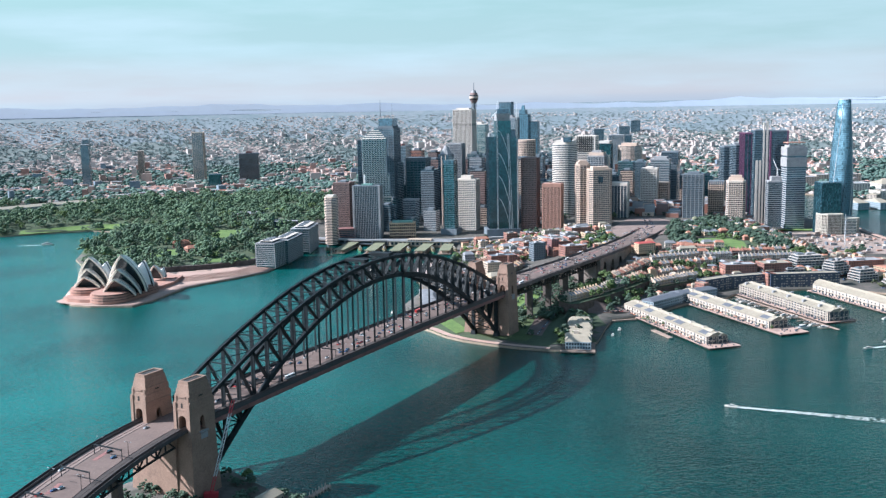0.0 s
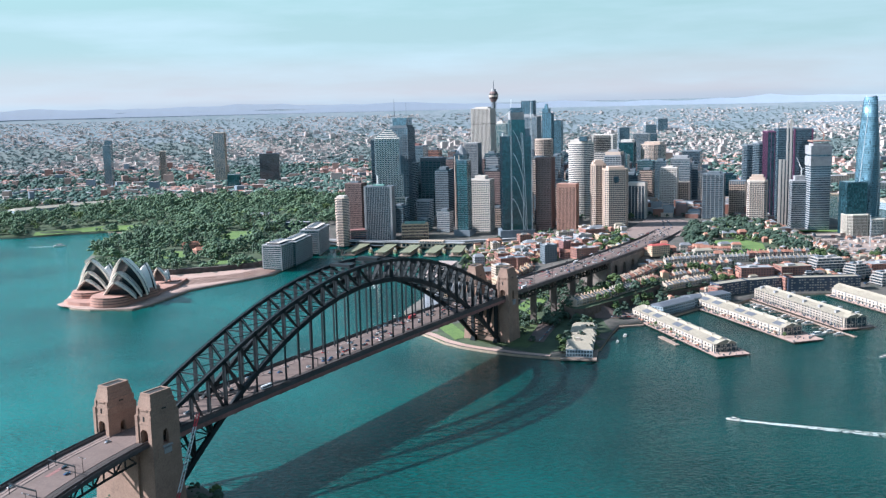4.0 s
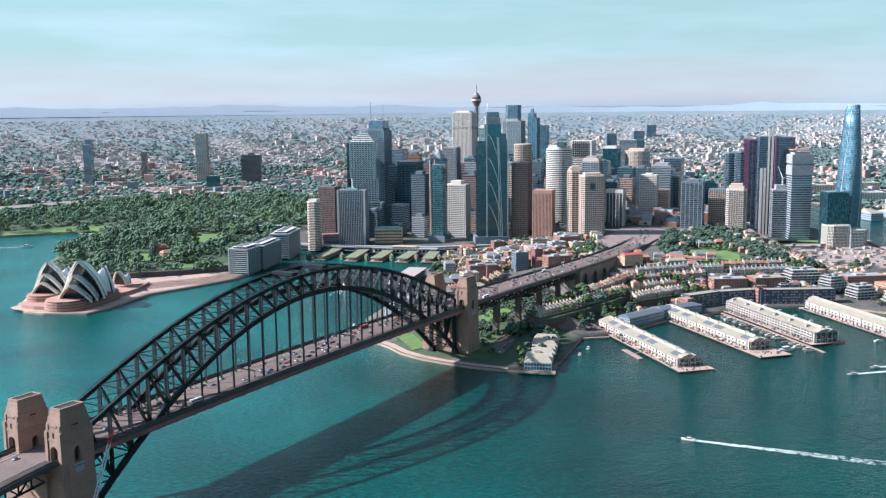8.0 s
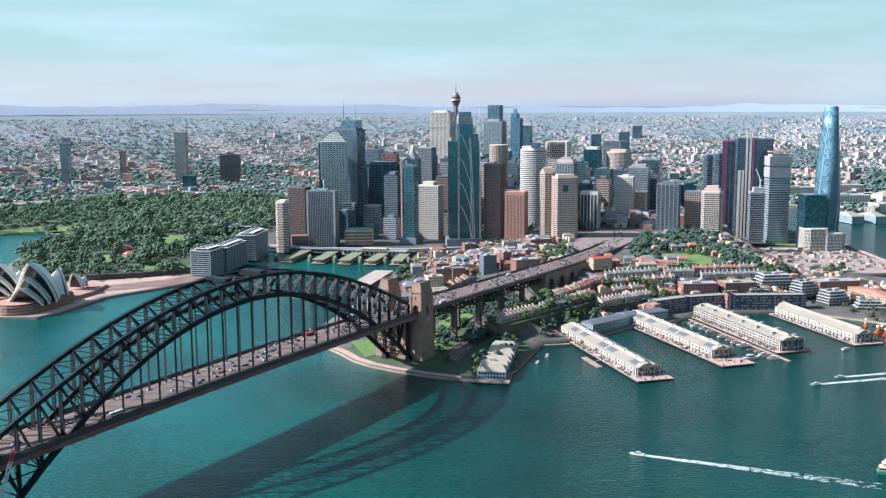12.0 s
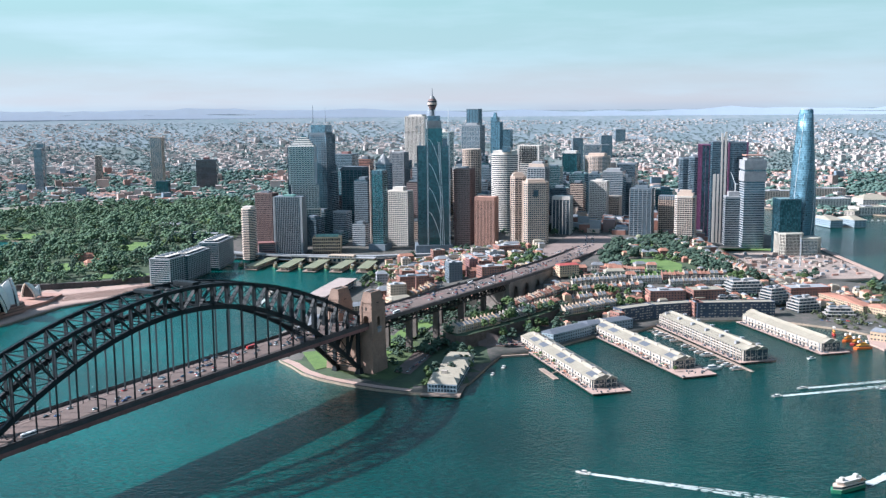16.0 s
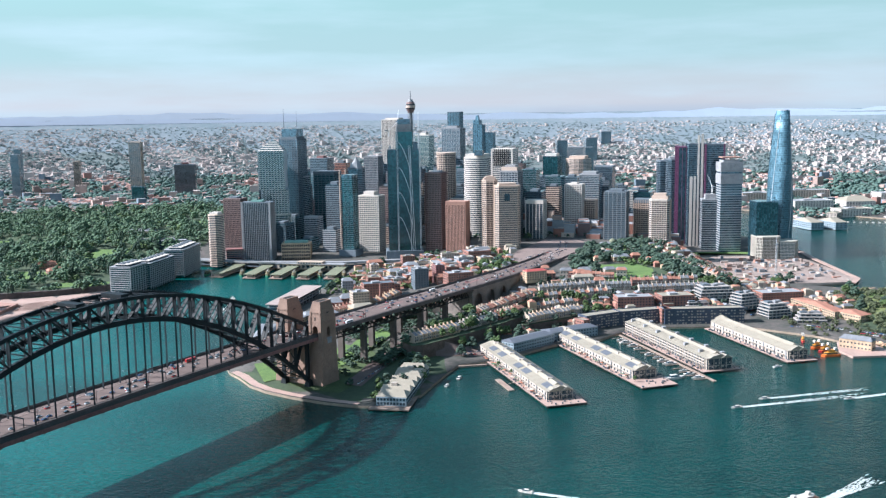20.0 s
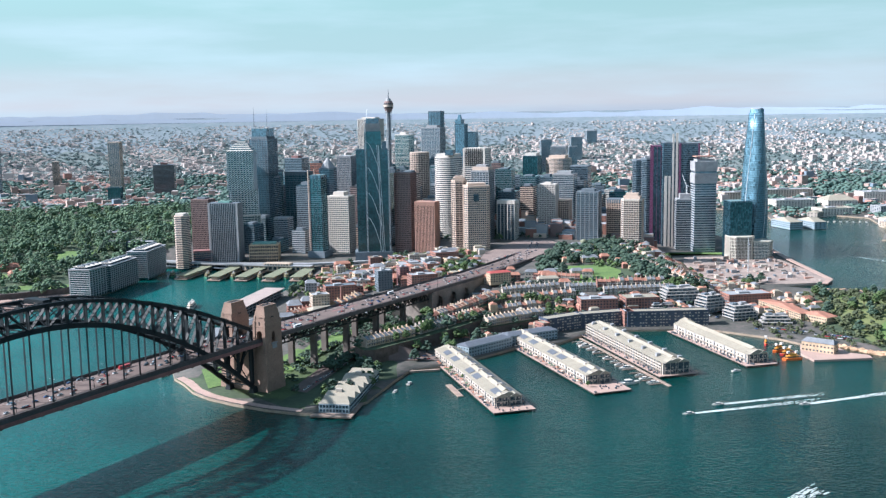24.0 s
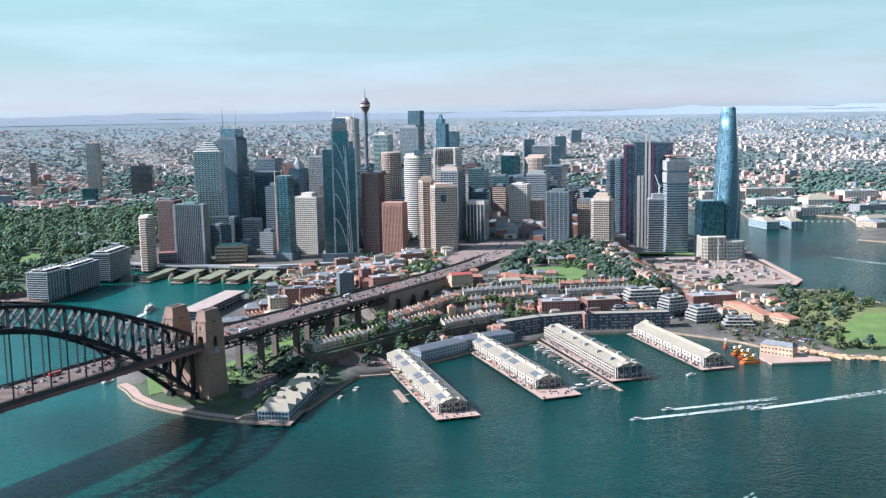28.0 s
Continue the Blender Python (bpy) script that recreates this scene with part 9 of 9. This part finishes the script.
boulders("shore_rocks", WALSH[-3:] + HEADLAND[:8], 520, 3.0, 3, ROCK, "tumbled sandstone blocks along the park shore")
boulders("cliff_rocks", [(190, 1330), (240, 1400), (300, 1440), (400, 1470), (470, 1480)], 200, 3.6, 4, CLIFF, "dark weathered sandstone cutting behind the wharves")

# ---------------------------------------------------------------- building site clutter
rng = random.Random(15)
for k in range(120):
    x, y = rng.uniform(672, 850), rng.uniform(1725, 1960)
    if not inside(np.array([x]), np.array([y]), [(690, 1985), (775, 1990), (855, 1955), (862, 1755), (845, 1715), (780, 1708), (700, 1722), (660, 1800), (672, 1900)])[0]:
        continue
    ob = thing("site_cabin", x, y, ground_at(x, y) + 0.5, rng.choice((0, 12, 90)), "stacked site cabin or container on the building site", "site cabin", "site cabins")
    bm = bmesh.new()
    box(bm, -rng.uniform(2, 7), rng.uniform(2, 7), -1.5, 1.5 + rng.choice((0, 0, 3)), 0, rng.choice((1.2, 2.6, 2.6, 5.2)))
    part("body", bm, rng.choice((WHITE_PAINT, CONCRETE_DARK, DIRT, TAN, CONCRETE, DIRT)), ob)
tower_crane(757, 1820, ground_at(757, 1820), 46, 12, 90, STEEL_WHITE, 80)
bm = bmesh.new()
for (ax, ay), (bx, by) in zip(((841, 1704), (864, 1742), (872, 1962)), ((864, 1742), (872, 1962), (884, 2108))):
    beam(bm, (ax, ay, 3.0), (bx, by, 3.0), 9.0, 1.6)
solid("caisson_edge", bm, PAVING, None, "pale concrete caisson edge of the waterfront", "sea wall", kind="structure")
for k in range(30):
    x, y = rng.uniform(612, 668), rng.uniform(1600, 1960)
    block("street_house", x + (y - 1600) * -0.08, y, rng.uniform(8, 16), rng.uniform(8, 13), rng.uniform(6, 11), rng.uniform(70, 85), rng.choice((CREAM, WHITE_PAINT, BRICK, SANDSTONE)), "small rendered house on the street behind the towers", "house",
          rng.choice((WHITE_ROOF, GREY_ROOF, RED_ROOF)), pitched=3, group="street houses")

# ---------------------------------------------------------------- the western peninsula
for x, y, w, d, h, t, wall, roof, pitched, word in ((1036, 2446, 32, 80, 14, 12, BLUE_GREY, WHITE_ROOF, 8, "gabled wharf apartment building"), (1090, 2438, 30, 70, 14, 12, BLUE_GREY, WHITE_ROOF, 8, "gabled wharf apartment building"),
                                               (1240, 2700, 90, 50, 18, 10, WHITE_CLAD, WHITE_ROOF, 0, "broad white low-rise building"), (1180, 2840, 110, 60, 26, 8, WHITE_CLAD, CONCRETE, 0, "white office complex"), (1330, 2900, 80, 80, 20, 0, WHITE_CLAD, WHITE_ROOF, 12, "white curved hall"),
                                               (1400, 2700, 120, 40, 22, 15, CONCRETE, CONCRETE, 0, "grey waterfront offices"), (1300, 2480, 60, 40, 14, 20, WHITE_CLAD, WHITE_ROOF, 6, "white waterfront hall"), (1275, 2420, 40, 60, 12, 20, CREAM, GREY_ROOF, 5, "cream waterfront apartments"),
                                               (1420, 2460, 90, 40, 18, 12, CONCRETE_DARK, CONCRETE, 0, "dark waterfront apartments"), (1110, 3050, 120, 50, 30, 5, CREAM_CLAD, CONCRETE, 0, "pinkish apartment row"), (1290, 3200, 150, 50, 26, 4, CREAM_CLAD, CONCRETE, 0, "cream apartment row"),
                                               (1500, 3050, 100, 60, 28, 4, WHITE_CLAD, CONCRETE, 0, "white apartment row"), (1180, 2660, 40, 26, 12, 50, WHITE_PAINT, WHITE_ROOF, 4, "white wharf shed")):
    block("waterfront_building", x, y, w, d, h, t, wall, word + " on the far waterfront", "building", roof, pitched=pitched, group="far waterfront", bay=8, win=(4.5, 1.6))
for k in range(8):
    motor_yacht(1160 + k * 14, 2560 - k * 3, 80, 12, "small white boat in the far marina", "far marina boats")

# ---------------------------------------------------------------- garden buildings and the eastern wharf
block("government_house", -430, 2180, 58, 26, 12, 10, SANDSTONE, "sandstone mansion with towers among the garden trees", "mansion", GREY_ROOF, 2, pitched=4)
block("garden_pavilion", -510, 1888, 34, 18, 8, 20, BRICK, "red-brick garden house with gabled roofs", "pavilion", RED_ROOF, 2, pitched=6)
block("garden_pavilion", -478, 1842, 26, 18, 7, 40, BRICK, "red-roofed garden house beside a lawn", "pavilion", RED_ROOF, 2, pitched=5)
block("conservatory_block", -372, 2090, 60, 26, 12, 4, CONCRETE, "low pale terrace building with a planted roof", "building", GREEN_ROOF, 3)
block("conservatory_block", -330, 2050, 50, 24, 16, 4, GLASS_DARK, "low dark glass building above the quay", "building", CONCRETE, 3)
block("long_wharf", -1045, 2640, 342, 40, 14, 48, BLUE_GREY, "very long pale finger wharf building in the eastern bay", "wharf building", WHITE_ROOF, 3, 16.0, pitched=5, bay=10)
block("low_terminal", -860, 2760, 140, 30, 9, 8, CREAM_CLAD, "long low pale building at the edge of the gardens", "building", CONCRETE, 2, bay=10)
block("low_terminal", -640, 2790, 90, 40, 10, 8, BRICK, "long low gallery building at the edge of the gardens", "building", RED_ROOF, 2, bay=10)

# ---------------------------------------------------------------- the north shore below the approach
for x, y, w, d, h, t, wall, roof in ((-128, 655, 26, 12, 6, 62, WHITE_PAINT, WHITE_ROOF), (-160, 618, 24, 14, 7, 60, CREAM, RED_ROOF), (-185, 600, 18, 16, 8, 60, BRICK, RED_ROOF), (-120, 610, 20, 14, 6, 60, CONCRETE, CONCRETE)):
    block("shore_building", x, y, w, d, h, t, wall, "small building on the north shore below the bridge", "building", roof, base=3.0, pitched=3, group="north shore buildings")
crane = thing("mobile_crane", -170, 670, 3.0, 0, "red and white lattice boom crane beside the bridge pylon", "crane")
bm = bmesh.new()
box(bm, -5, 5, -2, 2, 0, 3.4)
part("carrier", bm, CRANE_RED, crane)
for k, (f0, f1, m) in enumerate(((0, 0.18, CRANE_RED), (0.18, 0.86, STEEL_WHITE), (0.86, 1.0, CRANE_RED))):
    bm = bmesh.new()
    base, tip = Vector((0, 0, 3)), Vector((16.5, 12.0, 68))
    for ox, oy in ((-0.9, -0.9), (0.9, -0.9), (0.9, 0.9), (-0.9, 0.9)):
        beam(bm, base.lerp(tip, f0) + Vector((ox, oy, 0)), base.lerp(tip, f1) + Vector((ox, oy, 0)), 0.3, 0.3)
    for j in range(int(20 * (f1 - f0))):
        a, b = base.lerp(tip, f0 + j / 20), base.lerp(tip, f0 + (j + 1) / 20)
        for s in (-0.9, 0.9):
            beam(bm, a + Vector((s, -0.9, 0)), b + Vector((s, 0.9, 0)), 0.22, 0.22), beam(bm, a + Vector((-0.9, s, 0)), b + Vector((0.9, s, 0)), 0.22, 0.22)
    part("boom_section", bm, m, crane)
rng = random.Random(30)
rs = np.random.RandomState(77)
nx, ny = rs.uniform(-235, -75, 260), rs.uniform(560, 712, 260)
ok = inside(nx, ny, [(-75, 600), (-108, 662), (-135, 675), (-165, 708), (-205, 715), (-232, 690), (-250, 600)]) & (np.hypot(nx + 170, ny - 667) > 14) & (np.hypot(nx + 128, ny - 655) > 14)
NEAR_LEAVES = np.concatenate([clumps(rs, 22, 1.0, 1.25, 0.25, 0.26) @ np.diag((s, s, s)) + (x, y, 2.9) for x, y, s in zip(nx[ok], ny[ok], rs.uniform(3, 5.5, ok.sum()))])
solid("shore_planting", quick_mesh("shore_planting", NEAR_LEAVES, faces_for(len(NEAR_LEAVES) // 12), [LEAF]), (), None, "dark trees and shrubs on the north shore point", "trees", kind="stuff")
for x, y in ((-150, 640), (-140, 628), (-172, 640), (-112, 640), (-205, 640), (-215, 655), (-145, 690), (-150, 702)):
    k = copy_thing(TREE_KINDS[rng.choice((1, 2))], pose(x, y, 2.8))
    k.matrix_basis = pose(x, y, 2.8, 0, 0, rng.uniform(0, 360)) @ Matrix.Diagonal((0.7, 0.7, 0.7, 1))
pier = thing("jetty", -98, 672, 0, 62, "short jetty with white posts on the north shore", "jetty")
bm = bmesh.new()
box(bm, -2, 22, -2, 2, 1, 1.8)
part("deck", bm, TIMBER, pier)
for k in range(6):
    for o in (-2, 2):
        bm = bmesh.new()
        prism(bm, [(k * 4 + a, o + b) for a, b in ring(6, 0.35)], -5, 4)
        part("post", bm, WHITE_PAINT, pier)
